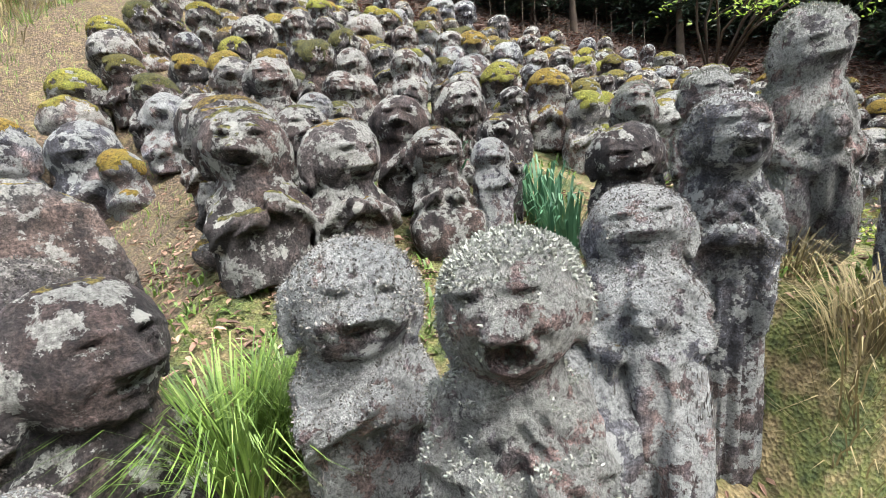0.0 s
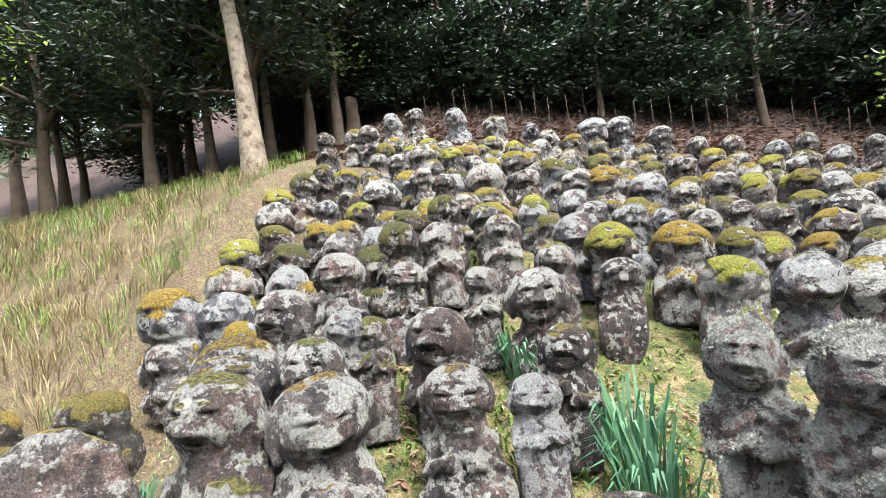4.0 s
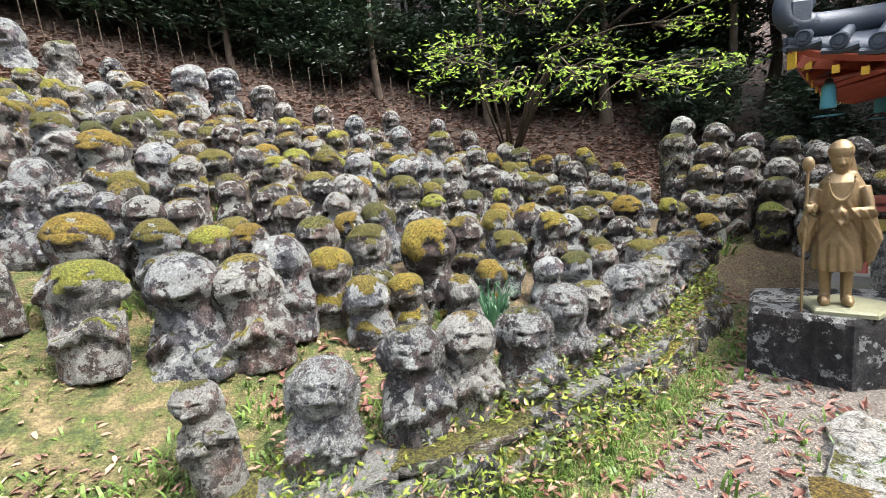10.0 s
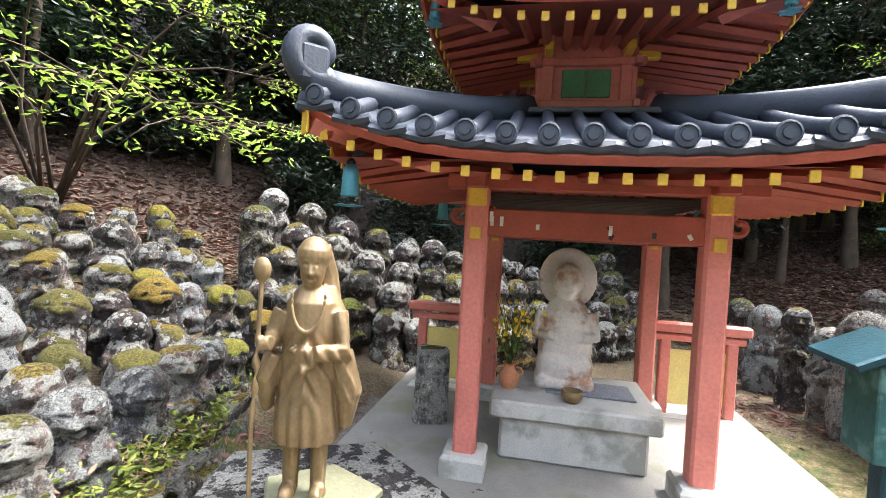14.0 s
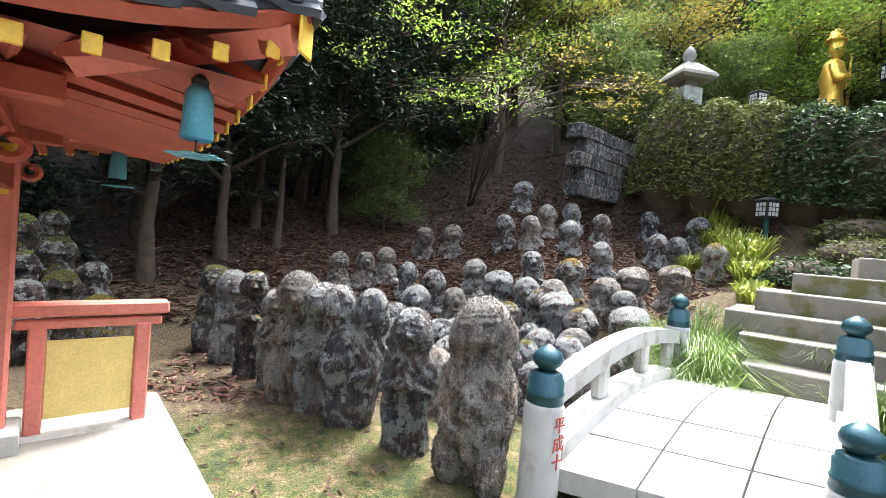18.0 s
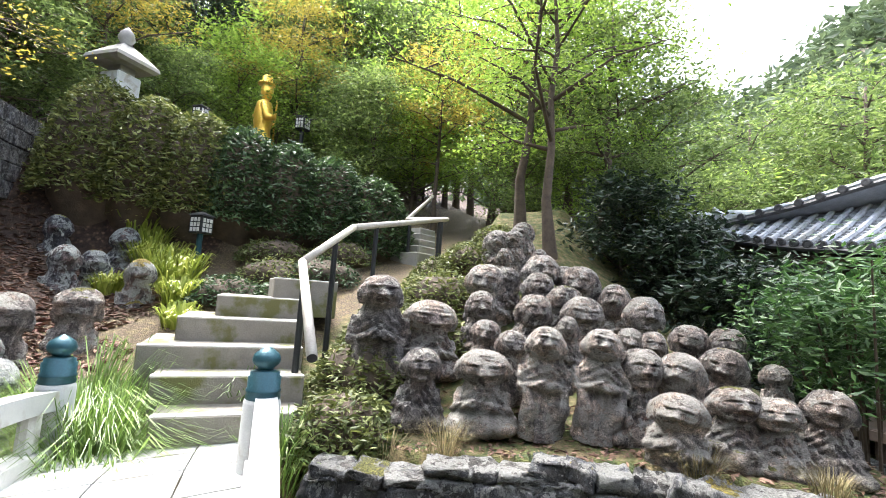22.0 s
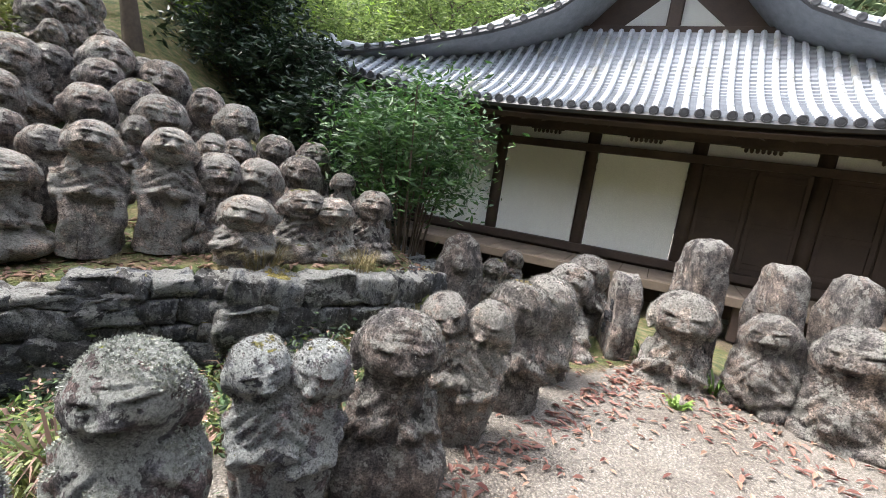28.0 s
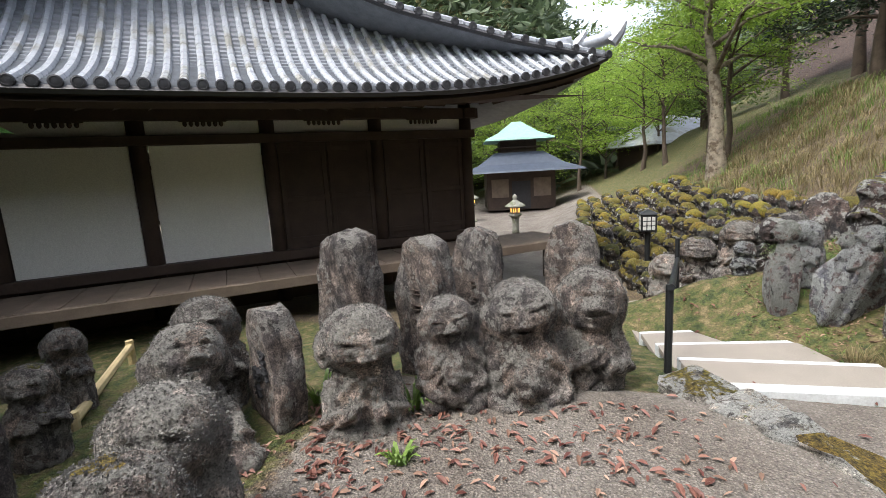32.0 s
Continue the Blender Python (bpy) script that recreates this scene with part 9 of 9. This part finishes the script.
tuft("arching green sedge beside the bridge post", [(10.02, -2.82, 0.2, 1.0), (10.25, -3.0, 0.22, 1.0), (10.5, -2.95, 0.22, 1.0), (10.0, -2.6, 0.14, 0.85), (10.7, -3.1, 0.25, 1.0)], 460, 0.85, 0.006, 0.75, GRASS, 1)
tuft("sedge at the foot of the stairs", [(9.75, -3.95, 0.16, 0.8), (8.8, -3.3, 0.22, 0.9), (8.4, -2.9, 0.2, 0.7), (9.0, -2.6, 0.15, 0.7)], 170, 0.5, 0.006, 0.7, GRASS, 2)
tuft("bright arching grass tuft among the stone heads", [(-0.52, 0.98, 0.08, 1.0), (-0.42, 1.12, 0.07, 0.8), (0.42, 1.9, 0.05, 0.45), (0.3, 1.72, 0.05, 0.4)], 300, 0.3, 0.0026, 0.8, GRASS, 3)
tuft("dry straw-coloured grass tufts", [(1.1, 1.12, 0.1, 0.6), (1.25, 1.18, 0.1, 0.6), (1.15, 1.5, 0.1, 0.5), (7.55, -3.75, 0.12, 0.8), (5.75, -3.75, 0.12, 0.6), (8.0, -3.6, 0.12, 0.8), (5.0, -3.8, 0.1, 0.5), (1.02, 0.85, 0.1, 0.45), (1.3, 0.98, 0.1, 0.5)], 170, 0.34, 0.0024, 0.8, GRASS_DRY, 4)
tuft("blue-green daffodil leaves among the figures", [(0.6, 2.62, 0.12, 1.0), (0.66, 2.4, 0.12, 1.0), (0.1, 2.95, 0.08, 0.9), (3.58, 4.5, 0.12, 1.0), (3.5, 4.3, 0.1, 0.8), (-2.0, 2.3, 0.1, 0.8)], 60, 0.34, 0.009, 0.45, leaves_mat("daffodil_leaf", (0.03, 0.1, 0.05), (0.14, 0.3, 0.16), 0.5, 0.3), 5, "daffodil_leaves")
tuft("lime-green striped bamboo grass beside the lamp", [(13.2 + 0.45 * k, -6.2 - 0.16 * k, 0.3, 1.0) for k in range(5)] + [(12.6, -5.7, 0.2, 0.7), (12.0, -5.2, 0.2, 0.5), (14.0, -5.6, 0.2, 0.6)], 160, 0.6, 0.02, 0.6, LEAF_LIME, 6, "bamboo_grass")
gp = random.Random(15)
# ferns and herbs that hang over the low wall
for label, n, leaf, seed in (("yellow-green ferns hanging over the low wall", 620, LEAF_LIME, 41), ("mid-green herbs along the low wall", 520, LEAF_MID, 42), ("ochre herbs along the low wall", 260, LITTER_TAN, 43)):
    pts = []
    for _ in range(n):
        k = gp.random()
        x, y = 2.1 + 3.7 * k, 2.78 + 0.35 * k + 1.75 * k * k + gp.uniform(-0.2, 0.22)
        pts.append((x, y, floor_z(x, y) + gp.uniform(0.03, 0.2)))
    solo("herbs", Mesh().add(*leaf_cloud(pts, 0.045, 8, 0.015, seed)), leaf, label, "plants", kind="stuff")
tuft("short grass and weeds on the banks", [(gp.uniform(-5, -0.8), gp.uniform(1.4, 7), 0.16, gp.uniform(0.4, 0.9)) for _ in range(260)], 22, 0.1, 0.003, 0.7, GRASS, 7)
tuft("dry grass on the west bank", [(gp.uniform(-12, -4.2), gp.uniform(2.4, 6.5), 0.2, gp.uniform(0.7, 1.4)) for _ in range(420)], 22, 0.24, 0.005, 0.7, GRASS_DRY, 8)
tuft("green grass on the west bank", [(gp.uniform(-16, -4.2), gp.uniform(1.8, 7.5), 0.22, gp.uniform(0.7, 1.5)) for _ in range(380)], 20, 0.2, 0.005, 0.7, GRASS, 18)
verge = [(2.3 + 3.3 * k, 2.72 + (0.2 * k + 1.7 * k * k) + gp.uniform(-0.16, 0.16), 0.1, gp.uniform(0.4, 0.9)) for k in np.linspace(0, 1, 70)]
tuft("short green grass along the low wall", verge + [(x, y - 0.2, s_, h_) for x, y, s_, h_ in verge], 46, 0.085, 0.0035, 0.6, GRASS, 9)
hol = [(gp.uniform(5.6, 8.3), gp.uniform(-3.5, -2.1), 0.12, gp.uniform(0.7, 1.4)) for _ in range(46)]
tuft("rough mixed herbs in the hollow", hol, 26, 0.2, 0.008, 0.8, LEAF_AZALEA, 10)
dark = [(gp.uniform(5.3, 8.3), gp.uniform(-3.45, -2.6), 0.14, gp.uniform(0.8, 1.5)) for _ in range(60)]
tuft("dark broad-leaved herbs below the stone wall", dark[:22], 18, 0.2, 0.012, 0.9, LEAF_HEDGE, 21)
for label, n, leaf, seed in (("low green herbs crowding the hollow", 420, LEAF_MID, 31), ("russet herbs in the hollow", 260, LITTER_TAN, 32), ("dark green herbs in the hollow", 300, LEAF_HEDGE, 33)):
    spots = [(gp.uniform(5.2, 8.4), gp.uniform(-3.5, -2.15)) for _ in range(n)]
    solo("herbs", Mesh().add(*leaf_cloud([(x, y, floor_z(x, y) + gp.uniform(0.04, 0.26)) for x, y in spots], 0.05, 9, 0.016, seed)), leaf, label, "plants", kind="stuff")
tuft("reddish herbs in the hollow", hol[:22], 16, 0.24, 0.007, 0.8, LITTER_BROWN, 11)
among = [(gp.uniform(-1.5, 5.8), gp.uniform(1.4, 7.5), 0.12, gp.uniform(0.5, 1.2)) for _ in range(500)] + [(gp.uniform(-1.2, 2.2), gp.uniform(0.6, 3.4), 0.1, gp.uniform(0.4, 0.8)) for _ in range(170)]
tuft("small green plants among the hillside figures", among, 11, 0.1, 0.008, 0.9, GRASS, 12)
tuft("weeds beside the pavilion path", [(7.3, 0.9, 0.1, 1), (7.9, 0.6, 0.08, 0.8), (8.2, 1.8, 0.1, 0.8), (9.0, 2.6, 0.1, 1.0), (7.0, 0.5, 0.08, 0.6), (2.6, -2.95, 0.06, 0.9), (2.62, -2.3, 0.05, 0.8), (3.15, -2.2, 0.05, 0.4), (5.9, 5.3, 0.2, 1.0), (6.4, 5.6, 0.2, 1.0), (6.9, 5.8, 0.2, 1.0)], 26, 0.22, 0.014, 0.9, GRASS, 14)

nan = thing("nandina_bush", "tall nandina bush with many stems and feathery leaves", "bush")
stems, tips, g = Mesh(), [], random.Random(9)
for k in range(26):
    a, d = g.uniform(0, 6.28), g.uniform(0.05, 0.35)
    bx, by = 4.2 + d * math.cos(a) * 0.6, -5.0 + d * math.sin(a)
    e = np.array([4.15 + d * 2.6 * math.cos(a), -5.0 + d * 2.6 * math.sin(a), 1.72 + g.uniform(-0.5, 0.35)])
    stems.add(*tube([(bx, by, floor_z(bx, by) - 0.1), ((bx + e[0]) / 2, (by + e[1]) / 2, 0.95), e], [0.014, 0.012, 0.007], 5))
    for q in range(7):
        tips.append(e + np.array([g.uniform(-0.3, 0.3), g.uniform(-0.3, 0.3), g.uniform(-0.35, 0.22)]))
part("stem", stems, BARK, nan)
part("leaves", Mesh().add(*leaf_cloud(tips, 0.17, 40, 0.026, 19, 0.7, 0.0, 1.9)), leaves_mat("nandina_leaf", (0.02, 0.06, 0.016), (0.085, 0.17, 0.045), 0.45, 0.35), nan)


# ---- fallen leaves ----
def litter(n, place_, size, seed):
    g = random.Random(seed)
    at = np.array([place_(g) for _ in range(n)])
    q = np.random.default_rng(seed)
    s = size * q.uniform(0.6, 1.3, (n, 1))
    a, tip, roll = q.uniform(0, 6.283, n), q.uniform(-0.4, 0.4, n), q.uniform(-0.4, 0.4, n)
    u = np.stack([np.cos(a), np.sin(a), tip], 1)
    w = np.stack([-np.sin(a), np.cos(a), roll], 1)
    up = np.array([0, 0, 1.0])
    c = np.stack([at[:, 0], at[:, 1], ground(at[:, 0], at[:, 1]) + 0.014], 1)
    shape = ((-1, 0, 0), (-0.3, 0.36, 0.25), (0.5, 0.3, 0.2), (1.1, 0, -0.1), (0.5, -0.3, 0.2), (-0.3, -0.36, 0.25))
    v = np.stack([c + s * (p[0] * u + p[1] * w + p[2] * up) for p in shape], 1).reshape(-1, 3)
    return Mesh().add(v, [f for k in range(n) for f in ((6 * k, 6 * k + 5, 6 * k + 4, 6 * k + 3), (6 * k, 6 * k + 3, 6 * k + 2, 6 * k + 1))])


def scatter(label, n, place_, size, seed, mat):
    solo("fallen_leaves", litter(n, place_, size, seed), mat, label, "leaves", kind="stuff")


scatter("red-brown fallen leaves along the terrace edge", 420, lambda g: (lambda k, d: (6.6 - 4.2 * k + d * 0.5, -1.35 - 1.7 * k + d))(g.random(), abs(g.gauss(0, 0.22))), 0.03, 1, LITTER_RED)
scatter("fallen leaves before the temple figures", 260, lambda g: (2.9 + abs(g.gauss(0, 0.45)) - 0.6 * g.random(), g.uniform(-3.0, -0.7)), 0.03, 2, LITTER_RED)
scatter("scattered leaves on the gravel", 260, lambda g: (g.uniform(2.2, 6.4), g.uniform(-2.4, 2.6)), 0.028, 3, LITTER_RED)
scatter("red leaves beside the low wall", 650, lambda g: (lambda k: (2.4 + 3.9 * k + g.gauss(0, 0.25), 2.35 + 2.4 * k * k + g.gauss(0, 0.3)))(g.random()), 0.034, 4, LITTER_RED)
scatter("leaves lying behind the low wall", 900, lambda g: (lambda k: (2.0 + 4.2 * k, 3.35 + 2.0 * k * k + abs(g.gauss(0, 0.3))))(g.random()), 0.034, 5, LITTER_RED)
scatter("brown leaves on the wooded slope", 13000, lambda g: (g.uniform(-6, 9.5), 7.2 + abs(g.gauss(0, 2.6))), 0.055, 6, LITTER_BROWN)
scatter("red-brown leaves on the slope above the stairs", 5200, lambda g: (g.uniform(10.2, 17.5), g.uniform(-4.5, 3.0)), 0.05, 51, LITTER_RED)
scatter("tan leaves on the slope above the stairs", 4200, lambda g: (g.uniform(10.2, 17.5), g.uniform(-4.5, 3.0)), 0.045, 52, LITTER_TAN)
scatter("red-brown leaves on the wooded slope", 7000, lambda g: (g.uniform(-3, 9.5), 6.8 + abs(g.gauss(0, 2.0))), 0.045, 18, LITTER_RED)
scatter("brown leaves on the eastern slope", 17000, lambda g: (12.6 + abs(g.gauss(0, 4.2)), g.uniform(-6, 5)), 0.06, 7, LITTER_BROWN)
scatter("leaves on the path by the pavilion", 700, lambda g: (g.uniform(6.3, 10.6), g.uniform(0.6, 5.0)), 0.034, 8, LITTER_BROWN)
scatter("leaves caught among the hillside figures", 7000, lambda g: (g.uniform(-3.5, 6), g.uniform(1.6, 8.8)), 0.022, 9, LITTER_TAN)
scatter("pale leaves at the foot of the hillside", 2600, lambda g: (g.uniform(-1.6, 1.9), 0.5 + 2.6 * g.random()), 0.02, 13, LITTER_TAN)
scatter("brown leaves at the foot of the hillside", 1200, lambda g: (g.uniform(-1.6, 1.9), 0.5 + 2.6 * g.random()), 0.022, 14, LITTER_BROWN)
scatter("tan leaves on the terrace", 200, lambda g: (lambda k, d: (6.6 - 4.2 * k + d * 0.5, -1.35 - 1.7 * k + d))(g.random(), abs(g.gauss(0, 0.4))), 0.026, 15, LITTER_TAN)
scatter("tan leaves before the temple figures", 200, lambda g: (2.9 + abs(g.gauss(0, 0.5)) - 0.6 * g.random(), g.uniform(-3.0, -0.5)), 0.026, 16, LITTER_TAN)
scatter("tan leaves on the stone bank", 900, lambda g: (g.uniform(4.3, 8.2), g.uniform(-5.0, -3.75)), 0.028, 17, LITTER_TAN)
scatter("leaves among the figures by the bridge", 900, lambda g: (g.uniform(9.5, 13.5), g.uniform(-3.2, 1.2)), 0.036, 10, LITTER_BROWN)
scatter("leaves on the stone bank", 600, lambda g: (g.uniform(4.3, 8.2), g.uniform(-4.6, -3.75)), 0.03, 11, LITTER_BROWN)
scatter("leaves on the west steps", 160, lambda g: (g.uniform(-2, 2.2), g.uniform(-0.6, 0.9)), 0.028, 12, LITTER_RED)

# ---- far woods on the ridges ----
gr = np.random.default_rng(3)
ang, rad = np.concatenate([gr.uniform(0, 2 * math.pi, 4000), gr.uniform(2.85, 5.0, 5200)]), np.concatenate([gr.uniform(48, 190, 4000), gr.uniform(42, 115, 5200)])
fx, fy = 3 + rad * np.cos(ang), -3 + rad * np.sin(ang)
fz = ground(fx, fy)
cs = np.stack([fx, fy, fz + 2.5], 1)
solo("far_woods", Mesh().add(*leaf_cloud(cs, 2.2, 9, 0.75, 4, 0.8)), LEAF_FAR, "hazy mixed woods covering the far ridges", "woods", kind="stuff")
